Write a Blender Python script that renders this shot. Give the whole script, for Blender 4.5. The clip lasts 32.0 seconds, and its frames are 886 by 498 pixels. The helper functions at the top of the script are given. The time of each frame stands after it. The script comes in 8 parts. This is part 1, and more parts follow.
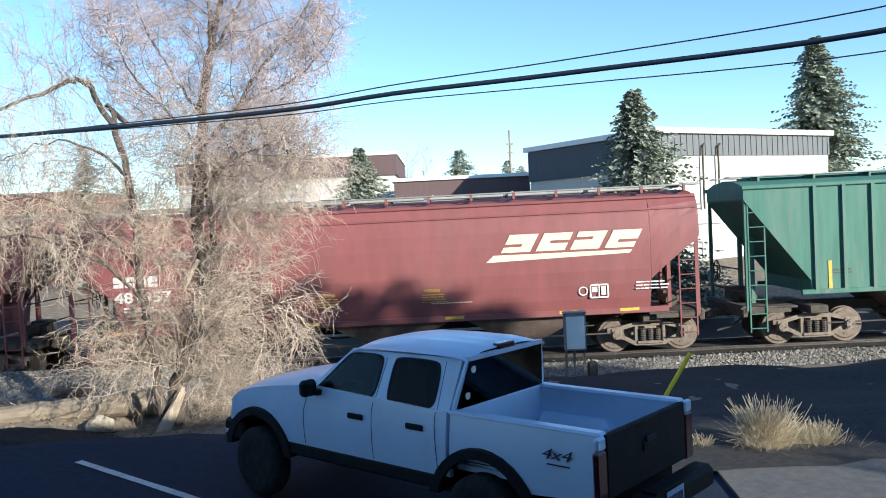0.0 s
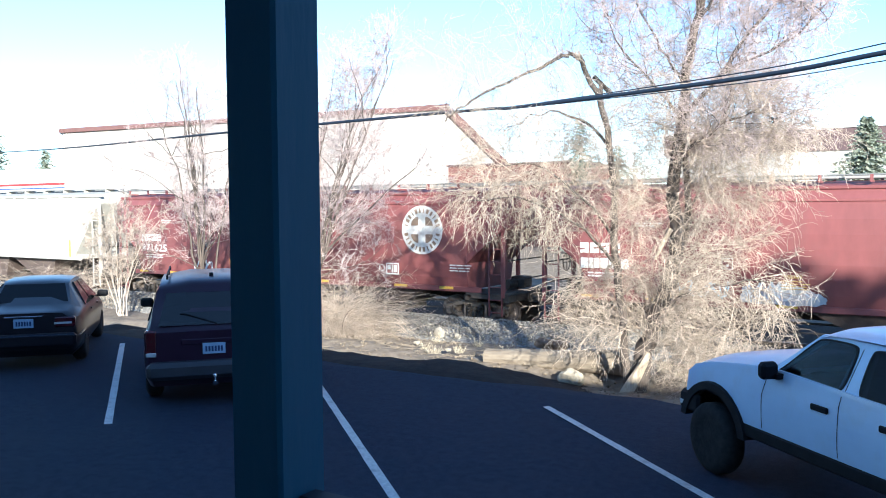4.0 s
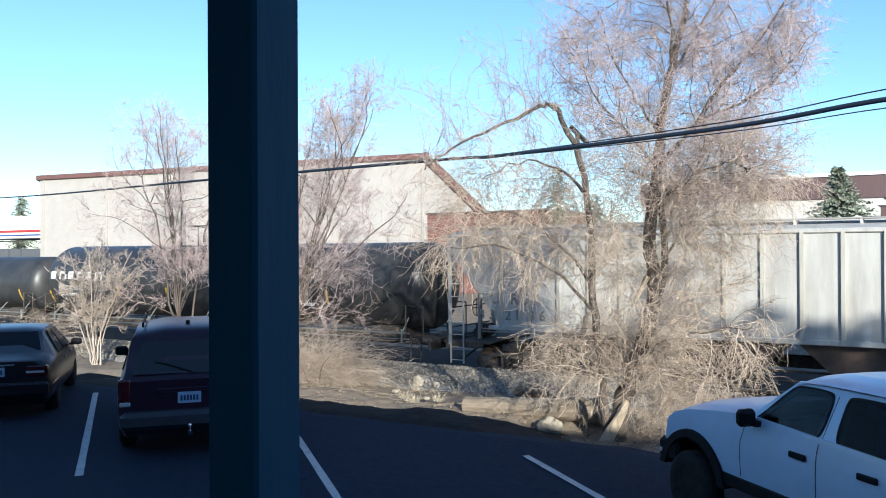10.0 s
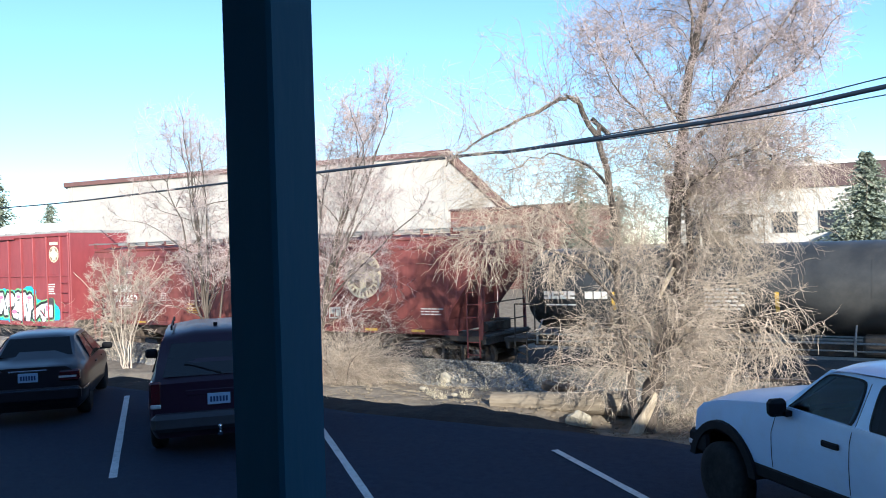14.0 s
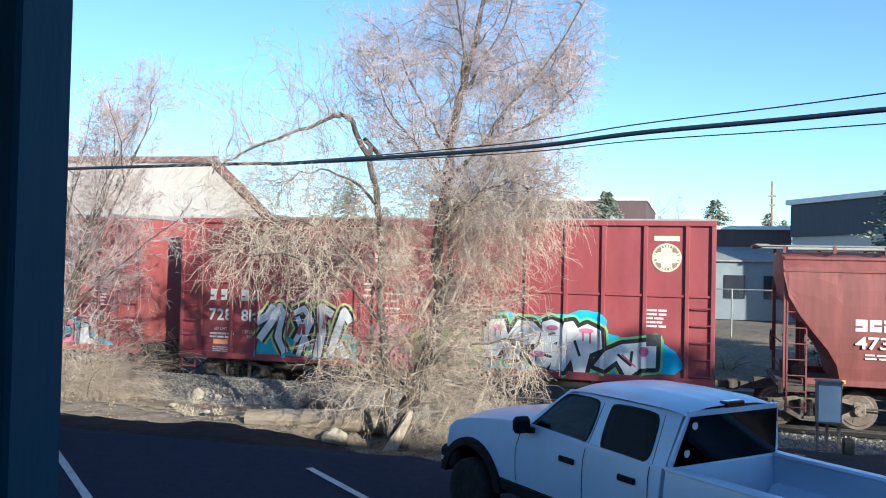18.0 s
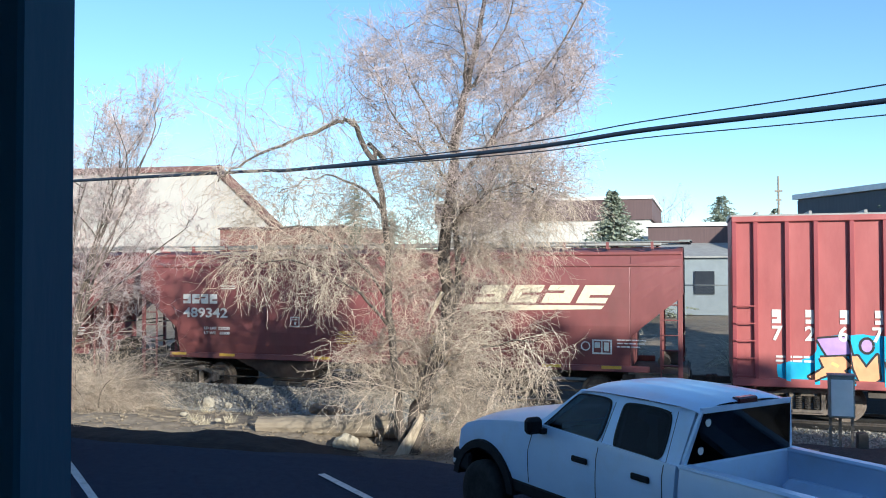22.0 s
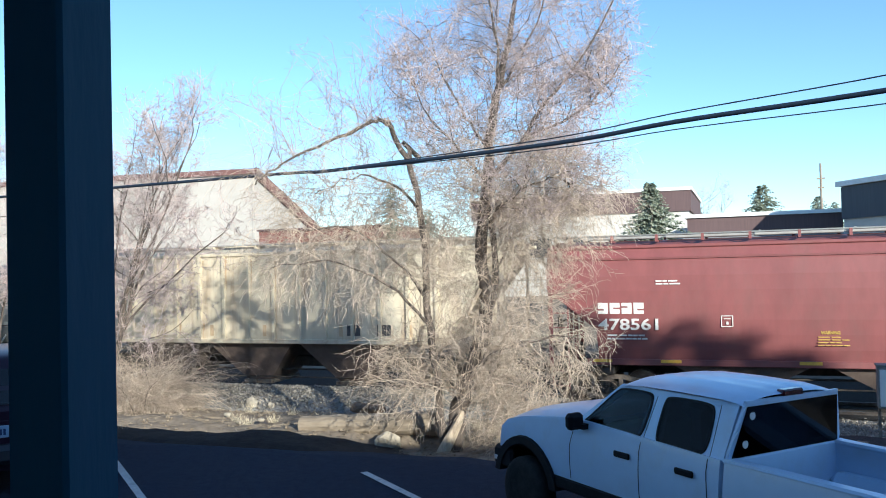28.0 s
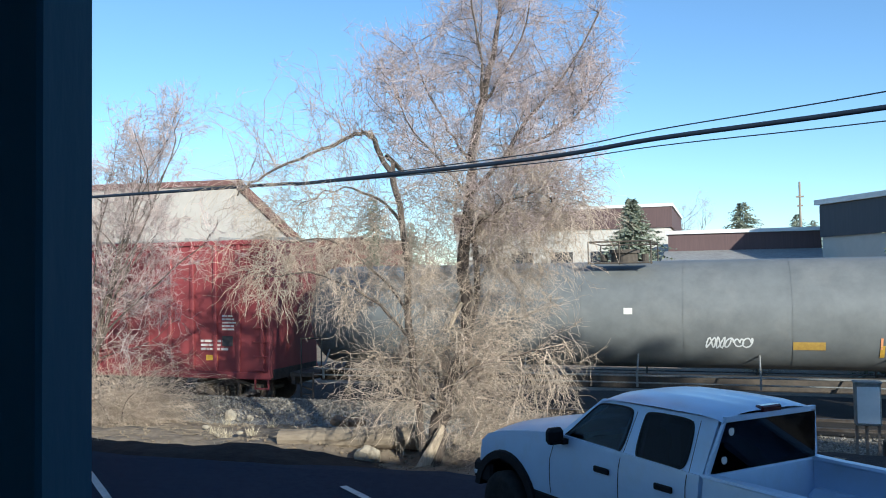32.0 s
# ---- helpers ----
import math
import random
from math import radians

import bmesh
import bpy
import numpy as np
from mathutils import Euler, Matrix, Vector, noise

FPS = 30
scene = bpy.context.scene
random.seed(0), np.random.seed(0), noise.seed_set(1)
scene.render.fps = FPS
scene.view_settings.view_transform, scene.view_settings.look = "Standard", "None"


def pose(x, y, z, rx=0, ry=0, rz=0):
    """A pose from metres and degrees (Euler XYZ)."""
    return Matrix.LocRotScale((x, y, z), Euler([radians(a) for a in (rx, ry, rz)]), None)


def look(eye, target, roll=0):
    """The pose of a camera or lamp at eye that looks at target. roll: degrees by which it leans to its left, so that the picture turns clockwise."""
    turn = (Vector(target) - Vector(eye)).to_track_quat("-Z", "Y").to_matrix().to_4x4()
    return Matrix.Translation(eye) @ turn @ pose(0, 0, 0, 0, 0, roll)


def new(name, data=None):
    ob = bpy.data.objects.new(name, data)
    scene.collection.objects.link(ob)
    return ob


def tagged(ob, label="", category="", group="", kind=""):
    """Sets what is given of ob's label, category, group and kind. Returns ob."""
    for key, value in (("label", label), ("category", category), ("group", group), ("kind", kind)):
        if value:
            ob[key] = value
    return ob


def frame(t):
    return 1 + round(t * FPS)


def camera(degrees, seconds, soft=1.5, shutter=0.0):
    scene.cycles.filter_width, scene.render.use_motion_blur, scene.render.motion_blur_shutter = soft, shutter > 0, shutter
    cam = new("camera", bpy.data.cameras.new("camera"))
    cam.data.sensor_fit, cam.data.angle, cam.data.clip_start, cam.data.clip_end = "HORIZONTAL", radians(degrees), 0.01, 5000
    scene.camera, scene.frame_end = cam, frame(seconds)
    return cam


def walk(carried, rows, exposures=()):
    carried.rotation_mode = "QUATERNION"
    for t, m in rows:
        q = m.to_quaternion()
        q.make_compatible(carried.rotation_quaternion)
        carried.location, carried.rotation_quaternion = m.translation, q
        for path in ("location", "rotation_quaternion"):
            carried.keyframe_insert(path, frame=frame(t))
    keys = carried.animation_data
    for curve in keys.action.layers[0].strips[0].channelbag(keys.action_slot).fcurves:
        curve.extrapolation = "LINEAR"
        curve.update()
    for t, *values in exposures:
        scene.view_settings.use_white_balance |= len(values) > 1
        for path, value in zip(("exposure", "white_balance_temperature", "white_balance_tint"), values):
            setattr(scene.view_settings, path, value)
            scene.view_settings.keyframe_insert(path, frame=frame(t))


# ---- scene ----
cam = camera(55.96, 32.0, soft=1.0)
# seconds, place, yaw, pitch, roll
PATH = [
    (0, -0.192, -0.121, 2.841, -4.44, -2.08, 2.81), (0.5, -0.23, -0.102, 2.837, -1.31, -3.39, 2.65),
    (1, -0.182, -0.066, 2.834, 7.57, -4.86, 3.21), (1.2, -0.128, -0.054, 2.813, 12.9, -5.07, 2.55),
    (1.5, -0.052, -0.034, 2.779, 17.06, -5.33, 1.57), (2, -0.023, -0.003, 2.804, 18.62, -5.59, 1.25),
    (2.5, -0.025, -0.002, 2.789, 25.46, -4.94, 1.38), (3, -0.011, -0.002, 2.785, 27.75, -4.99, 1.22),
    (3.5, -0.013, 0.012, 2.785, 29.22, -4.45, 1.18), (4, -0.003, -0.015, 2.787, 28.09, -3.03, 0.39),
    (4.5, 0.001, -0.017, 2.784, 27.54, -2.26, -0.32), (6.5, 0.009, -0.038, 2.793, 27.36, 0.19, -0.64),
    (7, 0.01, -0.047, 2.792, 27.31, 0.6, -0.58), (7.5, 0.011, -0.038, 2.8, 27.43, 0.72, -0.3),
    (8, 0.016, -0.048, 2.79, 27.44, 0.96, -0.23), (8.5, 0.012, -0.039, 2.791, 27.38, 0.96, -0.15),
    (9, 0.011, -0.04, 2.789, 27.19, 0.9, 0.21), (9.5, 0.006, -0.036, 2.794, 26.86, 0.73, 0.62),
    (10, 0.01, -0.033, 2.785, 26.63, 0.24, 0.31), (10.5, 0.003, -0.025, 2.787, 26.53, 0.01, -0.02),
    (11, 0.004, -0.028, 2.787, 26.79, -0.11, 0.22), (11.5, 0.006, -0.038, 2.788, 27.63, -0.06, 0.97),
    (12, 0.01, -0.037, 2.793, 28.18, 0.2, 1.52), (12.5, 0.015, -0.046, 2.798, 28.27, 0.54, 1.53),
    (13, 0.012, -0.041, 2.793, 28.62, 0.62, 1.63), (13.5, 0.012, -0.031, 2.788, 28.81, 0.46, 1.66),
    (14, 0.017, -0.03, 2.782, 28.29, 0.03, 1.76), (14.5, 0.021, -0.023, 2.783, 25.66, -0.74, 2.27),
    (16.5, -0.004, -0.001, 2.761, 19.12, 0.18, 1.38), (17, -0.008, 0.004, 2.761, 15.29, 0.68, -0.04),
    (17.5, -0.012, 0.005, 2.757, 13.55, 1.15, -1), (18, -0.007, -0.003, 2.774, 12.27, 1.12, -1.28),
    (18.5, -0.011, 0.002, 2.766, 10.89, 1.25, -1.64), (19, -0.012, 0.003, 2.778, 12.82, 1.18, -1.27),
    (19.5, -0.022, 0.01, 2.764, 12.98, 1.18, -1.41), (20, -0.015, 0.002, 2.766, 13.2, 1.33, -0.72),
    (20.5, -0.017, 0.006, 2.765, 13.35, 1.45, -0.19), (21, -0.017, 0.012, 2.763, 13.54, 1.46, 0.42),
    (21.5, -0.015, 0.007, 2.76, 13.12, 1.53, 0.34), (22, -0.017, 0.012, 2.765, 12.72, 1.34, 0.11),
    (22.5, -0.016, 0.009, 2.765, 12.97, 1.29, 0.21), (23, -0.014, 0.014, 2.768, 13.61, 0.94, 0.39),
    (23.5, -0.01, 0.01, 2.778, 14.14, 0.5, 0.88), (24, -0.014, 0.011, 2.772, 14.84, 0.26, 1.36),
    (24.5, -0.009, 0.008, 2.77, 15, 0.24, 1.28), (26.5, -0.015, 0.011, 2.758, 15.05, 0.59, 1.2),
    (27, -0.014, 0.012, 2.768, 15.15, 0.79, 1.2), (27.5, -0.013, 0.011, 2.764, 15.34, 1, 1.28),
    (28, -0.01, 0.007, 2.769, 15.27, 1.17, 1.4), (28.5, -0.005, 0.023, 2.761, 15.2, 1.34, 1.41),
    (29, -0.008, 0.012, 2.77, 15.03, 1.38, 1.37), (29.5, -0.01, 0.005, 2.759, 14.98, 1.46, 1.24),
    (30, -0.009, 0.001, 2.762, 14.62, 1.54, 0.93), (30.5, -0.012, 0.005, 2.764, 14.27, 1.72, 0.79),
    (31, -0.008, 0.003, 2.769, 14.06, 1.85, 0.97), (31.5, -0.012, 0.01, 2.757, 14.06, 2.02, 0.86),
    (32, -0.009, 0.009, 2.766, 14.03, 2.08, 0.81),
]


def held(x, y, z, yaw, pitch, roll):
    return pose(x, y, z, 0, 0, yaw) @ pose(0, 0, 0, pitch) @ pose(0, 0, 0, 0, roll) @ pose(0, 0, 0, 90)


EXPOSURES = [(0, 0.94, 5850, 4), (0.6, 1.12, 5850, 4), (1.0, 1.44, 5850, 4), (1.5, 1.62, 5600, 4), (2.2, 1.67, 5600, 4), (3.5, 1.67, 5600, 4), (4.0, 1.6, 5600, 4), (4.5, 1.52, 5600, 4), (5.5, 1.12, 5850, 4), (6.5, 0.87, 5720, 4), (8.0, 0.82, 5720, 4), (10.5, 0.85, 5720, 4), (12, 0.92, 5720, 4), (14, 1.02, 5720, 4), (14.5, 1.12, 5720, 4), (15.5, 0.97, 5720, 4), (17, 0.94, 5720, 2), (20, 0.88, 5720, 2), (24, 0.9, 5720, 2), (27, 0.94, 5720, 2), (28, 0.88, 5720, 2), (30, 0.62, 5720, 2), (32, 0.6, 5720, 2)]
walk(cam, [(r[0], held(*r[1:])) for r in PATH], EXPOSURES)
# ---- light: low winter sun from behind the camera, clear sky ----
SUN_E, SUN_H = 17.0, Vector((0.664, -0.744, 0))
world = bpy.data.worlds.new("sky")
scene.world = world
world.use_nodes = True
wn = world.node_tree
sky = wn.nodes.new("ShaderNodeTexSky")
sky.sky_type = "NISHITA"
sky.sun_disc = False
sky.sun_elevation = radians(SUN_E)
sky.sun_rotation = math.atan2(SUN_H.x, SUN_H.y)
sky.altitude = 1100
sky.air_density, sky.dust_density, sky.ozone_density = 1.0, 0.1, 3.0
wn.links.new(sky.outputs[0], wn.nodes["Background"].inputs[0])
wn.nodes["Background"].inputs[1].default_value = 0.13
sun = new("sun", bpy.data.lights.new("sun", "SUN"))
sun.data.energy, sun.data.angle, sun.data.color = 5.0, radians(0.55), (1.0, 0.89, 0.74)
sun.matrix_world = look(SUN_H * 60 + Vector((0, 0, 60 * math.tan(radians(SUN_E)))), (0, 0, 0))

# ---- materials ----
def mat(name, color, rough=0.6, metal=0.0, color2=None, scale=6.0, stretch=(1, 1, 1), bump=0.0, bump_scale=60.0,
        dirt=None, dirt_scale=1.2, dirt_amount=0.5, rand=0.0, spec=0.5, coat=0.0, space="Object"):
    """A procedural surface: fine grain between two colours, larger stains, random shift per piece, fine relief."""
    m = bpy.data.materials.new(name)
    m.use_nodes = True
    t = m.node_tree
    n, l = t.nodes, t.links
    b = n["Principled BSDF"]
    b.inputs["Roughness"].default_value = rough
    b.inputs["Metallic"].default_value = metal
    b.inputs["Specular IOR Level"].default_value = spec
    b.inputs["Coat Weight"].default_value = coat
    tc = n.new("ShaderNodeTexCoord")
    mp = n.new("ShaderNodeMapping")
    mp.inputs["Scale"].default_value = stretch
    l.new(tc.outputs[space], mp.inputs[0])
    out = None
    color = (*color, 1)
    c2 = (*(color2 or [v * 0.8 for v in color[:3]]), 1)
    nz = n.new("ShaderNodeTexNoise")
    nz.inputs["Scale"].default_value, nz.inputs["Detail"].default_value, nz.inputs["Roughness"].default_value = scale, 6, 0.65
    l.new(mp.outputs[0], nz.inputs["Vector"])
    rp = n.new("ShaderNodeMapRange")
    rp.inputs[1].default_value, rp.inputs[2].default_value = 0.35, 0.68
    l.new(nz.outputs[0], rp.inputs[0])
    mx = n.new("ShaderNodeMix")
    mx.data_type = "RGBA"
    mx.inputs[6].default_value, mx.inputs[7].default_value = color, c2
    l.new(rp.outputs[0], mx.inputs[0])
    out = mx.outputs[2]
    if dirt:
        nd = n.new("ShaderNodeTexNoise")
        nd.inputs["Scale"].default_value, nd.inputs["Detail"].default_value, nd.inputs["Roughness"].default_value = dirt_scale, 8, 0.7
        l.new(mp.outputs[0], nd.inputs["Vector"])
        rd = n.new("ShaderNodeMapRange")
        rd.inputs[1].default_value, rd.inputs[2].default_value, rd.inputs[4].default_value = 0.5, 0.75, dirt_amount
        l.new(nd.outputs[0], rd.inputs[0])
        md = n.new("ShaderNodeMix")
        md.data_type = "RGBA"
        md.inputs[7].default_value = (*dirt, 1)
        l.new(rd.outputs[0], md.inputs[0])
        l.new(out, md.inputs[6])
        out = md.outputs[2]
    if rand:
        oi = n.new("ShaderNodeObjectInfo")
        rr = n.new("ShaderNodeMapRange")
        rr.inputs[3].default_value, rr.inputs[4].default_value = 1 - rand, 1 + rand
        l.new(oi.outputs["Random"], rr.inputs[0])
        hs = n.new("ShaderNodeHueSaturation")
        l.new(rr.outputs[0], hs.inputs["Value"])
        l.new(out, hs.inputs["Color"])
        out = hs.outputs[0]
    l.new(out, b.inputs["Base Color"])
    if bump:
        nb = n.new("ShaderNodeTexNoise")
        nb.inputs["Scale"].default_value, nb.inputs["Detail"].default_value = bump_scale, 4
        l.new(mp.outputs[0], nb.inputs["Vector"])
        bp = n.new("ShaderNodeBump")
        bp.inputs["Strength"].default_value, bp.inputs["Distance"].default_value = bump, 0.02
        l.new(nb.outputs[0], bp.inputs["Height"])
        l.new(bp.outputs[0], b.inputs["Normal"])
    return m


def glass_mat(name, color, rough=0.03, alpha=1.0):
    m = bpy.data.materials.new(name)
    m.use_nodes = True
    b = m.node_tree.nodes["Principled BSDF"]
    b.inputs["Base Color"].default_value = (*color, 1)
    b.inputs["Roughness"].default_value = rough
    b.inputs["Transmission Weight"].default_value = alpha
    b.inputs["IOR"].default_value = 1.45
    return m


M = {
    # asphalt: the dark blue of the shade is put in its colour
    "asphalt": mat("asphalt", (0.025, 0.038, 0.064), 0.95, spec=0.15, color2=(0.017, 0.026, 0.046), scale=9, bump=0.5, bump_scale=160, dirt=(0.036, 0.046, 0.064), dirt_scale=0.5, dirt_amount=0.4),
    "dirt": mat("dry_dirt", (0.285, 0.232, 0.176), 0.95, spec=0.2, color2=(0.17, 0.135, 0.10), scale=4, bump=1.0, bump_scale=34, dirt=(0.30, 0.255, 0.20), dirt_scale=1.4, dirt_amount=0.6),
    "ballast": mat("ballast_bed", (0.30, 0.285, 0.26), 0.95, color2=(0.11, 0.10, 0.09), scale=13, bump=1.0, bump_scale=22),
    "shadebed": mat("oily_ballast", (0.060, 0.054, 0.048), 0.95, spec=0.2, color2=(0.030, 0.027, 0.025), scale=16, bump=1.0, bump_scale=24),
    "stone": mat("ballast_stone", (0.36, 0.345, 0.32), 0.92, color2=(0.22, 0.20, 0.18), scale=12, rand=0.35),
    "line": mat("worn_white_paint", (0.66, 0.66, 0.64), 0.8, color2=(0.46, 0.46, 0.45), scale=24, dirt=(0.12, 0.12, 0.12), dirt_scale=5, dirt_amount=0.6),
    "concrete": mat("concrete", (0.34, 0.33, 0.31), 0.9, color2=(0.25, 0.24, 0.22), scale=7, bump=0.3, dirt=(0.18, 0.17, 0.15), dirt_scale=1.5),
    "steel": mat("rail_steel", (0.22, 0.20, 0.19), 0.35, 0.8, color2=(0.14, 0.11, 0.09), scale=12),
    "sleeper": mat("sleeper_wood", (0.10, 0.078, 0.06), 0.9, color2=(0.055, 0.045, 0.036), scale=5, stretch=(1, 6, 6), bump=0.4, rand=0.2),
    "red": mat("hopper_red_paint", (0.225, 0.072, 0.070), 0.55, color2=(0.18, 0.058, 0.057), scale=2.2, stretch=(1, 1, 0.35), dirt=(0.165, 0.085, 0.076), dirt_scale=0.9, dirt_amount=0.55, rand=0.08),
    "redrust": mat("streaked_red_paint", (0.24, 0.070, 0.062), 0.6, color2=(0.16, 0.046, 0.042), scale=5, stretch=(1, 1, 0.08), dirt=(0.15, 0.05, 0.03), dirt_scale=1.3, dirt_amount=0.7),
    "boxred": mat("boxcar_red_paint", (0.28, 0.056, 0.062), 0.5, color2=(0.22, 0.044, 0.05), scale=2.5, stretch=(1, 1, 0.4), dirt=(0.33, 0.09, 0.09), dirt_scale=0.8, dirt_amount=0.5),
    "boxred2": mat("sun_faded_boxcar_red", (0.38, 0.10, 0.095), 0.55, color2=(0.31, 0.078, 0.075), scale=2.5, stretch=(1, 1, 0.3), dirt=(0.44, 0.15, 0.14), dirt_scale=1.0, dirt_amount=0.5),
    "grey": mat("weathered_grey_paint", (0.47, 0.45, 0.40), 0.65, color2=(0.38, 0.36, 0.315), scale=3, stretch=(1, 1, 0.15), dirt=(0.24, 0.21, 0.17), dirt_scale=1.1, dirt_amount=0.6),
    "grey2": mat("bleached_grey_paint", (0.50, 0.49, 0.46), 0.65, color2=(0.36, 0.345, 0.32), scale=3, stretch=(1, 1, 0.15), dirt=(0.26, 0.235, 0.20), dirt_scale=0.9, dirt_amount=0.6),
    "cream": mat("rusty_cream_paint", (0.64, 0.56, 0.42), 0.65, color2=(0.55, 0.47, 0.34), scale=3, stretch=(1, 1, 0.15), dirt=(0.27, 0.13, 0.06), dirt_scale=1.4, dirt_amount=0.75),
    "green": mat("green_paint", (0.040, 0.135, 0.098), 0.65, color2=(0.065, 0.18, 0.135), scale=4, stretch=(1, 1, 0.12), dirt=(0.15, 0.18, 0.145), dirt_scale=2.2, dirt_amount=0.8),
    "tankblack": mat("black_tank_paint", (0.030, 0.031, 0.033), 0.42, color2=(0.05, 0.05, 0.05), scale=2, dirt=(0.085, 0.08, 0.075), dirt_scale=0.9, dirt_amount=0.6),
    "tankgrey": mat("dark_grey_tank_paint", (0.18, 0.19, 0.19), 0.5, color2=(0.14, 0.148, 0.15), scale=2, dirt=(0.26, 0.255, 0.24), dirt_scale=0.8, dirt_amount=0.5),
    "under": mat("grimy_underframe", (0.050, 0.042, 0.036), 0.85, color2=(0.10, 0.08, 0.062), scale=6, bump=0.2),
    "truckrust": mat("dusty_cast_steel", (0.24, 0.195, 0.155), 0.9, color2=(0.13, 0.10, 0.08), scale=7, bump=0.3, rand=0.15),
    "bay": mat("dusty_discharge_bay", (0.17, 0.125, 0.105), 0.85, color2=(0.10, 0.072, 0.062), scale=4, dirt=(0.17, 0.135, 0.115), dirt_scale=2.0),
    "wheel": mat("wheel_steel", (0.13, 0.095, 0.075), 0.6, 0.3, color2=(0.20, 0.16, 0.13), scale=8),
    "white": mat("white_stencil_paint", (0.74, 0.73, 0.69), 0.7, color2=(0.60, 0.58, 0.54), scale=9, dirt=(0.40, 0.26, 0.22), dirt_scale=3, dirt_amount=0.5),
    "buff": mat("cream_logo_paint", (0.74, 0.64, 0.46), 0.7, color2=(0.64, 0.54, 0.38), scale=9),
    "emblem": mat("brown_emblem_paint", (0.22, 0.15, 0.105), 0.7, color2=(0.27, 0.19, 0.135), scale=9),
    "warning": mat("faded_yellow_stencil", (0.50, 0.33, 0.07), 0.7, color2=(0.40, 0.24, 0.06), scale=14),
    "fadeddark": mat("faded_black_stencil", (0.20, 0.19, 0.17), 0.7, color2=(0.27, 0.26, 0.24), scale=11),
    "dark": mat("dark_stencil_paint", (0.05, 0.05, 0.05), 0.7, color2=(0.09, 0.09, 0.09), scale=9),
    "yellow": mat("yellow_reflector", (0.70, 0.44, 0.06), 0.5, color2=(0.55, 0.33, 0.05), scale=9),
    "roofwalk": mat("galvanised_walkway", (0.30, 0.31, 0.30), 0.55, 0.5, color2=(0.20, 0.20, 0.19), scale=14),
    "drive": mat("shade_dark_gravel", (0.066, 0.063, 0.062), 0.95, spec=0.15, color2=(0.036, 0.035, 0.036), scale=14, bump=0.6, bump_scale=60, dirt=(0.07, 0.064, 0.058), dirt_scale=0.7, dirt_amount=0.5),
    "pad": mat("worn_grey_pavement", (0.16, 0.155, 0.15), 0.95, spec=0.2, color2=(0.11, 0.107, 0.105), scale=8, bump=0.4, bump_scale=90, dirt=(0.20, 0.18, 0.15), dirt_scale=0.9),
    "soil": mat("shade_dark_soil", (0.045, 0.038, 0.033), 0.95, spec=0.15, color2=(0.026, 0.022, 0.02), scale=5, bump=0.9, bump_scale=26, dirt=(0.065, 0.055, 0.045), dirt_scale=1.5),
    "spray_black": mat("black_spray_paint", (0.018, 0.018, 0.02), 0.5, color2=(0.03, 0.03, 0.032), scale=9),
    "spray_white": mat("white_spray_paint", (0.76, 0.76, 0.74), 0.5, color2=(0.62, 0.64, 0.66), scale=3),
    "spray_yellow": mat("yellow_green_spray_paint", (0.56, 0.60, 0.20), 0.5, color2=(0.44, 0.52, 0.18), scale=3),
    "spray_grey": mat("washed_out_grey_spray_paint", (0.40, 0.42, 0.44), 0.6, color2=(0.50, 0.51, 0.52), scale=3, dirt=(0.22, 0.10, 0.10), dirt_scale=3, dirt_amount=0.7),
    "spray_teal": mat("teal_spray_paint", (0.03, 0.33, 0.42), 0.5, color2=(0.05, 0.42, 0.50), scale=3),
    "spray_blue": mat("blue_spray_paint", (0.02, 0.36, 0.62), 0.5, color2=(0.05, 0.46, 0.70), scale=2),
    "spray_pale": mat("pale_blue_spray_paint", (0.30, 0.55, 0.72), 0.5, color2=(0.42, 0.64, 0.76), scale=3),
    "spray_orange": mat("orange_spray_paint", (0.86, 0.40, 0.20), 0.5, color2=(0.80, 0.31, 0.15), scale=3),
    "spray_purple": mat("violet_spray_paint", (0.38, 0.24, 0.58), 0.5, color2=(0.50, 0.32, 0.62), scale=3),
    "spray_pink": mat("pink_spray_paint", (0.74, 0.22, 0.36), 0.5, color2=(0.66, 0.15, 0.26), scale=3),
    "spray_red": mat("red_spray_paint", (0.42, 0.03, 0.07), 0.5, color2=(0.55, 0.12, 0.18), scale=5),
    "spray_green": mat("green_spray_paint", (0.16, 0.48, 0.20), 0.5, color2=(0.22, 0.55, 0.22), scale=3),
    "rust": mat("washed_rust", (0.44, 0.30, 0.18), 0.9, color2=(0.54, 0.42, 0.28), scale=9, stretch=(1, 1, 0.3)),
    "roofgrey": mat("dusty_car_roof", (0.36, 0.35, 0.33), 0.7, color2=(0.26, 0.25, 0.24), scale=4, dirt=(0.16, 0.14, 0.12), dirt_scale=1.5),
}

# ---- building helpers ----
def part(name, bm, material, parent, label="", m=None, smooth=False):
    me = bpy.data.meshes.new(name)
    bm.normal_update()
    bm.to_mesh(me)
    bm.free()
    return part_me(name, me, material, parent, label, m, smooth)


def part_me(name, me, material, parent, label="", m=None, smooth=False):
    """One mesh object under a thing or part; a mesh already dressed keeps its material."""
    if material and not me.materials:
        me.materials.append(material)
    if smooth:
        me.polygons.foreach_set("use_smooth", [True] * len(me.polygons))
    ob = new(name, me)
    if parent:
        ob.parent = parent
    if m is not None:
        ob.matrix_basis = m
    if label:
        ob["label"] = label
    return ob


def thing(name, m, label, category, group="", kind=""):
    e = new(name)
    e.empty_display_size = 0.2
    e.matrix_basis = m
    return tagged(e, label, category, group, kind)


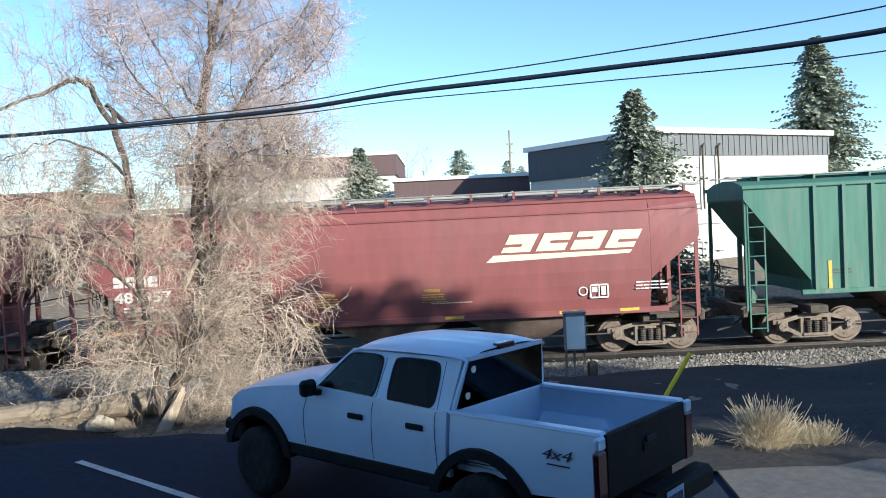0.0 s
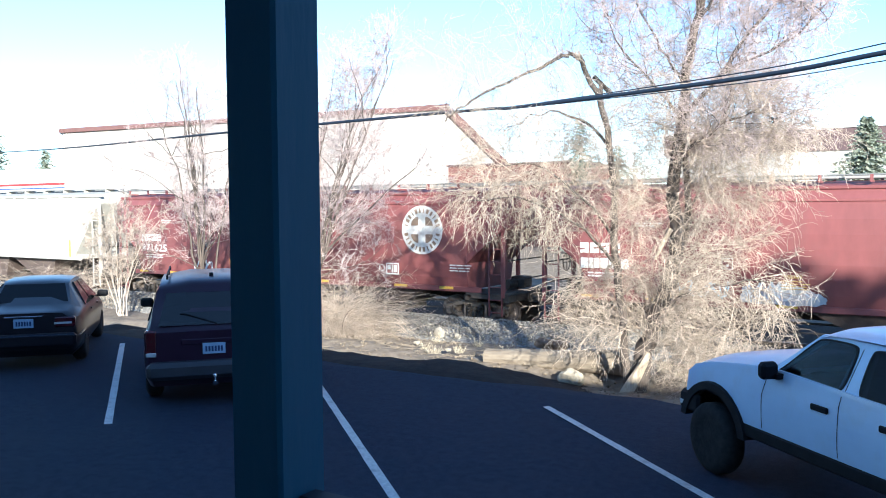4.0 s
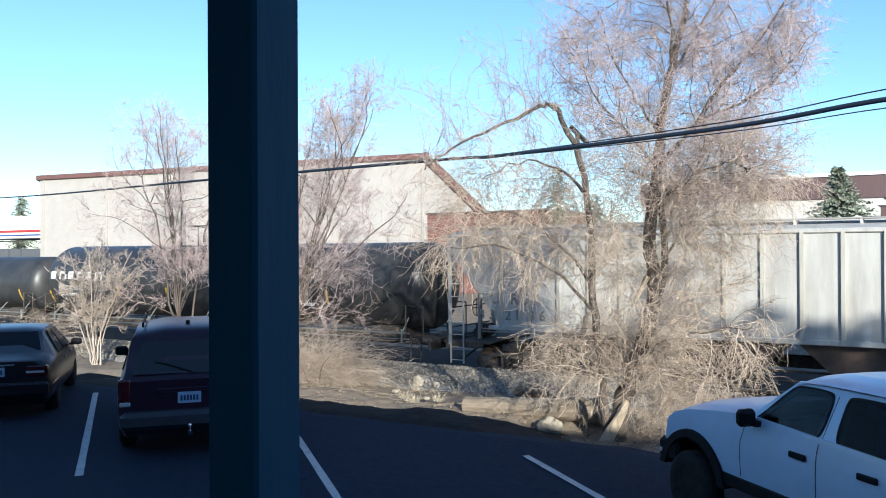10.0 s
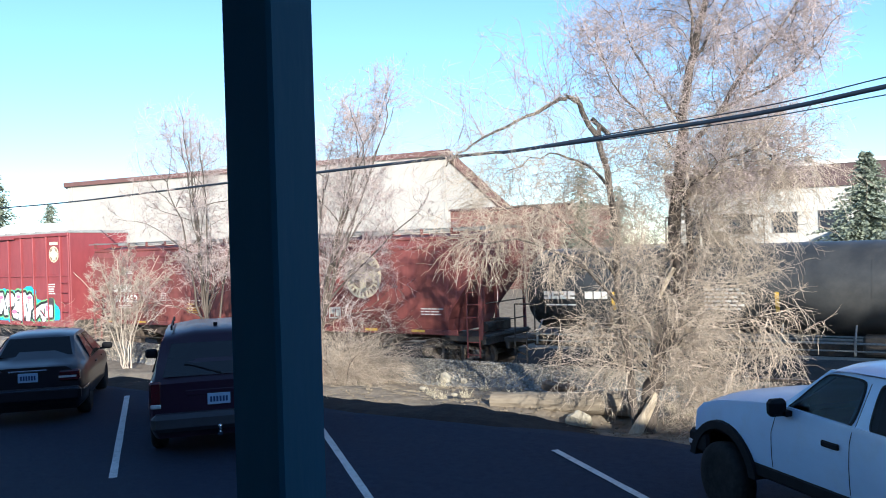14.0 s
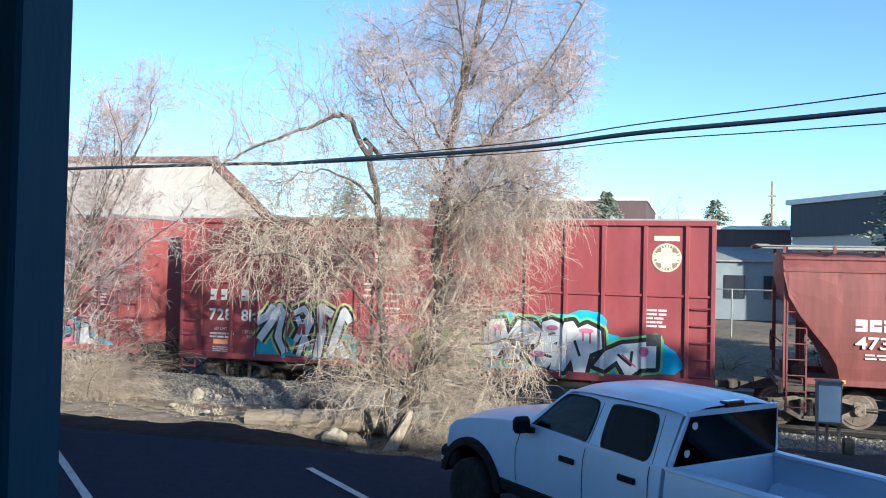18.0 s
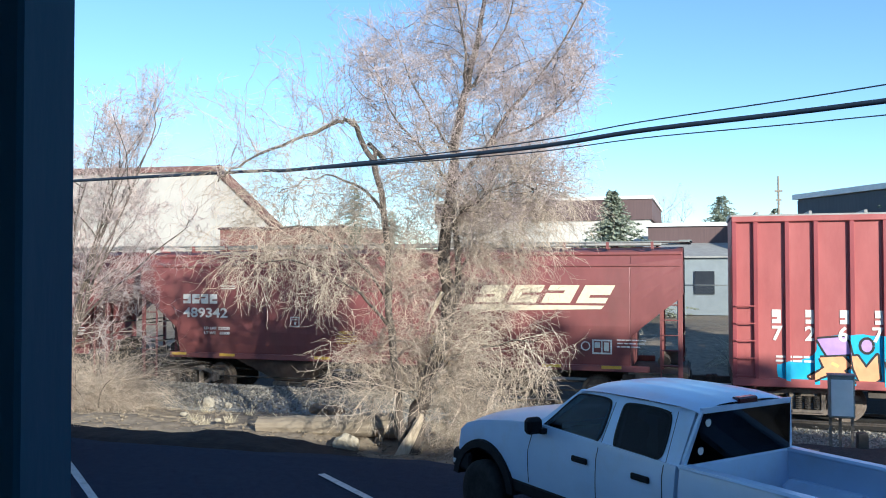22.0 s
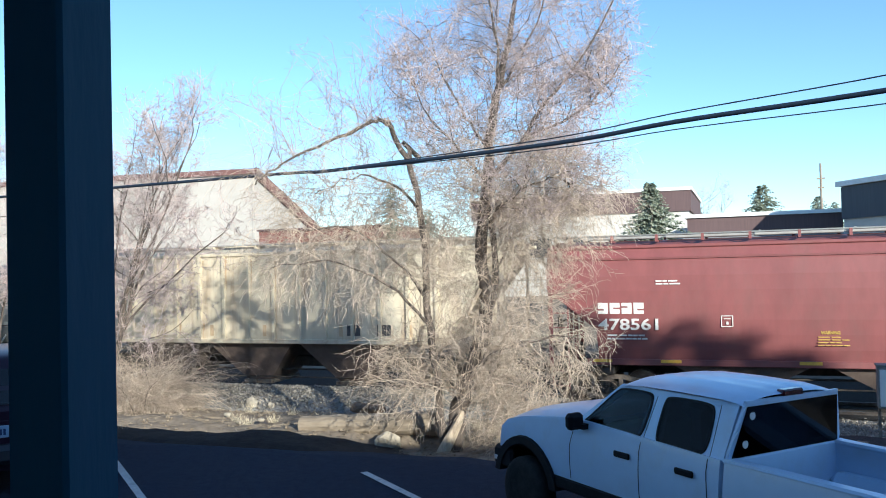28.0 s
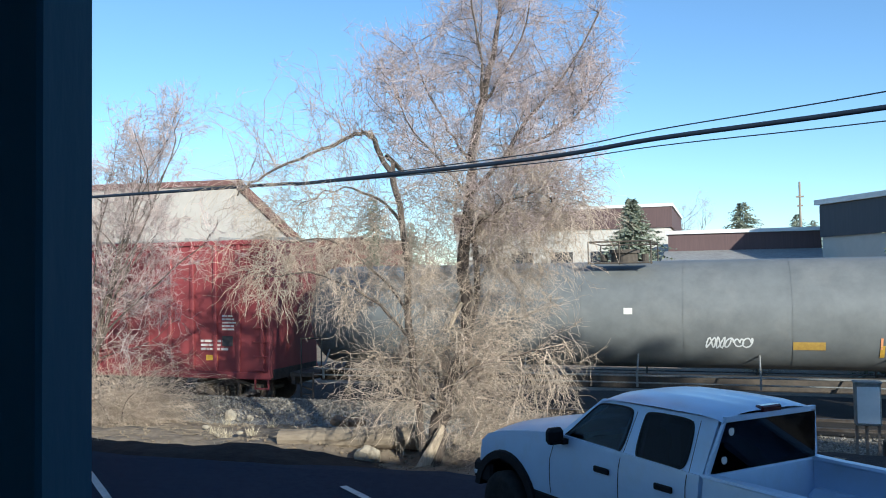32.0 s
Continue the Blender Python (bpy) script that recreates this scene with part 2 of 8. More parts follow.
def box(bm, c, s, m=None, bevel=0.0):
    """A box of size s round c, its edges cut by bevel."""
    r = bmesh.ops.create_cube(bm, size=1.0, matrix=(m or Matrix()) @ Matrix.Translation(c) @ Matrix.Diagonal((*s, 1)))
    if bevel:
        es = list({e for v in r["verts"] for e in v.link_edges})
        bmesh.ops.bevel(bm, geom=es, offset=bevel, segments=1, affect="EDGES")
    return bm


def cyl(bm, a, b, r, n=10, r2=None, caps=True):
    """A round bar from a to b."""
    a, b = Vector(a), Vector(b)
    d = b - a
    q = d.to_track_quat("Z", "Y").to_matrix().to_4x4()
    bmesh.ops.create_cone(bm, cap_ends=caps, segments=n, radius1=r, radius2=r if r2 is None else r2, depth=d.length,
                          matrix=Matrix.Translation((a + b) / 2) @ q)
    return bm


def bars(bm, pts, r, n=6):
    for a, b in zip(pts, pts[1:]):
        cyl(bm, a, b, r, n)
    return bm


def prism(bm, outline, y0, y1, m=None):
    """A plate with outline (x, z), thick from y0 to y1."""
    m = m or Matrix()
    f = [bm.verts.new(m @ Vector((x, y0, z))) for x, z in outline]
    k = [bm.verts.new(m @ Vector((x, y1, z))) for x, z in outline]
    n = len(outline)
    bm.faces.new(f)
    bm.faces.new(k[::-1])
    for i in range(n):
        bm.faces.new((f[i], k[i], k[(i + 1) % n], f[(i + 1) % n]))
    bmesh.ops.recalc_face_normals(bm, faces=bm.faces[:])
    return bm


def loft(bm, rings, close=True, caps=True):
    """Skins rings of points, each a closed or open run."""
    vs = [[bm.verts.new(p) for p in r] for r in rings]
    n = len(rings[0])
    for a, b in zip(vs, vs[1:]):
        for i in range(n if close else n - 1):
            j = (i + 1) % n
            try:
                bm.faces.new((a[i], a[j], b[j], b[i]))
            except ValueError:
                pass
    if caps and close:
        bm.faces.new(vs[0][::-1])
        bm.faces.new(vs[-1])
    bmesh.ops.recalc_face_normals(bm, faces=bm.faces[:])
    return vs


def B():
    return bmesh.new()


def text(parent, s, material, size, m, name="lettering", shear=0.0, width=None, bold=0.0, label=""):
    """Words in the built-in font, as a thin mesh; m places its lower left corner, in the x-z plane facing -y."""
    cu = bpy.data.curves.new(name, "FONT")
    cu.body, cu.size, cu.extrude, cu.offset, cu.shear, cu.resolution_u = s, size / 0.69, 0.002, bold, shear, 3
    tmp = bpy.data.objects.new("tmp", cu)
    scene.collection.objects.link(tmp)
    dg = bpy.context.evaluated_depsgraph_get()
    me = bpy.data.meshes.new_from_object(tmp.evaluated_get(dg))
    bpy.data.objects.remove(tmp)
    bpy.data.curves.remove(cu)
    me.name = name
    xs = [v.co.x for v in me.vertices] or [0, 1]
    w = max(xs) - min(xs) or 1
    sx = (width / w) if width else 1.0
    me.transform(Matrix.Rotation(radians(90), 4, "X") @ Matrix.Diagonal((sx, 1, 1, 1)) @ Matrix.Translation((-min(xs), 0, 0)))
    me.materials.clear()
    return part_me(name, me, material, parent, label, m)


# the track: s runs along it to the right, d away from the camera
TH = -4.465
UX, NX = Vector((math.cos(radians(TH)), math.sin(radians(TH)), 0)), Vector((-math.sin(radians(TH)), math.cos(radians(TH)), 0))
SIDE, RAIL = 21.57, -0.99
CENTRE = SIDE + 1.55


def sd(s, d, z=0.0):
    """A place by its distance along the track and away from the camera."""
    return UX * s + NX * d + Vector((0, 0, z))


def sdp(s, d, z=0.0, turn=0.0):
    p = sd(s, d, z)
    return pose(p.x, p.y, p.z, 0, 0, TH + turn)


def ground_z(d):
    return float(np.interp(d, [11.0, 12.2, 13.7, 15.5, 17.5, 19.0, 19.8, 20.6, 26.8, 30, 38, 60], [0.0, -0.18, -0.46, -0.55, -0.68, -0.95, -1.12, -1.36, -1.36, -0.9, 0.2, 0.4]))

# ---- ground, parking lot and track ----
def noise2(x, y, s=1.0, k=3):
    v, a = 0.0, 1.0
    for i in range(k):
        v += a * noise.noise(Vector((x * s, y * s, 3.1 * i)))
        s *= 2.1
        a *= 0.5
    return v


def bank_z(s, d):
    """The ground's height, with the uneven bank between lot and track."""
    z = ground_z(d)
    if 11.2 < d < 19.6 and -40 < s < 30:
        k = min(1, (d - 11.2) / 1.0, (19.6 - d) / 0.8)
        z += k * (0.13 * noise2(s, d, 0.45) + 0.07 * noise2(s + 9, d, 1.6, 4))
        # a low bank of earth along the lot's edge
        z += 0.16 * k * math.exp(-((d - 14.7 - 0.3 * math.sin(s * 0.35)) / 0.6) ** 2) * max(0, min(1, (-s - 3.2) / 1.0))
    return z


def ground_sheet():
    ss = list(np.concatenate([np.geomspace(-1500, -70, 14), np.arange(-66, -26, 2.0), np.arange(-26, -18, 0.5), np.arange(-18, 2, 0.16), np.arange(2, 24, 0.5), np.arange(24, 60, 3.0), np.geomspace(62, 1500, 12)]))
    ds = list(np.concatenate([-np.geomspace(900, 12, 8), np.arange(-9, 10.6, 1.5), np.arange(10.8, 20.4, 0.15), np.arange(20.6, 27, 1.0), np.geomspace(27.5, 2500, 24)]))
    bm = B()
    grid = []
    for d in ds:
        row = []
        for s in ss:
            z = bank_z(s, d)
            row.append(bm.verts.new(sd(s, d, z - 0.012 - 0.08 * max(0.0, min(1.0, (12.0 - d) / 0.4)))))
        grid.append(row)
    for a, b in zip(grid, grid[1:]):
        for i in range(len(ss) - 1):
            bm.faces.new((a[i], a[i + 1], b[i + 1], b[i]))
    ob = part("ground", bm, M["dirt"], None, smooth=True)
    return tagged(ob, "dry brown earth sloping from the lot to the track", "ground", kind="structure")


ground_sheet()


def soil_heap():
    """Lumpy-crested strip along the lot's edge, with the house's shade in its colour."""
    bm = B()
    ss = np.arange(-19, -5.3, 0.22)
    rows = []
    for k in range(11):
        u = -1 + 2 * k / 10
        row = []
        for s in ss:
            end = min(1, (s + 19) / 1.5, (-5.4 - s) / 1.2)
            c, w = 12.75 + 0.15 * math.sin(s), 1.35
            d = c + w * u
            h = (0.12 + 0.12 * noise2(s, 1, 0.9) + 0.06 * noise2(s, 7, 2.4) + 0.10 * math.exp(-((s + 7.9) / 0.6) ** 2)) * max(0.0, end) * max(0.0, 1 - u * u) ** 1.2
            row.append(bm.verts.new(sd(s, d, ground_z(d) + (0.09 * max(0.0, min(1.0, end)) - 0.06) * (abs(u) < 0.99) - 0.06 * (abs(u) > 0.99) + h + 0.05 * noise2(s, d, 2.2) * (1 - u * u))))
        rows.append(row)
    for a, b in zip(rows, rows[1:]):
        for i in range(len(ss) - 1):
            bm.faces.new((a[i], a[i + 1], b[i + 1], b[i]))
    tagged(part("soil_heap", bm, M["soil"], None, smooth=True), "strip of soil along the lot's edge, darkened for the shade", "soil", kind="structure")


soil_heap()


def lot():
    """The asphalt, with a crumbling outer edge."""
    bm = B()
    ss = np.arange(-60, 40.1, 0.5)
    top = []
    for d0, edge in ((-14, 0), (4, 0), (8, 0), (8.3, 0), (11.25, 1)):
        row = []
        for s in ss:
            d = d0 - edge * 2.4 * max(0.0, min(1.0, (s - 2.0) / 0.8)) + edge * (0.22 * noise2(s, 2, 0.6) + 0.1 * noise2(s, 5, 2.5))
            row.append(bm.verts.new(sd(s, d, 0.0 - 0.02 * edge)))
        top.append(row)
    out = []
    for v, s in zip(top[-1], ss):
        k = max(0.0, min(1.0, (1.0 - s) / 1.0))
        out.append(bm.verts.new(v.co + NX * 0.55 * k + Vector((0, 0, -0.07 * k))))
    top.append(out)
    top.append([bm.verts.new(v.co + Vector((0, 0.05, -0.12))) for v in out])
    for a, b in zip(top, top[1:]):
        for i in range(len(ss) - 1):
            bm.faces.new((a[i], a[i + 1], b[i + 1], b[i]))
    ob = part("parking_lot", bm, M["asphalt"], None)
    return tagged(ob, "worn asphalt parking lot, coloured dark and blue for the shade", "parking lot", kind="structure")


lot()


def gravel_drive():
    """Gravel between the lot and the track, its colour darkened for the deep shade."""
    bm = B()
    ss, ds = np.arange(1.0, 24, 0.5), np.arange(8.6, 18.3, 0.3)
    rows = [[bm.verts.new(sd(s + 0.3 * noise2(d, 3, 0.9), d + 0.25 * noise2(s, 4, 0.7), ground_z(d) + 0.035 + 0.13 * max(0, min(1, (d - 11.2), (19.6 - d) / 0.8)) * noise2(s, d, 0.45))) for s in ss] for d in ds]
    for a, b in zip(rows, rows[1:]):
        for i in range(len(ss) - 1):
            bm.faces.new((a[i], a[i + 1], b[i + 1], b[i]))
    tagged(part("gravel_drive", bm, M["drive"], None, smooth=True), "gravel between lot and track, darkened for the deep shade", "driveway", kind="structure")


gravel_drive()


def parking_line(a, b, width=0.1):
    a, b = Vector((*a, 0)), Vector((*b, 0))
    d = (b - a).normalized()
    w = Vector((-d.y, d.x, 0)) * width / 2
    bm = B()
    rings = []
    n = 24
    for i in range(n + 1):
        p = a.lerp(b, i / n)
        j = 1 + 0.12 * noise2(p.x * 3, p.y * 3, 2)
        rings.append((p - w * j + Vector((0, 0, 0.004)), p + w * j + Vector((0, 0, 0.004))))
    vs = [[bm.verts.new(q) for q in r] for r in rings]
    for p, q in zip(vs, vs[1:]):
        bm.faces.new((p[0], q[0], q[1], p[1]))
    ob = part("parking_line", bm, M["line"], None)
    return tagged(ob, "worn white painted parking line on asphalt", "parking line", "angled parking lines", kind="structure")


for a, b in (((-13.77, 11.83), (-8.80, 7.29)), ((-8.2, 10.84), (-3.4, 5.93)), ((-4.11, 10.67), (0.79, 5.75)), ((4.68, 8.56), (8.6, 4.6))):
    parking_line(a, b)


def shoulder(s, d):
    """The near shoulder of the trackbed is heaped higher to the left."""
    return 0.56 * max(0.0, min(1.0, (-1.5 - s) / 4.0)) * float(np.interp(d, [18.2, 19.4, 20.6, 21.1, 21.7], [0.0, 0.75, 1.0, 0.95, 0.0]))


def track():
    bm = B()
    prof = [(18.4, -1.25), (19.0, -1.15), (19.6, -1.10), (20.2, -1.09), (20.8, -1.09), (21.2, -1.10), (21.7, -1.11), (24.5, -1.12), (25.4, -1.12), (27.0, -1.10), (28.6, -1.12), (29.3, -1.5)]
    ss = np.concatenate([np.arange(-160, -30, 5.0), np.arange(-30, 20, 0.5), np.arange(20, 120, 5.0)])
    rows = [[bm.verts.new(sd(s, d + 0.12 * noise2(s, d, 0.8) * (d < 21), z + shoulder(s, d) + 0.03 * noise2(s, d, 2.0))) for s in ss] for d, z in prof]
    for a, b in zip(rows, rows[1:]):
        for i in range(len(ss) - 1):
            bm.faces.new((a[i], a[i + 1], b[i + 1], b[i]))
    tagged(part("trackbed", bm, M["ballast"], None), "grey crushed stone bed under the railway track", "track bed", kind="structure")
    # darker bed under and behind the train, whose shade is in the colour
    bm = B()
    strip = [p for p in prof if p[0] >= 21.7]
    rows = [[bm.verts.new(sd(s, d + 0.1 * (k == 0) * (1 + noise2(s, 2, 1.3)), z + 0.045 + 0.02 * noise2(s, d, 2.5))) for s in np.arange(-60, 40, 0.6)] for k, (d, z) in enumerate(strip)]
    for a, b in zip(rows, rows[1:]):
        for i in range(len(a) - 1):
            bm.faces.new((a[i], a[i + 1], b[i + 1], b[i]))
    tagged(part("oily_ballast", bm, M["shadebed"], None), "ballast strip darkened for the shade under and behind the train", "track bed", kind="structure")
    for y in (-0.72, 0.72):
        bm = B()
        prof = [(-0.07, -0.17), (0.07, -0.17), (0.07, -0.155), (0.012, -0.13), (0.012, -0.045), (0.037, -0.03), (0.037, -0.003), (0.03, 0), (-0.03, 0),
                (-0.037, -0.003), (-0.037, -0.03), (-0.012, -0.045), (-0.012, -0.13), (-0.07, -0.155)]
        loft(bm, [[sd(s, CENTRE + y + p, RAIL + q) for p, q in prof] for s in (-160, 120)])
        tagged(part("rail", bm, M["steel"], None), "steel railway rail with a worn bright top", "rail", "rails of the track", kind="structure")


track()


def stones():
    """Loose stones on the near shoulder of the trackbed."""
    rng = np.random.default_rng(4)
    base = np.array([(1, 0, 0), (-1, 0, 0), (0, 1, 0), (0, -1, 0), (0, 0, 1), (0, 0, -1)], float)
    tri = np.array([(0, 2, 4), (2, 1, 4), (1, 3, 4), (3, 0, 4), (2, 0, 5), (1, 2, 5), (3, 1, 5), (0, 3, 5)])
    vs, fs = [], []
    n = 30000
    for i in range(n):
        s, d = rng.uniform(-30, 14), rng.triangular(18.5, 20.2, 22.2)
        z = float(np.interp(d, [18.4, 19.0, 19.6, 20.8, 21.7], [-1.25, -1.15, -1.10, -1.09, -1.11])) + shoulder(s, d) + 0.02
        r = rng.uniform(0.015, 0.045)
        p = sd(s, d, z)
        c, w = math.cos(rng.uniform(0, 6)), rng.uniform(0.6, 1.3, 3)
        q = base * w * r
        q = q @ np.linalg.qr(rng.normal(size=(3, 3)))[0]
        vs.append(q + np.array(p))
        fs.append(tri + 6 * i)
    me = bpy.data.meshes.new("ballast_stones")
    me.from_pydata(np.concatenate(vs).tolist(), [], np.concatenate(fs).tolist())
    m = mat("loose_ballast", (0.34, 0.305, 0.255), 0.92, color2=(0.21, 0.185, 0.15), scale=4)
    t = m.node_tree
    g = t.nodes.new("ShaderNodeNewGeometry")
    mr = t.nodes.new("ShaderNodeMapRange")
    mr.inputs[3].default_value, mr.inputs[4].default_value = 0.45, 1.25
    hs = t.nodes.new("ShaderNodeHueSaturation")
    src = t.nodes["Principled BSDF"].inputs["Base Color"].links[0].from_socket
    t.links.new(g.outputs["Random Per Island"], mr.inputs[0])
    t.links.new(mr.outputs[0], hs.inputs["Value"])
    t.links.new(src, hs.inputs["Color"])
    t.links.new(hs.outputs[0], t.nodes["Principled BSDF"].inputs["Base Color"])
    tagged(part_me("ballast_stones", me, m, None), "loose grey crushed stones on the track shoulder", "gravel", kind="stuff")


stones()


def litter():
    """Clods, pebbles and broken sticks lying on the bank."""
    rng = np.random.default_rng(14)
    base = np.array([(1, 0, 0), (-1, 0, 0), (0, 1, 0), (0, -1, 0), (0, 0, 1), (0, 0, -1)], float)
    tri = np.array([(0, 2, 4), (2, 1, 4), (1, 3, 4), (3, 0, 4), (2, 0, 5), (1, 2, 5), (3, 1, 5), (0, 3, 5)])
    vs, fs = [], []
    for i in range(5200):
        s, d = rng.uniform(-17, 1.5), rng.uniform(12.4, 18.8)
        z = bank_z(s, d)
        if rng.random() < 0.45:
            q = base * (rng.uniform(0.08, 0.35), 0.005, 0.005)
        else:
            q = base * rng.uniform(0.5, 1.3, 3) * rng.uniform(0.012, 0.045) * (1, 1, 0.7)
        a = rng.uniform(0, 6.3)
        q = q @ np.array([(math.cos(a), math.sin(a), rng.uniform(-0.12, 0.12)), (-math.sin(a), math.cos(a), 0), (0, 0, 1)])
        vs.append(q + np.array(sd(s, d, z + 0.008)))
        fs.append(tri + 6 * i)
    me = bpy.data.meshes.new("bank_litter")
    me.from_pydata(np.concatenate(vs).tolist(), [], np.concatenate(fs).tolist())
    m = mat("dry_litter", (0.30, 0.245, 0.18), 0.95, color2=(0.17, 0.135, 0.10), scale=4, spec=0.2)
    tagged(part_me("bank_litter", me, m, None), "clods, pebbles and broken sticks on the bank", "litter", kind="stuff")


litter()

# ---- the train: each car stands on its own left coupling point, x to the right, z above the rails ----
SHARED = {}


def shared(key, make):
    if key not in SHARED:
        bm = B()
        make(bm)
        me = bpy.data.meshes.new(key)
        bm.normal_update()
        bm.to_mesh(me)
        bm.free()
        SHARED[key] = me
    return SHARED[key]


def sideframe(bm):
    """A cast frame: arched top, sagging bottom member, columns and slanting ties with open windows between them."""
    rail = lambda pts, w: [prism(bm, [(a[0], a[1] - w / 2), (b[0], b[1] - w / 2), (b[0], b[1] + w / 2), (a[0], a[1] + w / 2)], -0.07, 0.07) for a, b in zip(pts, pts[1:])]
    rail([(-1.14, 0.62), (-0.80, 0.66), (-0.42, 0.76), (0.42, 0.76), (0.80, 0.66), (1.14, 0.62)], 0.11)
    rail([(-1.05, 0.50), (-0.72, 0.42), (-0.40, 0.25), (0.40, 0.25), (0.72, 0.42), (1.05, 0.50)], 0.12)
    for sx in (1, -1):
        box(bm, (0.36 * sx, 0, 0.50), (0.11, 0.13, 0.50), bevel=0.015)
        box(bm, (0.90 * sx, -0.02, 0.54), (0.30, 0.17, 0.26), bevel=0.03)
        cyl(bm, (0.9 * sx, -0.17, 0.50), (0.9 * sx, -0.08, 0.50), 0.12, 12)
        for k in range(3):
            a = k * 2.094
            cyl(bm, (0.9 * sx + 0.07 * math.cos(a), -0.19, 0.50 + 0.07 * math.sin(a)), (0.9 * sx + 0.07 * math.cos(a), -0.17, 0.50 + 0.07 * math.sin(a)), 0.02, 6)
    box(bm, (0, -0.085, 0.27), (0.7, 0.05, 0.08), bevel=0.015)


def springs(bm):
    rings = []
    for k in range(14):
        r = 0.088 if k % 2 else 0.066
        rings.append([(r * math.cos(a * math.pi / 4), -0.09 + r * math.sin(a * math.pi / 4), 0.33 + k * 0.024) for a in range(8)])
    loft(bm, rings)


def wheelset(bm):
    cyl(bm, (0, -0.95, 0), (0, 0.95, 0), 0.08, 10)
    for y in (-0.72, 0.72):
        o = -1 if y < 0 else 1
        for y0, y1, r0, r1 in ((-0.07, 0.055, 0.455, 0.46), (0.055, 0.085, 0.485, 0.485)):
            cyl(bm, (0, y + y0 * -o, 0), (0, y + y1 * -o, 0), r0, 28, r1)
        cyl(bm, (0, y + 0.09 * o, 0), (0, y + 0.06 * o, 0), 0.36, 24, 0.40)
        cyl(bm, (0, y + 0.17 * o, 0), (0, y + 0.05 * o, 0), 0.12, 12, 0.17)
    for a in range(4):
        box(bm, (0.25 * math.cos(a * 1.571), -0.815, 0.25 * math.sin(a * 1.571)), (0.10, 0.012, 0.05))


WHEELSETS = []


def bogie(car, x):
    t = part_me("bogie", shared("bolster", lambda bm: box(bm, (0, 0, 0.62), (0.36, 2.1, 0.26), bevel=0.04)), M["truckrust"], car, "rusty cast-steel bogie", pose(x, 0, 0))
    for y, a in ((-0.98, 0), (0.98, 180)):
        part_me("side_frame", shared("side_frame", sideframe), M["truckrust"], t, m=pose(0, y, 0, 0, 0, a))
        for dx in (-0.2, 0, 0.2) if y < 0 else ():
            part_me("spring", shared("spring", springs), M["under"], t, m=pose(dx, y, 0, 0, 0, a))
    for dx in (-0.9, 0.9):
        w = part_me("wheelset", shared("wheelset", wheelset), M["wheel"], t, m=pose(dx, 0, 0.46))
        WHEELSETS.append((w, dx))
    return t


def coupler(bm):
    box(bm, (0.45, 0, 0.84), (0.7, 0.16, 0.18), bevel=0.02)
    box(bm, (0.06, 0.05, 0.84), (0.22, 0.30, 0.26), bevel=0.05)
    bars(bm, [(0.9, -0.35, 0.8), (0.5, -0.38, 0.5), (0.1, -0.3, 0.38)], 0.03)


def couplers(car, L):
    part_me("coupler", shared("coupler", coupler), M["under"], car)
    part_me("coupler", shared("coupler", coupler), M["under"], car, m=pose(L, 0, 0, 0, 0, 180))


def ladder(bm, x0, x1, y, z0, z1, step=0.38, r=0.016):
    for x in (x0, x1):
        box(bm, (x, y, (z0 + z1) / 2), (0.035, 0.05, z1 - z0))
    z = z0 + 0.1
    while z < z1:
        cyl(bm, (x0, y - 0.02, z), (x1, y - 0.02, z), r, 6)
        z += step


HULL = ([1.10, 1.25, 1.7, 2.4, 3.2, 3.7, 3.95, 4.12], [1.34, 1.38, 1.48, 1.55, 1.55, 1.50, 1.42, 1.28])


def hull_y(z):
    return float(np.interp(z, *HULL))


def hopper_hull(L, ends, curved, top=4.12, inset=(0.52, 0.68)):
    """Side sheets, slope sheets and roof in one shell. ends: (distance from the end, lowest z) pairs."""
    bm = B()
    xs = [(inset[0] + a, zb) for a, zb in ends] + [(L / 2, ends[-1][1])] + [(L - inset[1] - a, zb) for a, zb in reversed(ends)]
    rings = []
    for x, zb in xs:
        near = []
        for k in range(9):
            z = zb + (top - zb) * k / 8
            near.append((hull_y(z * 4.12 / top) if curved else 1.5, z))
        near += [(near[-1][0] * 0.55, top + 0.14), (0.0, top + 0.2)]
        ring = [(x, -y, z) for y, z in near] + [(x, y, z) for y, z in reversed(near[:-1])]
        rings.append(ring)
    loft(bm, rings)
    return bm


def disc(bm, x, z, r0, r1, y, a0=0.0, a1=360.0, n=40):
    k = max(3, int(n * (a1 - a0) / 360))
    a = [radians(a0 + (a1 - a0) * i / k) for i in range(k + 1)]
    if r0 <= 0:
        prism(bm, [(x + r1 * math.cos(t), z + r1 * math.sin(t)) for t in (a[:-1] if a1 - a0 >= 360 else a)] + ([] if a1 - a0 >= 360 else [(x, z)]), y, y + 0.004)
    else:
        for p, q in zip(a, a[1:]):
            prism(bm, [(x + r * math.cos(t), z + r * math.sin(t)) for r, t in ((r0, p), (r1, p), (r1, q), (r0, q))], y, y + 0.004)


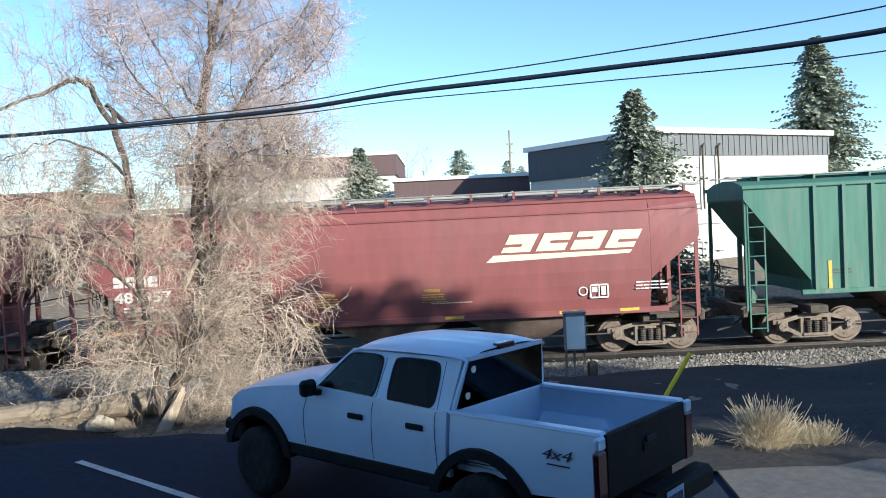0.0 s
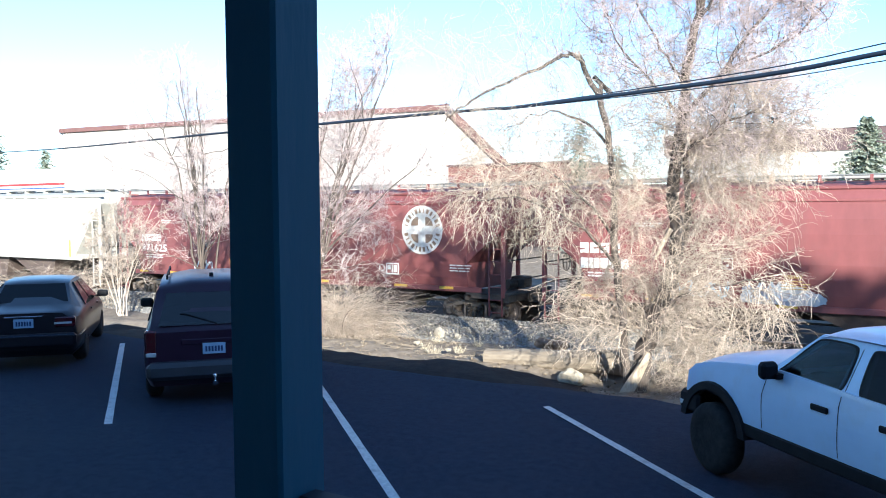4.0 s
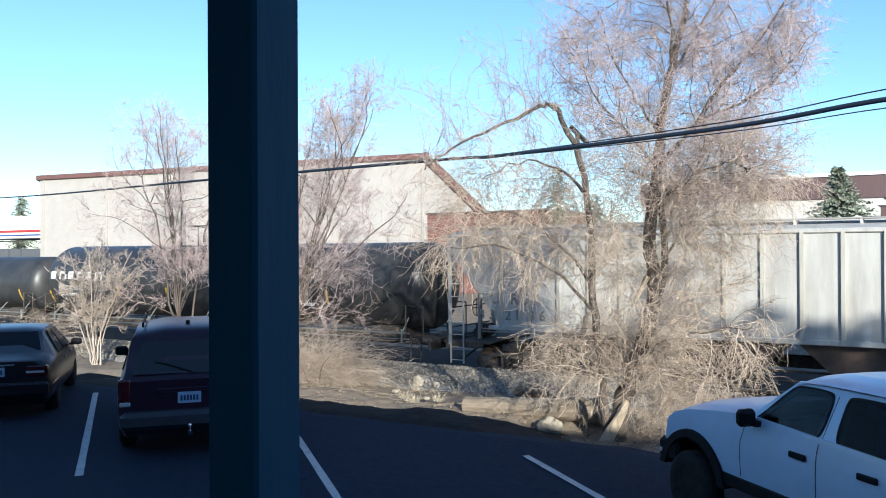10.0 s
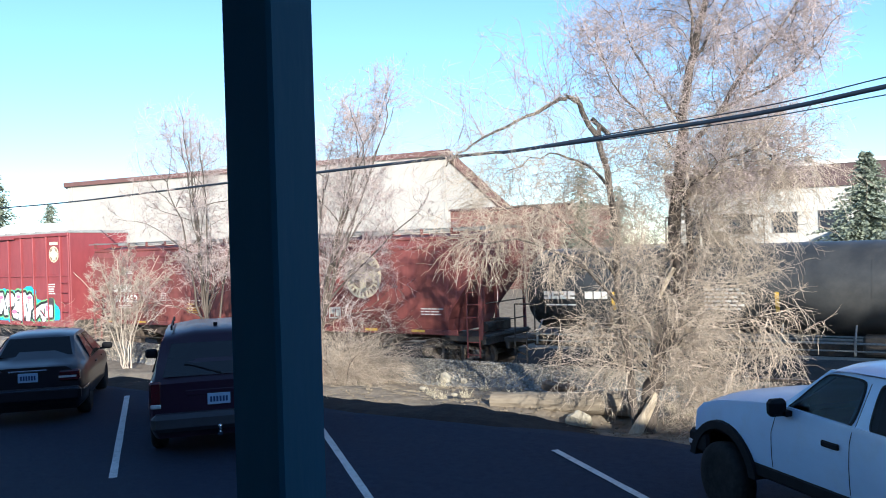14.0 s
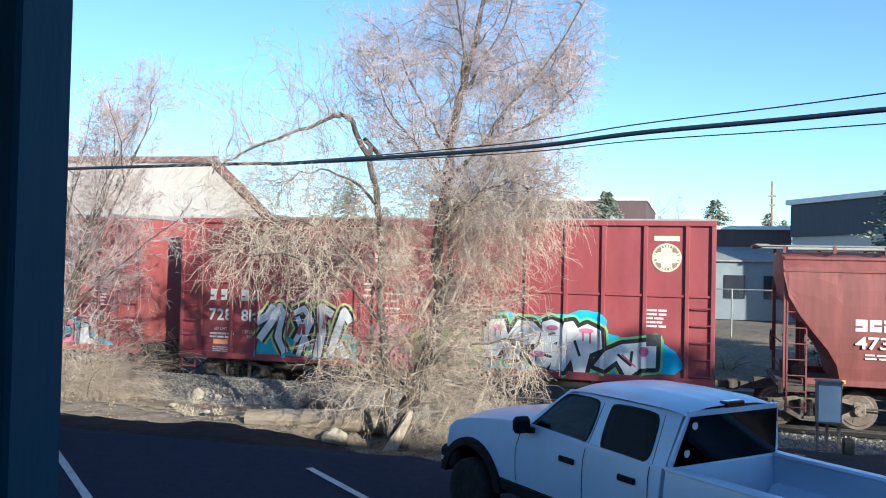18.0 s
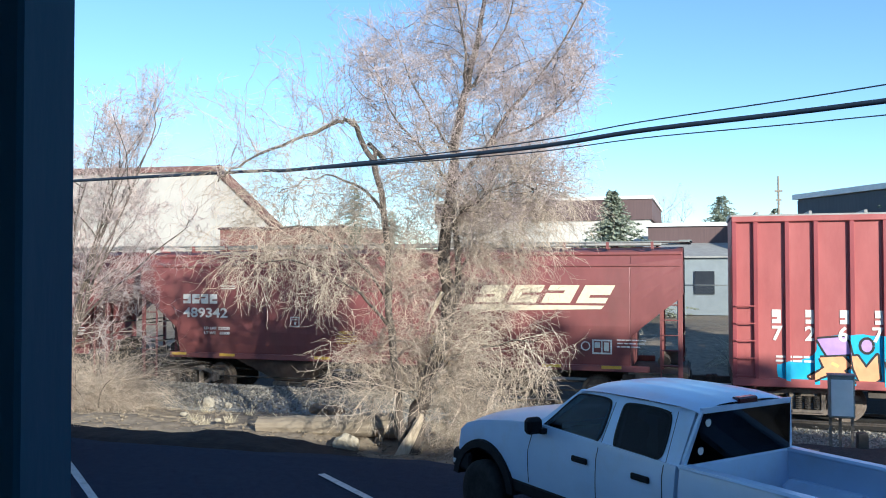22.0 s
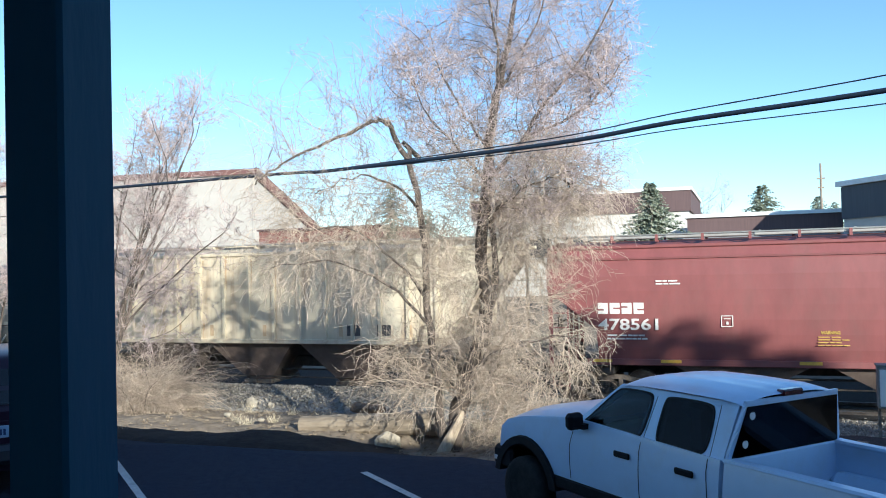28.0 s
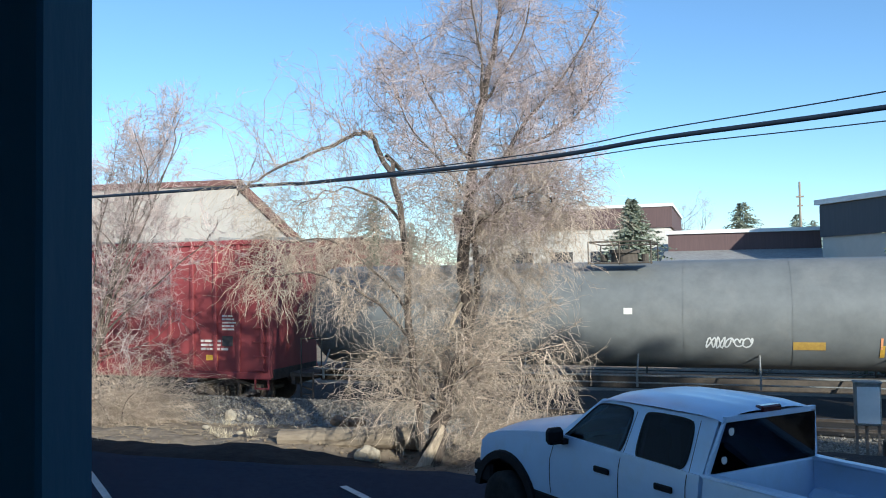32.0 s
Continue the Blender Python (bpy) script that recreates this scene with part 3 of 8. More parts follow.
def round_logo(car, x, z, r, y, paint, ground):
    bm = B()
    disc(bm, x, z, 0, r, y)
    d = part("round_emblem", bm, paint, car, "round cream emblem with a cross")
    bm = B()
    for k in range(4):
        disc(bm, x + 0.19 * math.cos(radians(45 + 90 * k)), z + 0.19 * math.sin(radians(45 + 90 * k)), 0, r * 0.36, y - 0.005, 90 * k, 90 * k + 90, 32)
    for k in range(26):
        if k in (0, 13):
            continue
        t = radians(k * 360 / 26)
        m = pose(x + r * 0.80 * math.cos(t), y - 0.004, z + r * 0.80 * math.sin(t)) @ Matrix.Rotation(-t, 4, "Y")
        box(bm, (0, 0, 0), (r * 0.19, 0.003, r * (0.055 + 0.035 * (k % 3))), m)
    tagged(part("emblem_mark", bm, M["emblem"], d), kind="stuff")
    return d


def block_letters(car, x0, z0, w, h, n, y, paint, lean=0.0, name="brand_mark", gap=0.16, label=""):
    """Plain slanted blocks in the size and colour of a brand name."""
    bm = B()
    cw = w / n
    for i in range(n):
        a = x0 + i * cw
        b = a + cw * (1 - gap)
        slit = 0.30 + 0.12 * (i % 3)
        sk = lambda u, w: (a + (b - a) * u + lean * w * h, z0 + w * h)
        if i % 2:
            shape = [(0, 0), (1, 0), (1, slit), (0.35, slit), (0.35, slit + 0.16), (1, slit + 0.16), (1, 1), (0, 1)]
        else:
            shape = [(0, 0), (1, 0), (1, 1), (0, 1), (0, slit + 0.16), (0.6, slit + 0.16), (0.6, slit), (0, slit)]
        prism(bm, [sk(u, w) for u, w in shape], y, y + 0.004)
    return part(name, bm, paint, car, label)


def small_bars(car, x, z, w, rows, paint, y, h=0.05, pitch=0.09, name="stencil_line", seed=1):
    """Lines of writing too small to read."""
    rng = random.Random(seed)
    bm = B()
    for r in range(rows):
        p = x
        while p < x + w * (0.75 + 0.25 * rng.random()):
            q = rng.uniform(0.08, 0.3)
            box(bm, (p + q / 2, y, z - r * pitch), (q * 0.85, 0.004, h))
            p += q
    return tagged(part(name, bm, paint, car), kind="stuff")


def red_hopper(L, number="", emblem="round", paint="red", logo_x=15.6, num_x=1.75, logo_paint="buff", seed=0, num_z=2.03, light=("", ""), sq=0.0, ends=None, inset=(0.52, 0.68)):
    car = thing("hopper_car", sdp(0, CENTRE, RAIL), "dark red covered hopper freight car with %s" % ("a cream slanted mark" if emblem == "swoosh" else "a round cream emblem"), "freight car", "cars of the train")
    rng = random.Random(seed)
    P = M[paint]
    ends = ends or [(0.0, 3.08), (0.05, 3.0), (0.50, 2.66), (1.0, 2.25), (1.27, 2.0), (1.30, 1.17)]
    part("hull", hopper_hull(L, ends, True, inset=inset), P, car)
    mid, span = (L + inset[0] - inset[1]) / 2, L - inset[0] - inset[1]
    for y in (-1, 1):
        part("side_sill", box(B(), (L / 2, y * 1.40, 1.19), (L - 3.0, 0.07, 0.16), bevel=0.015), P, car)
        part("roof_bead", box(B(), (mid, y * 1.475, 3.83), (span - 0.04, 0.035, 0.05)), P, car)
        part("top_chord", box(B(), (mid, y * 1.30, 4.13), (span - 0.02, 0.09, 0.09), bevel=0.02), P, car)
    # running boards on brackets and the hatch covers between them
    for y in (-0.98, 0.98):
        for k in range(3):
            part_me("running_board", shared("board%.2f" % L, lambda b: box(b, (L / 2, 0, 4.43), (L - 1.0, 0.13, 0.035))), M["roofwalk"], car, m=pose(0, y + (k - 1) * 0.16, 0))
    for x in (0.62, L - 0.62):
        part_me("end_board", shared("end_board", lambda b: box(b, (0, 0, 4.465), (0.32, 1.9, 0.03))), M["roofwalk"], car, m=pose(x, 0, 0))

    def bracket(b):
        prism(b, [(-0.03, 4.245), (0.03, 4.245), (0.03, 4.295), (-0.03, 4.295)], -1.30, -0.90)
        box(b, (0, -1.29, 4.34), (0.07, 0.07, 0.18))
    x = 1.1
    while x < L - 0.6:
        for a in (0, 180):
            part_me("walkway_bracket", shared("bracket" + paint, bracket), P, car, m=pose(x, 0, 0, 0, 0, a))
        x += 1.12
    n = 7
    hl = (L - 2.4) / n

    def hatch(b):
        box(b, (hl / 2, 0, 4.40), (hl - 0.12, 0.62, 0.09), bevel=0.02)
        cyl(b, (0.2, -0.36, 4.47), (0.2, 0.36, 4.47), 0.03, 6)
    for i in range(n):
        part_me("hatch_cover", shared("hatch%.2f" % L, hatch), M["roofgrey"], car, m=pose(1.2 + hl * i, 0, 0))
    hopper_under(car, L, P, 1.94, 3, 1.17)
    end_cage(car, L, P, 3.3, 4.4, inset)
    Y = -1.565
    if emblem == "swoosh":
        block_letters(car, logo_x - 3.75, 2.86, 3.6, 0.46, 4, Y, M["buff"], 0.55, label="cream slanted brand mark")
        bm = B()
        prism(bm, [(logo_x - 4.15, 2.62), (logo_x - 3.95, 2.80), (logo_x - 0.32, 2.80), (logo_x - 0.40, 2.71)], Y, Y + 0.004)
        part("underline", bm, M["buff"], car)
    elif emblem == "round":
        round_logo(car, logo_x - 1.0, 3.0, 0.76, Y, M[logo_paint], P)
    block_letters(car, num_x, num_z + 0.40, 1.2, 0.28, 4, Y + 0.005, M["white"], name="reporting_mark")
    if number:
        text(car, number, M["white"], 0.27, pose(num_x, Y + 0.004, num_z), "car_number", width=1.5, bold=0.008)
    else:
        small_bars(car, num_x, num_z + 0.12, 1.4, 1, M["white"], Y + 0.006, 0.28)
    if light[0]:
        for k, s in enumerate(light):
            text(car, s, M["white"], 0.075, pose(num_x + 0.7, -1.53, num_z - 0.36 - 0.14 * k), "stencil_text", width=0.86, bold=0.004)
    else:
        small_bars(car, num_x + 0.2, num_z - 0.15, 1.0, 2, M["white"], -1.515, 0.04, 0.085, seed=seed)
    small_bars(car, 15.35 * L / 17.74, 1.93, 0.75, 3, M["white"], -1.525, 0.032, 0.085, seed=seed + 1)
    small_bars(car, 10.0 * L / 17.74, 1.62, 1.4, 1, M["buff"], -1.486, 0.022, seed=seed + 6)
    small_bars(car, 3.3, 3.25, 0.6, 2, M["white"], -1.568, 0.035, 0.07, seed=seed + 2)
    # consolidated stencil frames
    bm = B()
    disc(bm, 13.99, 1.76, 0.09, 0.12, -1.51)
    for a in ((14.16, 1.56, 14.66, 1.60), (14.16, 1.89, 14.66, 1.93), (14.16, 1.56, 14.2, 1.93), (14.62, 1.56, 14.66, 1.93), (14.39, 1.56, 14.42, 1.93), (14.22, 1.72, 14.36, 1.86), (14.46, 1.64, 14.58, 1.86)):
        box(bm, ((a[0] + a[2]) / 2, -1.508, (a[1] + a[3]) / 2), (a[2] - a[0], 0.006, a[3] - a[1]))
    part("stencil_frame", bm, M["white"], car)
    bm = B()
    for a in ((5.60, 2.10, 5.88, 2.12), (5.60, 2.36, 5.88, 2.38), (5.60, 2.10, 5.62, 2.38), (5.86, 2.10, 5.88, 2.38), (5.72, 2.16, 5.77, 2.23), (5.66, 2.29, 5.82, 2.31)):
        box(bm, ((a[0] + a[2]) / 2 + sq, -1.555, (a[1] + a[3]) / 2), (a[2] - a[0], 0.006, a[3] - a[1]))
    part("stencil_square", bm, M["white"], car)
    for i, x in enumerate((7.0, 9.75)):
        if rng.random() < 0.9:
            text(car, "WARNING", M["warning"], 0.075, pose(x + 0.08, -1.52, 1.93), "warning_text", width=0.42, bold=0.004)
            small_bars(car, x, 1.86, 0.62, 4, M["warning"], -1.515, 0.024, 0.065, name="warning_line", seed=seed + i)
    for x in (1.9, 3.6, 6.8, 10.6, 13.6, 15.2):
        part_me("reflector_strip", shared("strip_low", lambda b: box(b, (0, -1.44, 1.22), (0.5, 0.012, 0.075))), M["yellow"], car, m=pose(x * L / 17.74, 0, 0))
    return car


def hopper_under(car, L, P, bx, bays, zb):
    bm = B()
    box(bm, (L / 2, 0, 0.92), (L - 1.0, 0.36, 0.30), bevel=0.02)
    for x in (bx, L - bx):
        box(bm, (x, 0, 0.95), (0.5, 2.6, 0.22), bevel=0.03)
    for y in (-0.55,):
        cyl(bm, (2.8, y, 0.72), (L - 2.8, y, 0.72), 0.03, 6)
        cyl(bm, (2.8, y - 0.5, 0.55), (L - 2.8, y - 0.5, 0.55), 0.022, 6)
    part("underframe", bm, M["under"], car)
    w = (L - 2 * (bx + 1.5)) / bays
    for i in range(bays):
        x = bx + 1.5 + w * (i + 0.5)
        bm = B()
        t, b = w * 0.47, 0.42
        loft(bm, [[(x - t, -1.32, zb), (x + t, -1.32, zb), (x + t, 1.32, zb), (x - t, 1.32, zb)],
                  [(x - b, -0.75, 0.42), (x + b, -0.75, 0.42), (x + b, 0.75, 0.42), (x - b, 0.75, 0.42)]])
        bay = part("discharge_bay", bm, M["bay"], car)
        bm = B()
        box(bm, (x, 0, 0.36), (1.0, 1.7, 0.12), bevel=0.02)
        cyl(bm, (x, -1.0, 0.38), (x, 1.0, 0.38), 0.05, 8)
        part("outlet_gate", bm, M["truckrust"], bay)
    bogie(car, bx)
    bogie(car, L - bx)
    couplers(car, L)


def end_cage(car, L, P, zs, zt, inset=(0.52, 0.68)):
    """End posts, ladder, platform and brake gear at both ends."""
    for k, sx in ((0, 1), (1, -1)):
        X = lambda a: a + inset[0] - 0.45 if sx == 1 else L - a - inset[1] + 0.45
        bm = B()
        for y in (-1.42, 1.42):
            box(bm, (X(0.50), y, (1.0 + zs + 0.3) / 2), (0.09, 0.09, zs - 0.7), bevel=0.01)
        for y in (-0.45, 0.45):
            box(bm, (X(1.0), y, 1.95), (0.10, 0.12, 1.9), Matrix.Translation((X(1.0), 0, 1.95)) @ Matrix.Rotation(radians(0), 4, "Y") @ Matrix.Translation((-X(1.0), 0, -1.95)))
        part("end_frame", bm, P, car)
        bm = B()
        box(bm, (X(1.05), 0, 1.08), (1.5, 2.9, 0.06), bevel=0.01)
        box(bm, (X(0.42), 0, 1.0), (0.14, 2.9, 0.30), bevel=0.02)
        box(bm, (X(1.0), -1.42, 1.02), (1.25, 0.06, 0.16), bevel=0.01)
        part("end_platform", bm, M["under"], car)
        bm = B()
        ladder(bm, X(0.55), X(0.98), -1.46, 0.45, zs - 0.2)
        part("ladder", bm, P, car)
        bm = B()
        for z in (1.5, 2.1):
            cyl(bm, (X(0.42), -1.3, z), (X(0.42), 1.3, z), 0.02, 6)
        box(bm, (X(0.8), 0.3, 1.35), (0.5, 0.5, 0.35), bevel=0.03)
        cyl(bm, (X(0.95), -0.5, 1.3), (X(0.95), 0.3, 1.3), 0.16, 12)
        if k == 0:
            for a in range(12):
                t, u = a * math.pi / 6, (a + 1) * math.pi / 6
                cyl(bm, (X(0.35), 0.5 + 0.27 * math.cos(t), 2.0 + 0.27 * math.sin(t)), (X(0.35), 0.5 + 0.27 * math.cos(u), 2.0 + 0.27 * math.sin(u)), 0.018, 5)
            cyl(bm, (X(0.36), 0.23, 2.0), (X(0.36), 0.77, 2.0), 0.014, 5)
            cyl(bm, (X(0.36), 0.5, 1.73), (X(0.36), 0.5, 2.27), 0.014, 5)
        part("brake_gear", bm, M["under"], car)


def ribbed_hopper(L, paint, label, mark="", number="", pitch=0.9, mark_x=2.6, mark_z=2.75, sill=1.55, letters="dark", slope=1.15, yellow=True, seed=0, rib_x=None, number_shift=0.0):
    car = thing("hopper_car", sdp(0, CENTRE, RAIL), label, "freight car", "cars of the train")
    P = M[paint]
    top = 4.28
    ends = [(0.0, 3.95), (0.02, 3.9), (slope, 2.45), (slope + 0.55, 1.75), (slope + 0.56, sill)]
    part("hull", hopper_hull(L, ends, False, top), P, car)
    bm = B()
    n = round((L - 2 * (slope + 1.2)) / pitch)
    for i in range(n + 1):
        x = rib_x + pitch * i if rib_x else slope + 1.2 + (L - 2 * (slope + 1.2)) * i / n
        rib = part_me("side_rib", shared("side_rib%.2f" % sill, lambda b: prism(b, [(-0.045, sill + 0.03), (0.045, sill + 0.03), (0.045, top - 0.06), (-0.045, top - 0.06)], -1.575, -1.495)), P, car, m=pose(x, 0, 0))
    for y in (-1, 1):
        part("side_sill", box(B(), (L / 2, y * 1.52, sill + 0.03), (L - 2 * slope - 1.6, 0.10, 0.13), bevel=0.015), P, car)
        part("top_chord", box(B(), (L / 2, y * 1.50, top - 0.03), (L - 0.9, 0.12, 0.11), bevel=0.02), P, car)
    for y in (-0.6, 0.6):
        for k in range(3):
            part_me("running_board", shared("grey_board%.2f" % L, lambda b: box(b, (L / 2, 0, top + 0.28), (L - 0.8, 0.12, 0.035))), M["roofgrey"], car, m=pose(0, y + (k - 1) * 0.15, 0))
    x = 1.2
    while x < L - 0.8:
        part_me("walkway_bracket", shared("grey_bracket" + paint, lambda b: box(b, (0, 0, top + 0.2), (0.06, 1.6, 0.12))), P, car, m=pose(x, 0, 0))
        x += 1.5
    bm = B()
    box(bm, (L / 2, 0, top + 0.22), (L - 2.2, 0.5, 0.12), bevel=0.03)
    part("hatch_cover", bm, P, car)
    hopper_under(car, L, P, 2.5, 3, sill)
    end_cage(car, L, P, 4.0, 4.5)
    Y = -1.51
    if mark:
        for i, ch in enumerate(mark):
            text(car, ch, M[letters], 0.30, pose(mark_x + 0.42 * i + (0.22 if i > len(mark) // 2 - 1 else 0), Y, mark_z), "reporting_mark", bold=0.01)
        for i, ch in enumerate(number):
            text(car, ch, M[letters], 0.28, pose(mark_x + number_shift + 0.36 * i + (0.15 if i > 1 else 0), Y, mark_z - 0.46), "car_number", bold=0.01)
    small_bars(car, mark_x + 0.1, mark_z - 0.75, 0.6, 2, M[letters], -1.505, 0.04, 0.08, seed=seed)
    if yellow:
        for x in (2.72, L - 2.75):
            part("reflector_strip", box(B(), (x, -1.512, sill + 0.45), (0.09, 0.01, 0.75)), M["yellow"], car)
    return car


def boxcar(L, paint, label, pitch=1.0, number_rows=(), door=(6.17, 9.81), logo=None, seed=0, belt=False, posts=None, inset=0.48):
    car = thing("boxcar", sdp(0, CENTRE, RAIL), label, "freight car", "cars of the train")
    P = M[paint]
    e, zb, zt = 0.48, 0.92, 5.0
    full, L = L, L - inset + e
    bm = B()
    box(bm, (L / 2, 0, (zb + zt) / 2), (L - 2 * e, 2.9, zt - zb), bevel=0.02)
    body = part("body", bm, P, car)
    bm = B()
    loft(bm, [[(x, -1.5, zt), (x, -1.5, zt + 0.05), (x, 0, zt + 0.14), (x, 1.5, zt + 0.05), (x, 1.5, zt)] for x in (e - 0.03, L - e + 0.03)])
    roof = part("roof", bm, M["roofgrey"], car, "dusty galvanised roof")
    x = e + 0.6
    while x < L - e:
        part_me("roof_rib", shared("roof_rib", lambda b: box(b, (0, 0, zt + 0.09), (0.07, 2.9, 0.07))), M["roofgrey"], roof, m=pose(x, 0, 0))
        x += 1.2
    for y in (-1, 1):
        part("top_chord", box(B(), (L / 2, y * 1.49, zt - 0.06), (L - 2 * e, 0.09, 0.14), bevel=0.015), P, car)
        part("side_sill", box(B(), (L / 2, y * 1.49, zb + 0.07), (L - 2 * e, 0.09, 0.20), bevel=0.015), P, car)
    xs = (list(posts) + [e + 0.06] if posts else [x for x in np.arange(e + 0.06, L - e, pitch) if not (door[0] - 0.15 < x < door[1] + 0.15)]) + [L - e - 0.06, door[0] - 0.06, door[1] + 0.06]
    for x in xs:
        part_me("side_post", shared("box_post", lambda b: box(b, (0, -1.49, 2.96), (0.11, 0.085, 3.82), bevel=0.012)), P, car, m=pose(x, 0, 0))
    d = part("door", box(B(), ((door[0] + door[1]) / 2, -1.50, 2.92), (door[1] - door[0], 0.10, 3.7), bevel=0.02), P, car, "sliding plug door")
    for z in (3.62, 2.40, 1.35, 4.62):
        part("door_rib", box(B(), ((door[0] + door[1]) / 2, -1.56, z), (door[1] - door[0] - 0.1, 0.05, 0.075), bevel=0.01), P, d)
    for i in range(5):
        x = door[0] + 0.12 + (door[1] - door[0] - 0.24) * i / 4
        part_me("door_stile", shared("door_stile" + paint, lambda b: box(b, (0, -1.555, 2.92), (0.06, 0.04, 3.6))), P, d, m=pose(x, 0, 0))

    def rod(b):
        cyl(b, (0, -1.63, 1.15), (0, -1.63, 4.95), 0.028, 8)
        for z in (1.4, 2.5, 3.6, 4.7):
            box(b, (0, -1.61, z), (0.09, 0.06, 0.07))
    for x in (door[0] + 0.52, door[1] - 0.84):
        part_me("lock_rod", shared("lock_rod" + paint, rod), P, d, m=pose(x, 0, 0))
    if belt:
        for a, b in zip(sorted(xs), sorted(xs)[1:]):
            if b - a > 0.3 and not (door[0] - 0.1 < (a + b) / 2 < door[1] + 0.1):
                part("belt_rib", box(B(), ((a + b) / 2, -1.475, 3.12), (b - a - 0.11, 0.05, 0.06), bevel=0.01), P, car)
    part("door_track", box(B(), ((door[0] + door[1]) / 2, -1.57, 0.98), (door[1] - door[0] + 3.4, 0.10, 0.09)), P, car)
    part("door_track", box(B(), ((door[0] + door[1]) / 2, -1.57, 4.86), (door[1] - door[0] + 3.4, 0.08, 0.06)), P, car)
    def iron(b):
        bars(b, [(-0.22, -1.5, 0), (-0.22, -1.58, 0), (0.22, -1.58, 0), (0.22, -1.5, 0)], 0.018)

    def step(b):
        box(b, (0, -1.48, 0.62), (0.44, 0.05, 0.04))
        for x in (-0.22, 0.22):
            box(b, (x, -1.48, 0.76), (0.035, 0.05, 0.34))
    for x in (e + 0.30, L - e - 0.30):
        for k in range(5):
            part_me("grab_iron", shared("grab_iron" + paint, iron), P, car, m=pose(x, 0, 1.15 + 0.42 * k))
        part_me("step", shared("step" + paint, step), P, car, m=pose(x, 0, 0))
    bm = B()
    box(bm, (L / 2, 0, 0.86), (L - 1.2, 0.5, 0.3), bevel=0.02)
    for x in (e + 0.08, L - e - 0.08):
        box(bm, (x, 0, 1.02), (0.2, 2.7, 0.3))
    box(bm, (L / 2, -1.3, 0.80), (L - 7, 0.08, 0.22))
    part("underframe", bm, M["under"], car)
    bogie(car, 2.2)
    bogie(car, full - 2.2)
    couplers(car, full)
    Y = -1.464
    for i, (s, x, z, h, step) in enumerate(number_rows):
        if s.startswith("*"):
            for k in range(len(s) - 1):
                block_letters(car, x + step * k, z, h * 0.72, h, 1, Y, M["white"], name="reporting_mark")
        else:
            for k, ch in enumerate(s):
                if ch != " ":
                    text(car, ch, M["white"], h, pose(x + step * k, Y, z), "car_number", bold=0.012)
    small_bars(car, 1.45, 1.62, 0.7, 2, M["white"], Y, 0.05, 0.1, seed=seed)
    if logo:
        round_logo(car, logo[0], logo[1], 0.36, Y, M["buff"], P)
        bm = B()
        box(bm, (logo[0], Y, logo[1] + 0.48), (0.62, 0.006, 0.13))
        part("plate", bm, M["buff"], car)
    small_bars(car, 6.35, 3.2, 0.3, 3, M["white"], -1.556, 0.05, 0.16, seed=seed + 3)
    small_bars(car, 7.0, 2.95, 0.4, 4, M["white"], -1.556, 0.05, 0.2, seed=seed + 4)
    bm = B()
    disc(bm, 7.95, 3.10, 0, 0.11, -1.563)
    part("door_mark", bm, M["white"], d)
    text(d, "CLOSE AND LOCK DOORS", M["white"], 0.085, pose(6.5 + (1.75 if seed == 2 else 0), -1.564, 3.93 - (0.4 if seed == 2 else 0)), "door_notice", width=1.28, bold=0.006)
    text(d, "BEFORE MOVING CAR", M["white"], 0.085, pose(6.58 + (1.75 if seed == 2 else 0), -1.564, 3.80 - (0.4 if seed == 2 else 0)), "door_notice", width=1.1, bold=0.006)
    bm = B()
    box(bm, (L - 1.95, Y, 2.0), (0.36, 0.006, 0.30))
    part("stencil_frame", bm, M["dark"], car)
    small_bars(car, L - 2.15, 2.75, 0.42, 5, M["white"], Y, 0.05, 0.1, seed=seed + 7)
    return car


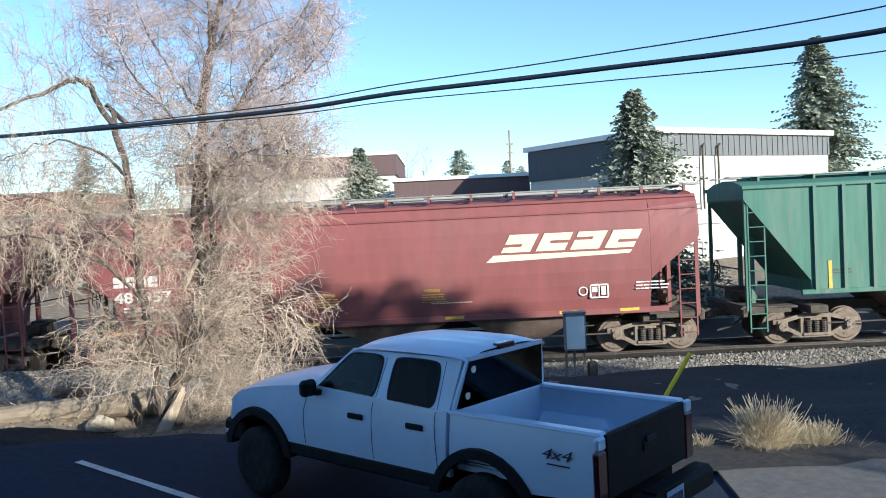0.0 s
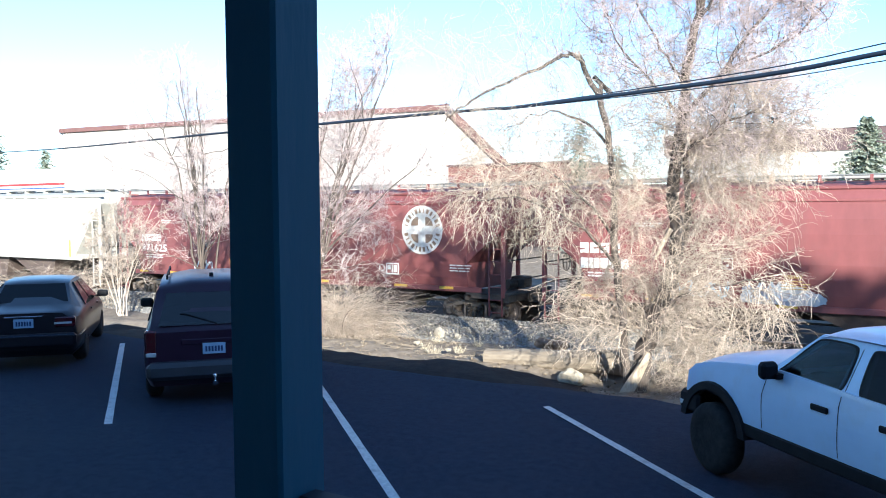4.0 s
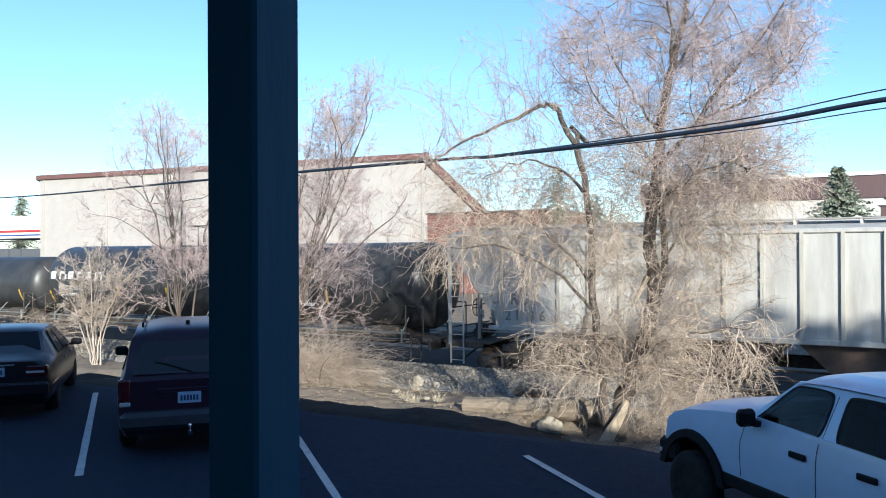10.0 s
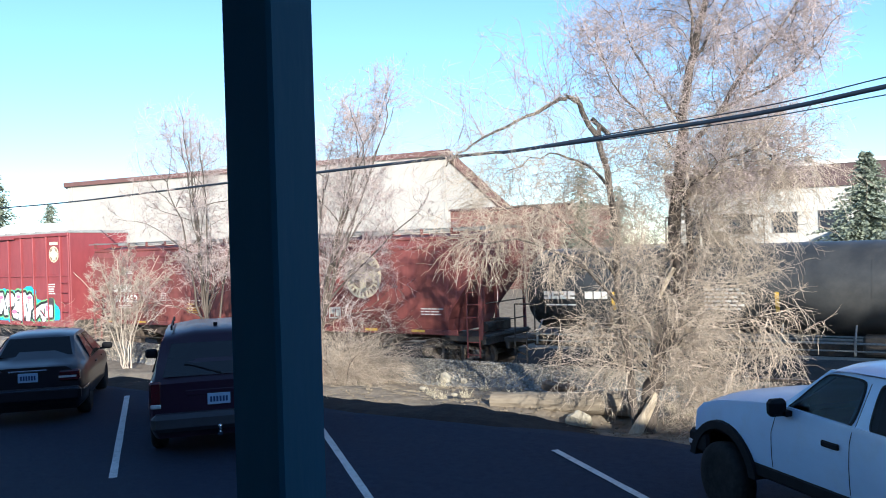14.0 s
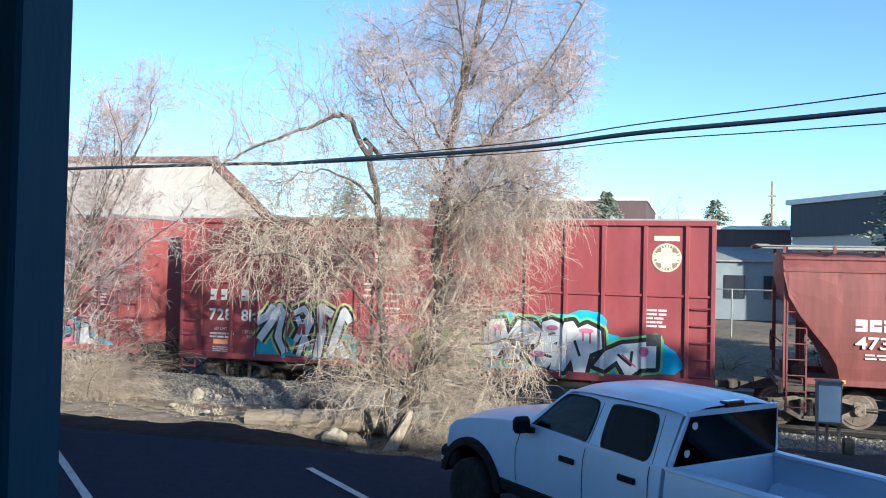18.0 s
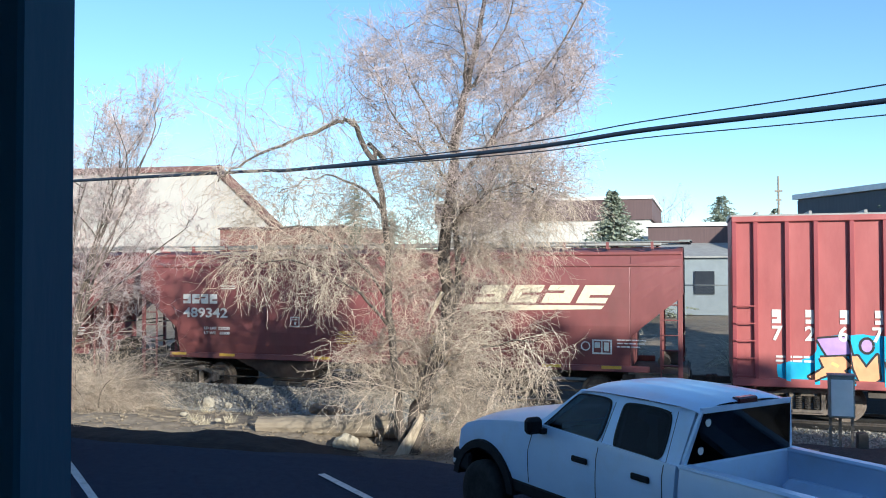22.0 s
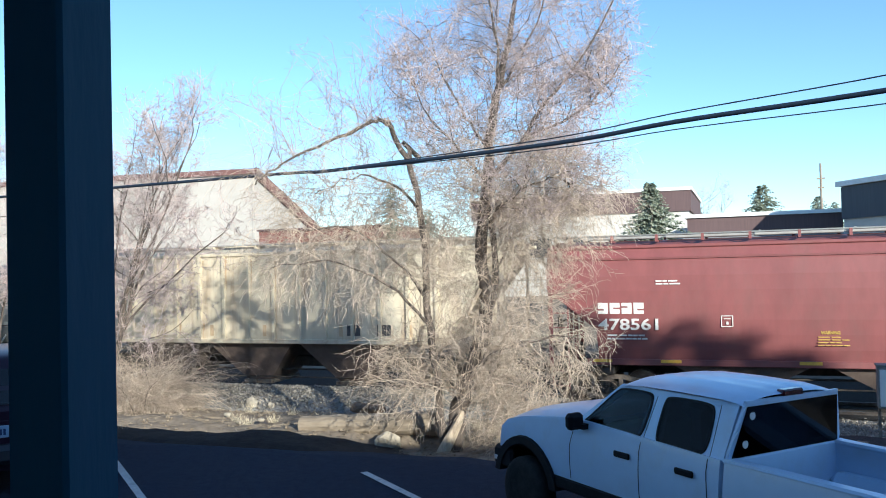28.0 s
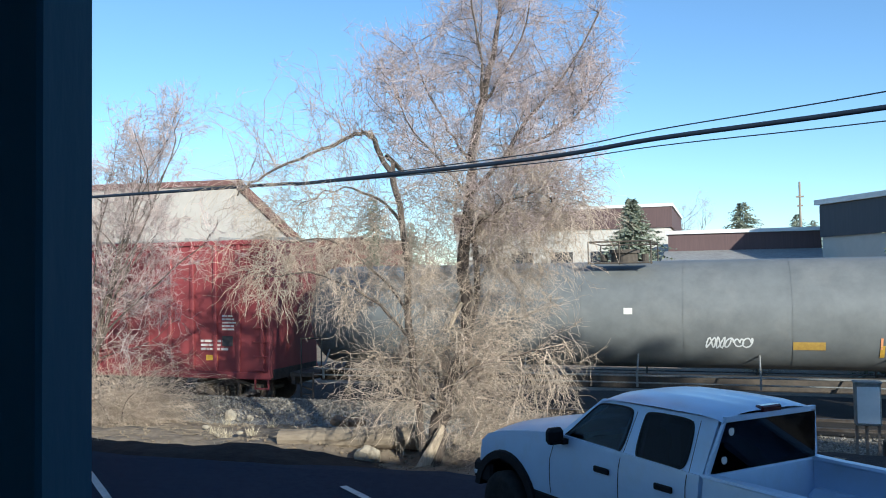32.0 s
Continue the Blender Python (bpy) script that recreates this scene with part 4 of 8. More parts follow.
def tank_car(L, paint, label, r=1.43, zc=2.72, x0=0.45, x1=None, seed=0, platform=None, ladders=(), brand="", number="", yellow=(), handrail=1.25):
    car = thing("tank_car", sdp(0, CENTRE, RAIL), label, "freight car", "cars of the train")
    P = M[paint]
    x1 = x1 or L - 0.45
    bm = B()
    rings = []
    n = 48
    prof = [(0.0, 0.06), (0.02, 0.35), (0.08, 0.62), (0.2, 0.84), (0.36, 0.955), (0.5, 1.0)]
    st = [(x0 + a, k) for a, k in prof] + [(x0 + (x1 - x0) * i / 6, 1.0) for i in range(1, 6)] + [(x1 - a, k) for a, k in reversed(prof)]
    for x, k in st:
        rings.append([(x, r * k * math.cos(2 * math.pi * i / n), zc + r * k * math.sin(2 * math.pi * i / n)) for i in range(n)])
    loft(bm, rings)
    tank = part("tank", bm, P, car, smooth=True)
    for i in range(1, 7):
        bm = B()
        x = x0 + 0.5 + (x1 - x0 - 1) * i / 7
        vs = [[(x + dx, (r + 0.006) * math.cos(2 * math.pi * j / n), zc + (r + 0.006) * math.sin(2 * math.pi * j / n)) for j in range(n)] for dx in (-0.025, 0.025)]
        loft(bm, vs, caps=False)
        part("weld_band", bm, P, tank, smooth=True)
    part("underframe", box(B(), (L / 2, 0, 0.95), (L - 1.0, 0.5, 0.36), bevel=0.03), M["under"], car)
    for x in (2.2, L - 2.2):
        part("saddle", box(B(), (x, 0, 1.15), (1.1, 2.0, 0.5), bevel=0.06), M["under"], car)
    for x in (0.55, L - 0.55):
        part("end_platform", box(B(), (x, 0, 1.05), (0.9, 2.8, 0.12), bevel=0.01), M["under"], car)
        part("end_beam", box(B(), (x - 0.35 if x < 2 else x + 0.35, 0, 0.95), (0.12, 2.8, 0.36), bevel=0.02), M["under"], car)
    # side rails along the tank
    bm = B()
    for y in (-1.42, 1.42):
        cyl(bm, (0.9, y, handrail), (L - 0.9, y, handrail), 0.028, 6)
        cyl(bm, (0.9, y, handrail - 0.18), (L - 0.9, y, handrail - 0.18), 0.02, 6)
        for i in range(7):
            x = 1.2 + (L - 2.4) * i / 6
            box(bm, (x, y, handrail - 0.08), (0.05, 0.05, 0.42))
            cyl(bm, (x, y, handrail), (x, y * 0.72, zc - r * 0.70), 0.025, 6)
    part("side_rail", bm, M["roofwalk"], car)
    for x in (0.2, L - 0.2):
        s = 1 if x < 2 else -1
        for y in (-1.35, 1.35):
            part("end_handrail", bars(B(), [(x + 0.25 * s, y, 1.1), (x + 0.25 * s, y, 2.1), (x + 0.9 * s, y, 2.1), (x + 0.9 * s, y, 1.1)], 0.02), M["under"], car)
        bm = B()
        ladder(bm, x + 0.28 * s, x + 0.66 * s, -1.42, 0.4, 1.15, 0.34)
        part("step_ladder", bm, M["under"], car)
    if platform:
        a, b, h = platform
        bm = B()
        for y in (-1.0, 1.0):
            box(bm, ((a + b) / 2, y, zc + r - 0.05), (b - a, 0.45, 0.04))
            cyl(bm, (a, y * 1.2, zc + r + h), (b, y * 1.2, zc + r + h), 0.022, 6)
            for x in (a, (a + b) / 2, b):
                cyl(bm, (x, y * 1.2, zc + r - 0.1), (x, y * 1.2, zc + r + h), 0.02, 6)
        for x in (a, b):
            cyl(bm, (x, -1.2, zc + r + h), (x, 1.2, zc + r + h), 0.02, 6)
        part("platform", bm, M["under"], car)
        bm = B()
        c = (a + b) / 2
        cyl(bm, (c, 0, zc + r - 0.15), (c, 0, zc + r + 0.22), 0.36, 16)
        cyl(bm, (c, 0, zc + r + 0.22), (c, 0, zc + r + 0.32), 0.42, 16)
        for dx in (-0.55, 0.55):
            cyl(bm, (c + dx, 0, zc + r - 0.1), (c + dx, 0, zc + r + 0.2), 0.1, 10)
        part("manway", bm, M["under"], car)
    for x in ladders:
        bm = B()
        pts = [(-(r + 0.06) * math.cos(radians(t)), zc + (r + 0.06) * math.sin(radians(t))) for t in range(-40, 81, 12)]
        for dx in (-0.22, 0.22):
            bars(bm, [(x + dx, y, z) for y, z in pts], 0.022)
        for y, z in pts:
            cyl(bm, (x - 0.22, y, z), (x + 0.22, y, z), 0.016, 5)
        part("side_ladder", bm, M["under"], car)
    # marks lie on the shell, at the height where it faces the camera
    def on(z):
        return -math.sqrt(max(0.01, (r + 0.004) ** 2 - (z - zc) ** 2))

    def wrapped(x, z, w, h, name, paint2, parent=None):
        b2 = B()
        k = 6
        rows = [[b2.verts.new((xx, -math.sqrt((r + 0.008) ** 2 - (z + h * i / k - zc) ** 2), z + h * i / k)) for xx in (x, x + w)] for i in range(k + 1)]
        for p, q in zip(rows, rows[1:]):
            b2.faces.new((p[0], p[1], q[1], q[0]))
        return part(name, b2, paint2, parent or car)
    for x, z, h in yellow:
        wrapped(x, z, 0.10, h, "reflector_strip", M["yellow"])
    car["shell"] = (r, zc)
    return car, wrapped


# ---- the cars in order, each with its place in the train ----
Q = {"A": 7.17, "B": -10.57, "C": -28.75, "D": -47.4, "E": -66.55, "F": -85.43, "G": -102.75, "H": -122.83, "I": -135.2, "J": -155.92, "K": -172.05,
     "L": -188.54, "M": -205.62, "N": -222.73, "O": -240.6, "P": -258.09, "Q": -278.1, "R": -294.6}
CARS = []
POSTS_ONE = [1.16, 2.18, 2.95, 3.92, 4.92, 10.93, 11.95, 12.91, 13.95, 14.97]
POSTS_TWO = [1.03, 1.74, 2.38, 3.16, 3.87, 4.56, 5.28, 10.55, 11.22, 11.93, 12.63, 13.23, 14.02, 14.77]


def add(gap, car):
    CARS.append((car, Q[gap]))
    return car


def length(a, b):
    return Q[a] - Q[b]


add("A", ribbed_hopper(17.6, "green", "green ribbed covered hopper freight car", pitch=0.78, sill=1.42, seed=1))
add("B", red_hopper(length("A", "B"), "481957", "swoosh", logo_x=15.63, seed=1))
add("C", red_hopper(length("B", "C"), "", "round", logo_x=15.4, seed=2))
c3 = add("D", red_hopper(length("C", "D"), "", "round", logo_x=16.4, logo_paint="white", seed=3))
c4 = add("E", red_hopper(length("D", "E"), "471625", "round", logo_x=16.6, num_x=2.1, logo_paint="white", seed=4))
add("F", ribbed_hopper(length("E", "F"), "grey", "weathered grey ribbed covered hopper freight car", "NOKL", "82", 0.88, 3.2, 2.75, seed=5))
add("G", ribbed_hopper(length("F", "G"), "grey2", "bleached grey ribbed covered hopper freight car", "FURX", "832186", 0.9, 1.6, 2.28, letters="fadeddark", yellow=False, seed=6))
t1, w1 = tank_car(length("G", "H"), "tankblack", "black tank car with white brand lettering", 1.42, 2.70, 0.35, length("G", "H") - 0.4, 1, (8.6, 10.6, 0.7), (), yellow=((0.75, 1.75, 0.5), (5.2, 2.1, 0.4), (8.0, 2.1, 0.4), (11.6, 2.1, 0.45), (15.8, 2.1, 0.45)))
add("H", t1)
t2, w2 = tank_car(length("H", "I"), "tankblack", "short black tank car with a valve platform", 1.20, 2.48, 0.5, length("H", "I") - 0.5, 2, (5.0, 7.0, 0.75), (5.03,), yellow=((3.4, 1.95, 0.5), (7.7, 1.95, 0.5), (10.6, 1.75, 0.5)))
add("I", t2)
add("J", red_hopper(length("I", "J"), "473652", "round", "redrust", logo_x=16.7, num_x=2.65, seed=5, inset=(1.07, 0.6), ends=[(0.0, 3.75), (0.12, 3.2), (0.38, 2.75), (0.72, 2.3), (1.0, 1.95), (1.2, 1.6), (1.3, 1.17)]))
b1 = add("K", boxcar(length("J", "K"), "boxred", "dark red boxcar with painted graffiti along its lower side", 1.0, (("*BN", 1.46, 2.60, 0.32, 0.36), ("*SF", 2.5, 2.60, 0.32, 0.36), ("728", 1.44, 2.02, 0.32, 0.26), ("816", 2.5, 2.02, 0.32, 0.26)), logo=(14.47, 4.08), seed=1, belt=True, posts=POSTS_ONE))
b2 = add("L", boxcar(length("K", "L"), "boxred2", "sun-faded red boxcar with blue and orange graffiti", 0.72, (("*BNSF", 1.39, 2.42, 0.33, 0.75), ("726767", 1.39, 2.02, 0.33, 0.73)), (6.22, 9.85), seed=2, posts=POSTS_TWO, inset=0.98))
add("M", red_hopper(length("L", "M"), "489342", "swoosh", logo_x=14.8, num_x=2.05, num_z=2.33, light=("LD LMT 223200", "LT WT   62800"), seed=6))
add("N", red_hopper(length("M", "N"), "479647", "round", logo_x=13.6, num_x=1.65, seed=7))
add("O", red_hopper(length("N", "O"), "478561", "round", logo_x=15.66, num_x=1.85, seed=8, sq=-0.75))
add("P", ribbed_hopper(length("O", "P"), "cream", "rust-stained cream ribbed covered hopper freight car", "AEX", "10376", 0.86, 2.08, 2.75, 1.62, yellow=False, seed=9, rib_x=2.01, number_shift=0.35))
t3, w3 = tank_car(length("P", "Q"), "tankgrey", "long dark grey tank car carrying ammonia", 1.42, 2.75, 0.5, length("P", "Q") - 0.7, 3, (8.8, 10.4, 0.5), (), yellow=((15.6, 1.75, 0.3),))
add("Q", t3)
b3 = add("R", boxcar(length("Q", "R"), "boxred", "dark red boxcar with white stencils", 0.8, (), seed=4))

# metres that the train has gone, by seconds
RUN = [(0, 0.0), (2, 18.22), (4, 36.4), (6, 54.39), (8, 72.03), (10, 89.33), (12, 106.33), (14, 123.19), (16, 140.17), (18, 156.93), (20, 173.04), (22, 188.76),
       (24, 204.33), (26, 219.8), (28, 235.2), (30, 250.58), (32, 265.97)]


def run(t):
    """Metres gone at t, smooth between the known times."""
    ts, xs = [r[0] for r in RUN], [r[1] for r in RUN]
    v = np.gradient(xs, ts)
    i = min(int(t // 2), len(RUN) - 2)
    h = 2.0
    k = (t - ts[i]) / h
    return float((2 * k**3 - 3 * k**2 + 1) * xs[i] + (k**3 - 2 * k**2 + k) * h * v[i] + (-2 * k**3 + 3 * k**2) * xs[i + 1] + (k**3 - k**2) * h * v[i + 1])


def motions():
    for car, q in CARS:
        walk(car, [(t, sdp(q + run(t), CENTRE, RAIL)) for t in range(0, 33)])
    # the wheels roll; two thirtieths of a second keep each turn small
    steps = [k / 15 for k in range(481)]
    turns = [math.degrees(run(t) / 0.46) % 360 for t in steps]
    for w, dx in WHEELSETS:
        walk(w, [(t, pose(dx, 0, 0.46, 0, a, 0)) for t, a in zip(steps, turns)])

# ---- parked vehicles ----
M.update({
    # white paint with the blue of the shade mixed into its colour
    "shadedwhite": mat("shade_blued_white_paint", (0.60, 0.74, 0.92), 0.3, color2=(0.55, 0.68, 0.85), scale=1.5, dirt=(0.50, 0.50, 0.48), dirt_scale=2.0, dirt_amount=0.35, coat=0.2),
    "carmaroon": mat("dark_maroon_car_paint", (0.026, 0.010, 0.024), 0.3, spec=0.4, color2=(0.021, 0.008, 0.019), scale=2, coat=0.0, dirt=(0.04, 0.028, 0.034), dirt_scale=2.0, dirt_amount=0.3),
    "cargrey": mat("grey_bumper_plastic", (0.034, 0.036, 0.045), 0.55, color2=(0.026, 0.028, 0.034), scale=4),
    "carblack": mat("black_car_paint", (0.014, 0.012, 0.016), 0.3, spec=0.3, color2=(0.02, 0.017, 0.02), scale=2, coat=0.1),
    "plastic": mat("black_plastic", (0.010, 0.010, 0.012), 0.65, spec=0.15, color2=(0.016, 0.016, 0.018), scale=8),
    "rubber": mat("tyre_rubber", (0.018, 0.018, 0.018), 0.9, spec=0.2, color2=(0.035, 0.034, 0.032), scale=14, bump=0.2),
    "alloy": mat("wheel_alloy", (0.42, 0.42, 0.43), 0.35, 0.8, color2=(0.30, 0.30, 0.30), scale=6),
    "chrome": mat("chrome_trim", (0.75, 0.75, 0.76), 0.12, 1.0, scale=6),
    "redlamp": mat("red_lamp_lens", (0.065, 0.006, 0.010), 0.25, color2=(0.055, 0.004, 0.006), scale=20, coat=0.6),
    "whitelamp": mat("clear_lamp_lens", (0.60, 0.60, 0.58), 0.15, color2=(0.45, 0.45, 0.44), scale=20, coat=0.6),
    "amber": mat("amber_lamp_lens", (0.60, 0.20, 0.02), 0.2, scale=20),
    # plates carry the blue cast of the shade in their colour
    "plate": mat("number_plate", (0.36, 0.48, 0.62), 0.5, color2=(0.30, 0.41, 0.54), scale=10),
    "plateink": mat("number_plate_ink", (0.03, 0.05, 0.14), 0.6, scale=10),
    "inside": mat("dark_cab_trim", (0.016, 0.016, 0.018), 0.8, color2=(0.026, 0.026, 0.027), scale=9),
    "seam": mat("panel_gap", (0.015, 0.016, 0.018), 0.8, scale=9),
})
M["tint"] = glass_mat("tinted_window_glass", (0.16, 0.21, 0.25), 0.02)
M["midtint"] = glass_mat("grey_tinted_glass", (0.05, 0.055, 0.06), 0.02)
M["darktint"] = glass_mat("dark_tinted_glass", (0.02, 0.02, 0.025), 0.02)
M["carglass"] = glass_mat("dark_car_window_glass", (0.02, 0.022, 0.03), 0.03)
M["carglass"].node_tree.nodes["Principled BSDF"].inputs["Specular IOR Level"].default_value = 1.0
for g, k in (("tint", 1.22), ("midtint", 1.18), ("darktint", 1.35)):
    M[g].node_tree.nodes["Principled BSDF"].inputs["IOR"].default_value = k


def lathe(bm, prof, n=32):
    """Turns a profile of (radius, y) about the y axis."""
    rings = [[(r * math.cos(2 * math.pi * i / n), y, r * math.sin(2 * math.pi * i / n)) for i in range(n)] for r, y in prof]
    loft(bm, rings, caps=True)


def road_wheel(car, x, y, r, out, rim="alloy"):
    """out: +1 where the outer face looks to +y."""
    m = pose(x, y, r)
    w = 0.22
    t = part_me("wheel", shared("tyre%.2f" % r, lambda b: lathe(b, [(r * 0.60, -w / 2), (r * 0.80, -w / 2 - 0.01), (r * 0.95, -w / 2 + 0.02), (r, -w / 2 + 0.06), (r, w / 2 - 0.06), (r * 0.95, w / 2 - 0.02), (r * 0.80, w / 2 + 0.01), (r * 0.60, w / 2)])),
                M["rubber"], car, "black rubber tyre", m, True)

    def rim_mesh(b):
        lathe(b, [(0.05, 0.03), (r * 0.25, 0.05), (r * 0.30, 0.02), (r * 0.55, 0.05), (r * 0.62, w / 2), (r * 0.62, -0.02), (0.05, -0.02)], 24)
        for k in range(6):
            a = k * math.pi / 3
            cyl(b, (r * 0.17 * math.cos(a), 0.03, r * 0.17 * math.sin(a)), (r * 0.17 * math.cos(a), 0.07, r * 0.17 * math.sin(a)), 0.012, 6)
            box(b, (r * 0.42 * math.cos(a), 0.05, r * 0.42 * math.sin(a)), (0.05, 0.02, 0.05))
    part_me("rim", shared("rim%.2f" % r, rim_mesh), M[rim], t, m=pose(0, 0, 0, 0, 0, 0 if out > 0 else 180))
    return t


def arch(xc, zc, r, n=10, a0=0.0, a1=180.0):
    return [(xc + r * math.cos(radians(a0 + (a1 - a0) * i / n)), zc + r * math.sin(radians(a0 + (a1 - a0) * i / n))) for i in range(n + 1)]


def bulged(bm, outline, y0, y1, cuts, shift):
    """A plate cut at heights and pushed out of plane by shift(x, z)."""
    prism(bm, outline, y0, y1)
    for z in cuts:
        bmesh.ops.bisect_plane(bm, geom=bm.verts[:] + bm.edges[:] + bm.faces[:], plane_co=(0, 0, z), plane_no=(0, 0, 1))
    for v in bm.verts:
        v.co.y += shift(v.co.x, v.co.z)
    return bm


def pickup():
    """x runs to the front from the tailgate, y to the driver's side from that side's top edge."""
    car = thing("pickup_truck", pose(1.346, 5.827, 0, 0, 0, 133.9) @ Matrix.Diagonal((1.03, 0.905, 0.988, 1)), "white crew-cab pickup truck with black flares and tailgate", "pickup truck")
    W = 1.52
    P = M["shadedwhite"]
    sill = 0.66

    def sh(x, z):
        return 0.05 * math.sin(max(0.0, min(1.0, (1.24 - z) / 0.55)) * math.pi * 0.62)
    # lower body sides with the wheel openings cut out
    low = [(0.0, 0.72), (0.0, 1.20), (1.40, 1.23), (1.40, sill)] + arch(1.07, 0.42, 0.46, 12, 32, 148)
    lowf = [(1.44, sill), (1.44, 1.21), (3.20, 1.27), (3.67, 1.225), (4.10, 1.16), (4.36, 1.09), (4.47, 1.0), (4.50, 0.74)] + [p for p in arch(4.02, 0.42, 0.48, 12, 28, 150)]
    for k, o in (("bed_side", low), ("body_side", lowf)):
        for sgn, nm in ((1, ""), (-1, "")):
            bm = B()
            bulged(bm, o, -0.05, 0.0, (0.75, 0.85, 0.95, 1.05, 1.15), sh)
            if sgn < 0:
                for v in bm.verts:
                    v.co.y = -W - v.co.y
                bmesh.ops.reverse_faces(bm, faces=bm.faces[:])
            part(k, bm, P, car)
    # bed: floor, front wall, wheel boxes and rails
    floor = part("bed_floor", box(B(), (0.72, -W / 2, 0.74), (1.34, W - 0.1, 0.05)), P, car, "white painted pickup bed")
    for i in range(9):
        part_me("bed_rib", shared("bed_rib", lambda b: box(b, (0.72, 0, 0.775), (1.3, 0.06, 0.02), bevel=0.005)), P, floor, m=pose(0, -0.16 - i * 0.15, 0))
    part("bed_front", box(B(), (1.39, -W / 2, 0.97), (0.05, W - 0.1, 0.50), bevel=0.01), P, car)
    for y in (-0.16, -W + 0.16):
        part("wheel_box", box(B(), (0.98, y, 0.86), (0.78, 0.22, 0.24), bevel=0.07), P, car)
    for y in (-0.10, -W + 0.10):
        part("bed_inner_side", box(B(), (0.72, y, 1.0), (1.34, 0.02, 0.42)), P, car)
    for y in (-0.055, -W + 0.055):
        part("bed_rail", box(B(), (0.71, y, 1.205), (1.44, 0.13, 0.045), bevel=0.018), P, car)
    bm = B()
    box(bm, (-0.005, -W / 2, 0.96), (0.055, W - 0.10, 0.50), bevel=0.015)
    box(bm, (-0.035, -W / 2, 1.0), (0.02, 0.24, 0.10), bevel=0.01)
    gate = part("tailgate", bm, M["plastic"], car, "black tailgate")
    part("tailgate_handle", box(B(), (-0.05, -W / 2, 1.05), (0.02, 0.18, 0.05), bevel=0.008), M["seam"], gate)
    for y in (0.005, -W - 0.005):
        bm = B()
        box(bm, (-0.01, y + (0.02 if y > -1 else -0.02), 0.90), (0.05, 0.15, 0.40), bevel=0.015)
        part("tail_lamp", bm, M["redlamp"], car)
        bm = B()
        box(bm, (-0.012, y + (0.02 if y > -1 else -0.02), 1.155), (0.05, 0.13, 0.10), bevel=0.015)
        part("bed_corner", bm, P, car)
    bm = B()
    box(bm, (-0.13, -W / 2, 0.58), (0.20, W + 0.12, 0.20), bevel=0.04)
    box(bm, (-0.16, -W / 2, 0.69), (0.12, 0.6, 0.02))
    bump = part("rear_bumper", bm, M["plastic"], car)
    bm = B()
    box(bm, (-0.236, -W / 2, 0.60), (0.008, 0.31, 0.15), bevel=0.003)
    pl = part("number_plate", bm, M["plate"], car)
    bm = B()
    for k in range(6):
        box(bm, (-0.242, -W / 2 - 0.11 + k * 0.044, 0.60), (0.004, 0.03, 0.07))
    part("plate_bars", bm, M["plateink"], pl)
    # hood and front
    bm = B()
    xs = [(3.18, 1.275, 1.37), (3.5, 1.245, 1.34), (3.9, 1.195, 1.28), (4.2, 1.14, 1.22), (4.40, 1.075, 1.15), (4.50, 0.99, 1.04), (4.52, 0.93, 0.96)]
    rows = []
    for x, ze, zc in xs:
        row = []
        for i in range(13):
            t = i / 12
            y = 0.004 - (W + 0.008) * t
            k = abs(2 * t - 1)
            xx = x - 0.03 * k ** 3 * (x - 3.18)
            row.append(bm.verts.new((xx, y, ze + (zc - ze) * (1 - k ** 3.5))))
        rows.append(row)
    for a, b in zip(rows, rows[1:]):
        for i in range(12):
            bm.faces.new((a[i], a[i + 1], b[i + 1], b[i]))
    bmesh.ops.recalc_face_normals(bm, faces=bm.faces[:])
    part("hood", bm, P, car, smooth=True)
    bm = B()
    box(bm, (4.43, -W / 2, 0.87), (0.12, W - 0.06, 0.20), bevel=0.04)
    part("grille", bm, M["plastic"], car)
    for y in (-0.14, -W + 0.14):
        bm = B()
        box(bm, (4.46, y, 0.90), (0.12, 0.26, 0.15), bevel=0.04)
        part("headlight", bm, M["whitelamp"], car)
    bm = B()
    box(bm, (4.52, -W / 2, 0.66), (0.22, W + 0.14, 0.24), bevel=0.05)
    for y in (0.04, -W - 0.04):
        box(bm, (4.42, y, 0.67), (0.34, 0.07, 0.22), bevel=0.03)
    fb = part("front_bumper", bm, M["plastic"], car, "black front bumper")
    part("marker_lamp", box(B(), (4.53, 0.075, 0.64), (0.10, 0.02, 0.05), bevel=0.008), M["whitelamp"], fb)
    # flares
    for xc in (1.07, 4.02):
        for y in (0.055, -W - 0.055):
            bm = B()
            a = arch(xc, 0.42, 0.555, 14, 12, 170)
            b = arch(xc, 0.42, 0.455, 14, 12, 170)
            rings = [[(p[0], y - 0.075, p[1]), (p[0], y + 0.03, p[1] - 0.02), (q[0], y + 0.035, q[1]), (q[0], y - 0.075, q[1])] for p, q in zip(a, b)]
            if y < 0:
                rings = [[(p[0], 2 * y - p[1], p[2]) for p in r] for r in rings]
            loft(bm, rings)
            part("fender_flare", bm, M["plastic"], car)
    bm = B()
    for x0, x1 in ((1.50, 3.58), (0.1, 0.62)):
        box(bm, ((x0 + x1) / 2, -W / 2, 0.62), (x1 - x0, W - 0.1, 0.16))
    box(bm, (2.2, -W / 2, 0.46), (4.0, 0.7, 0.22))
    part("chassis", bm, M["plastic"], car)
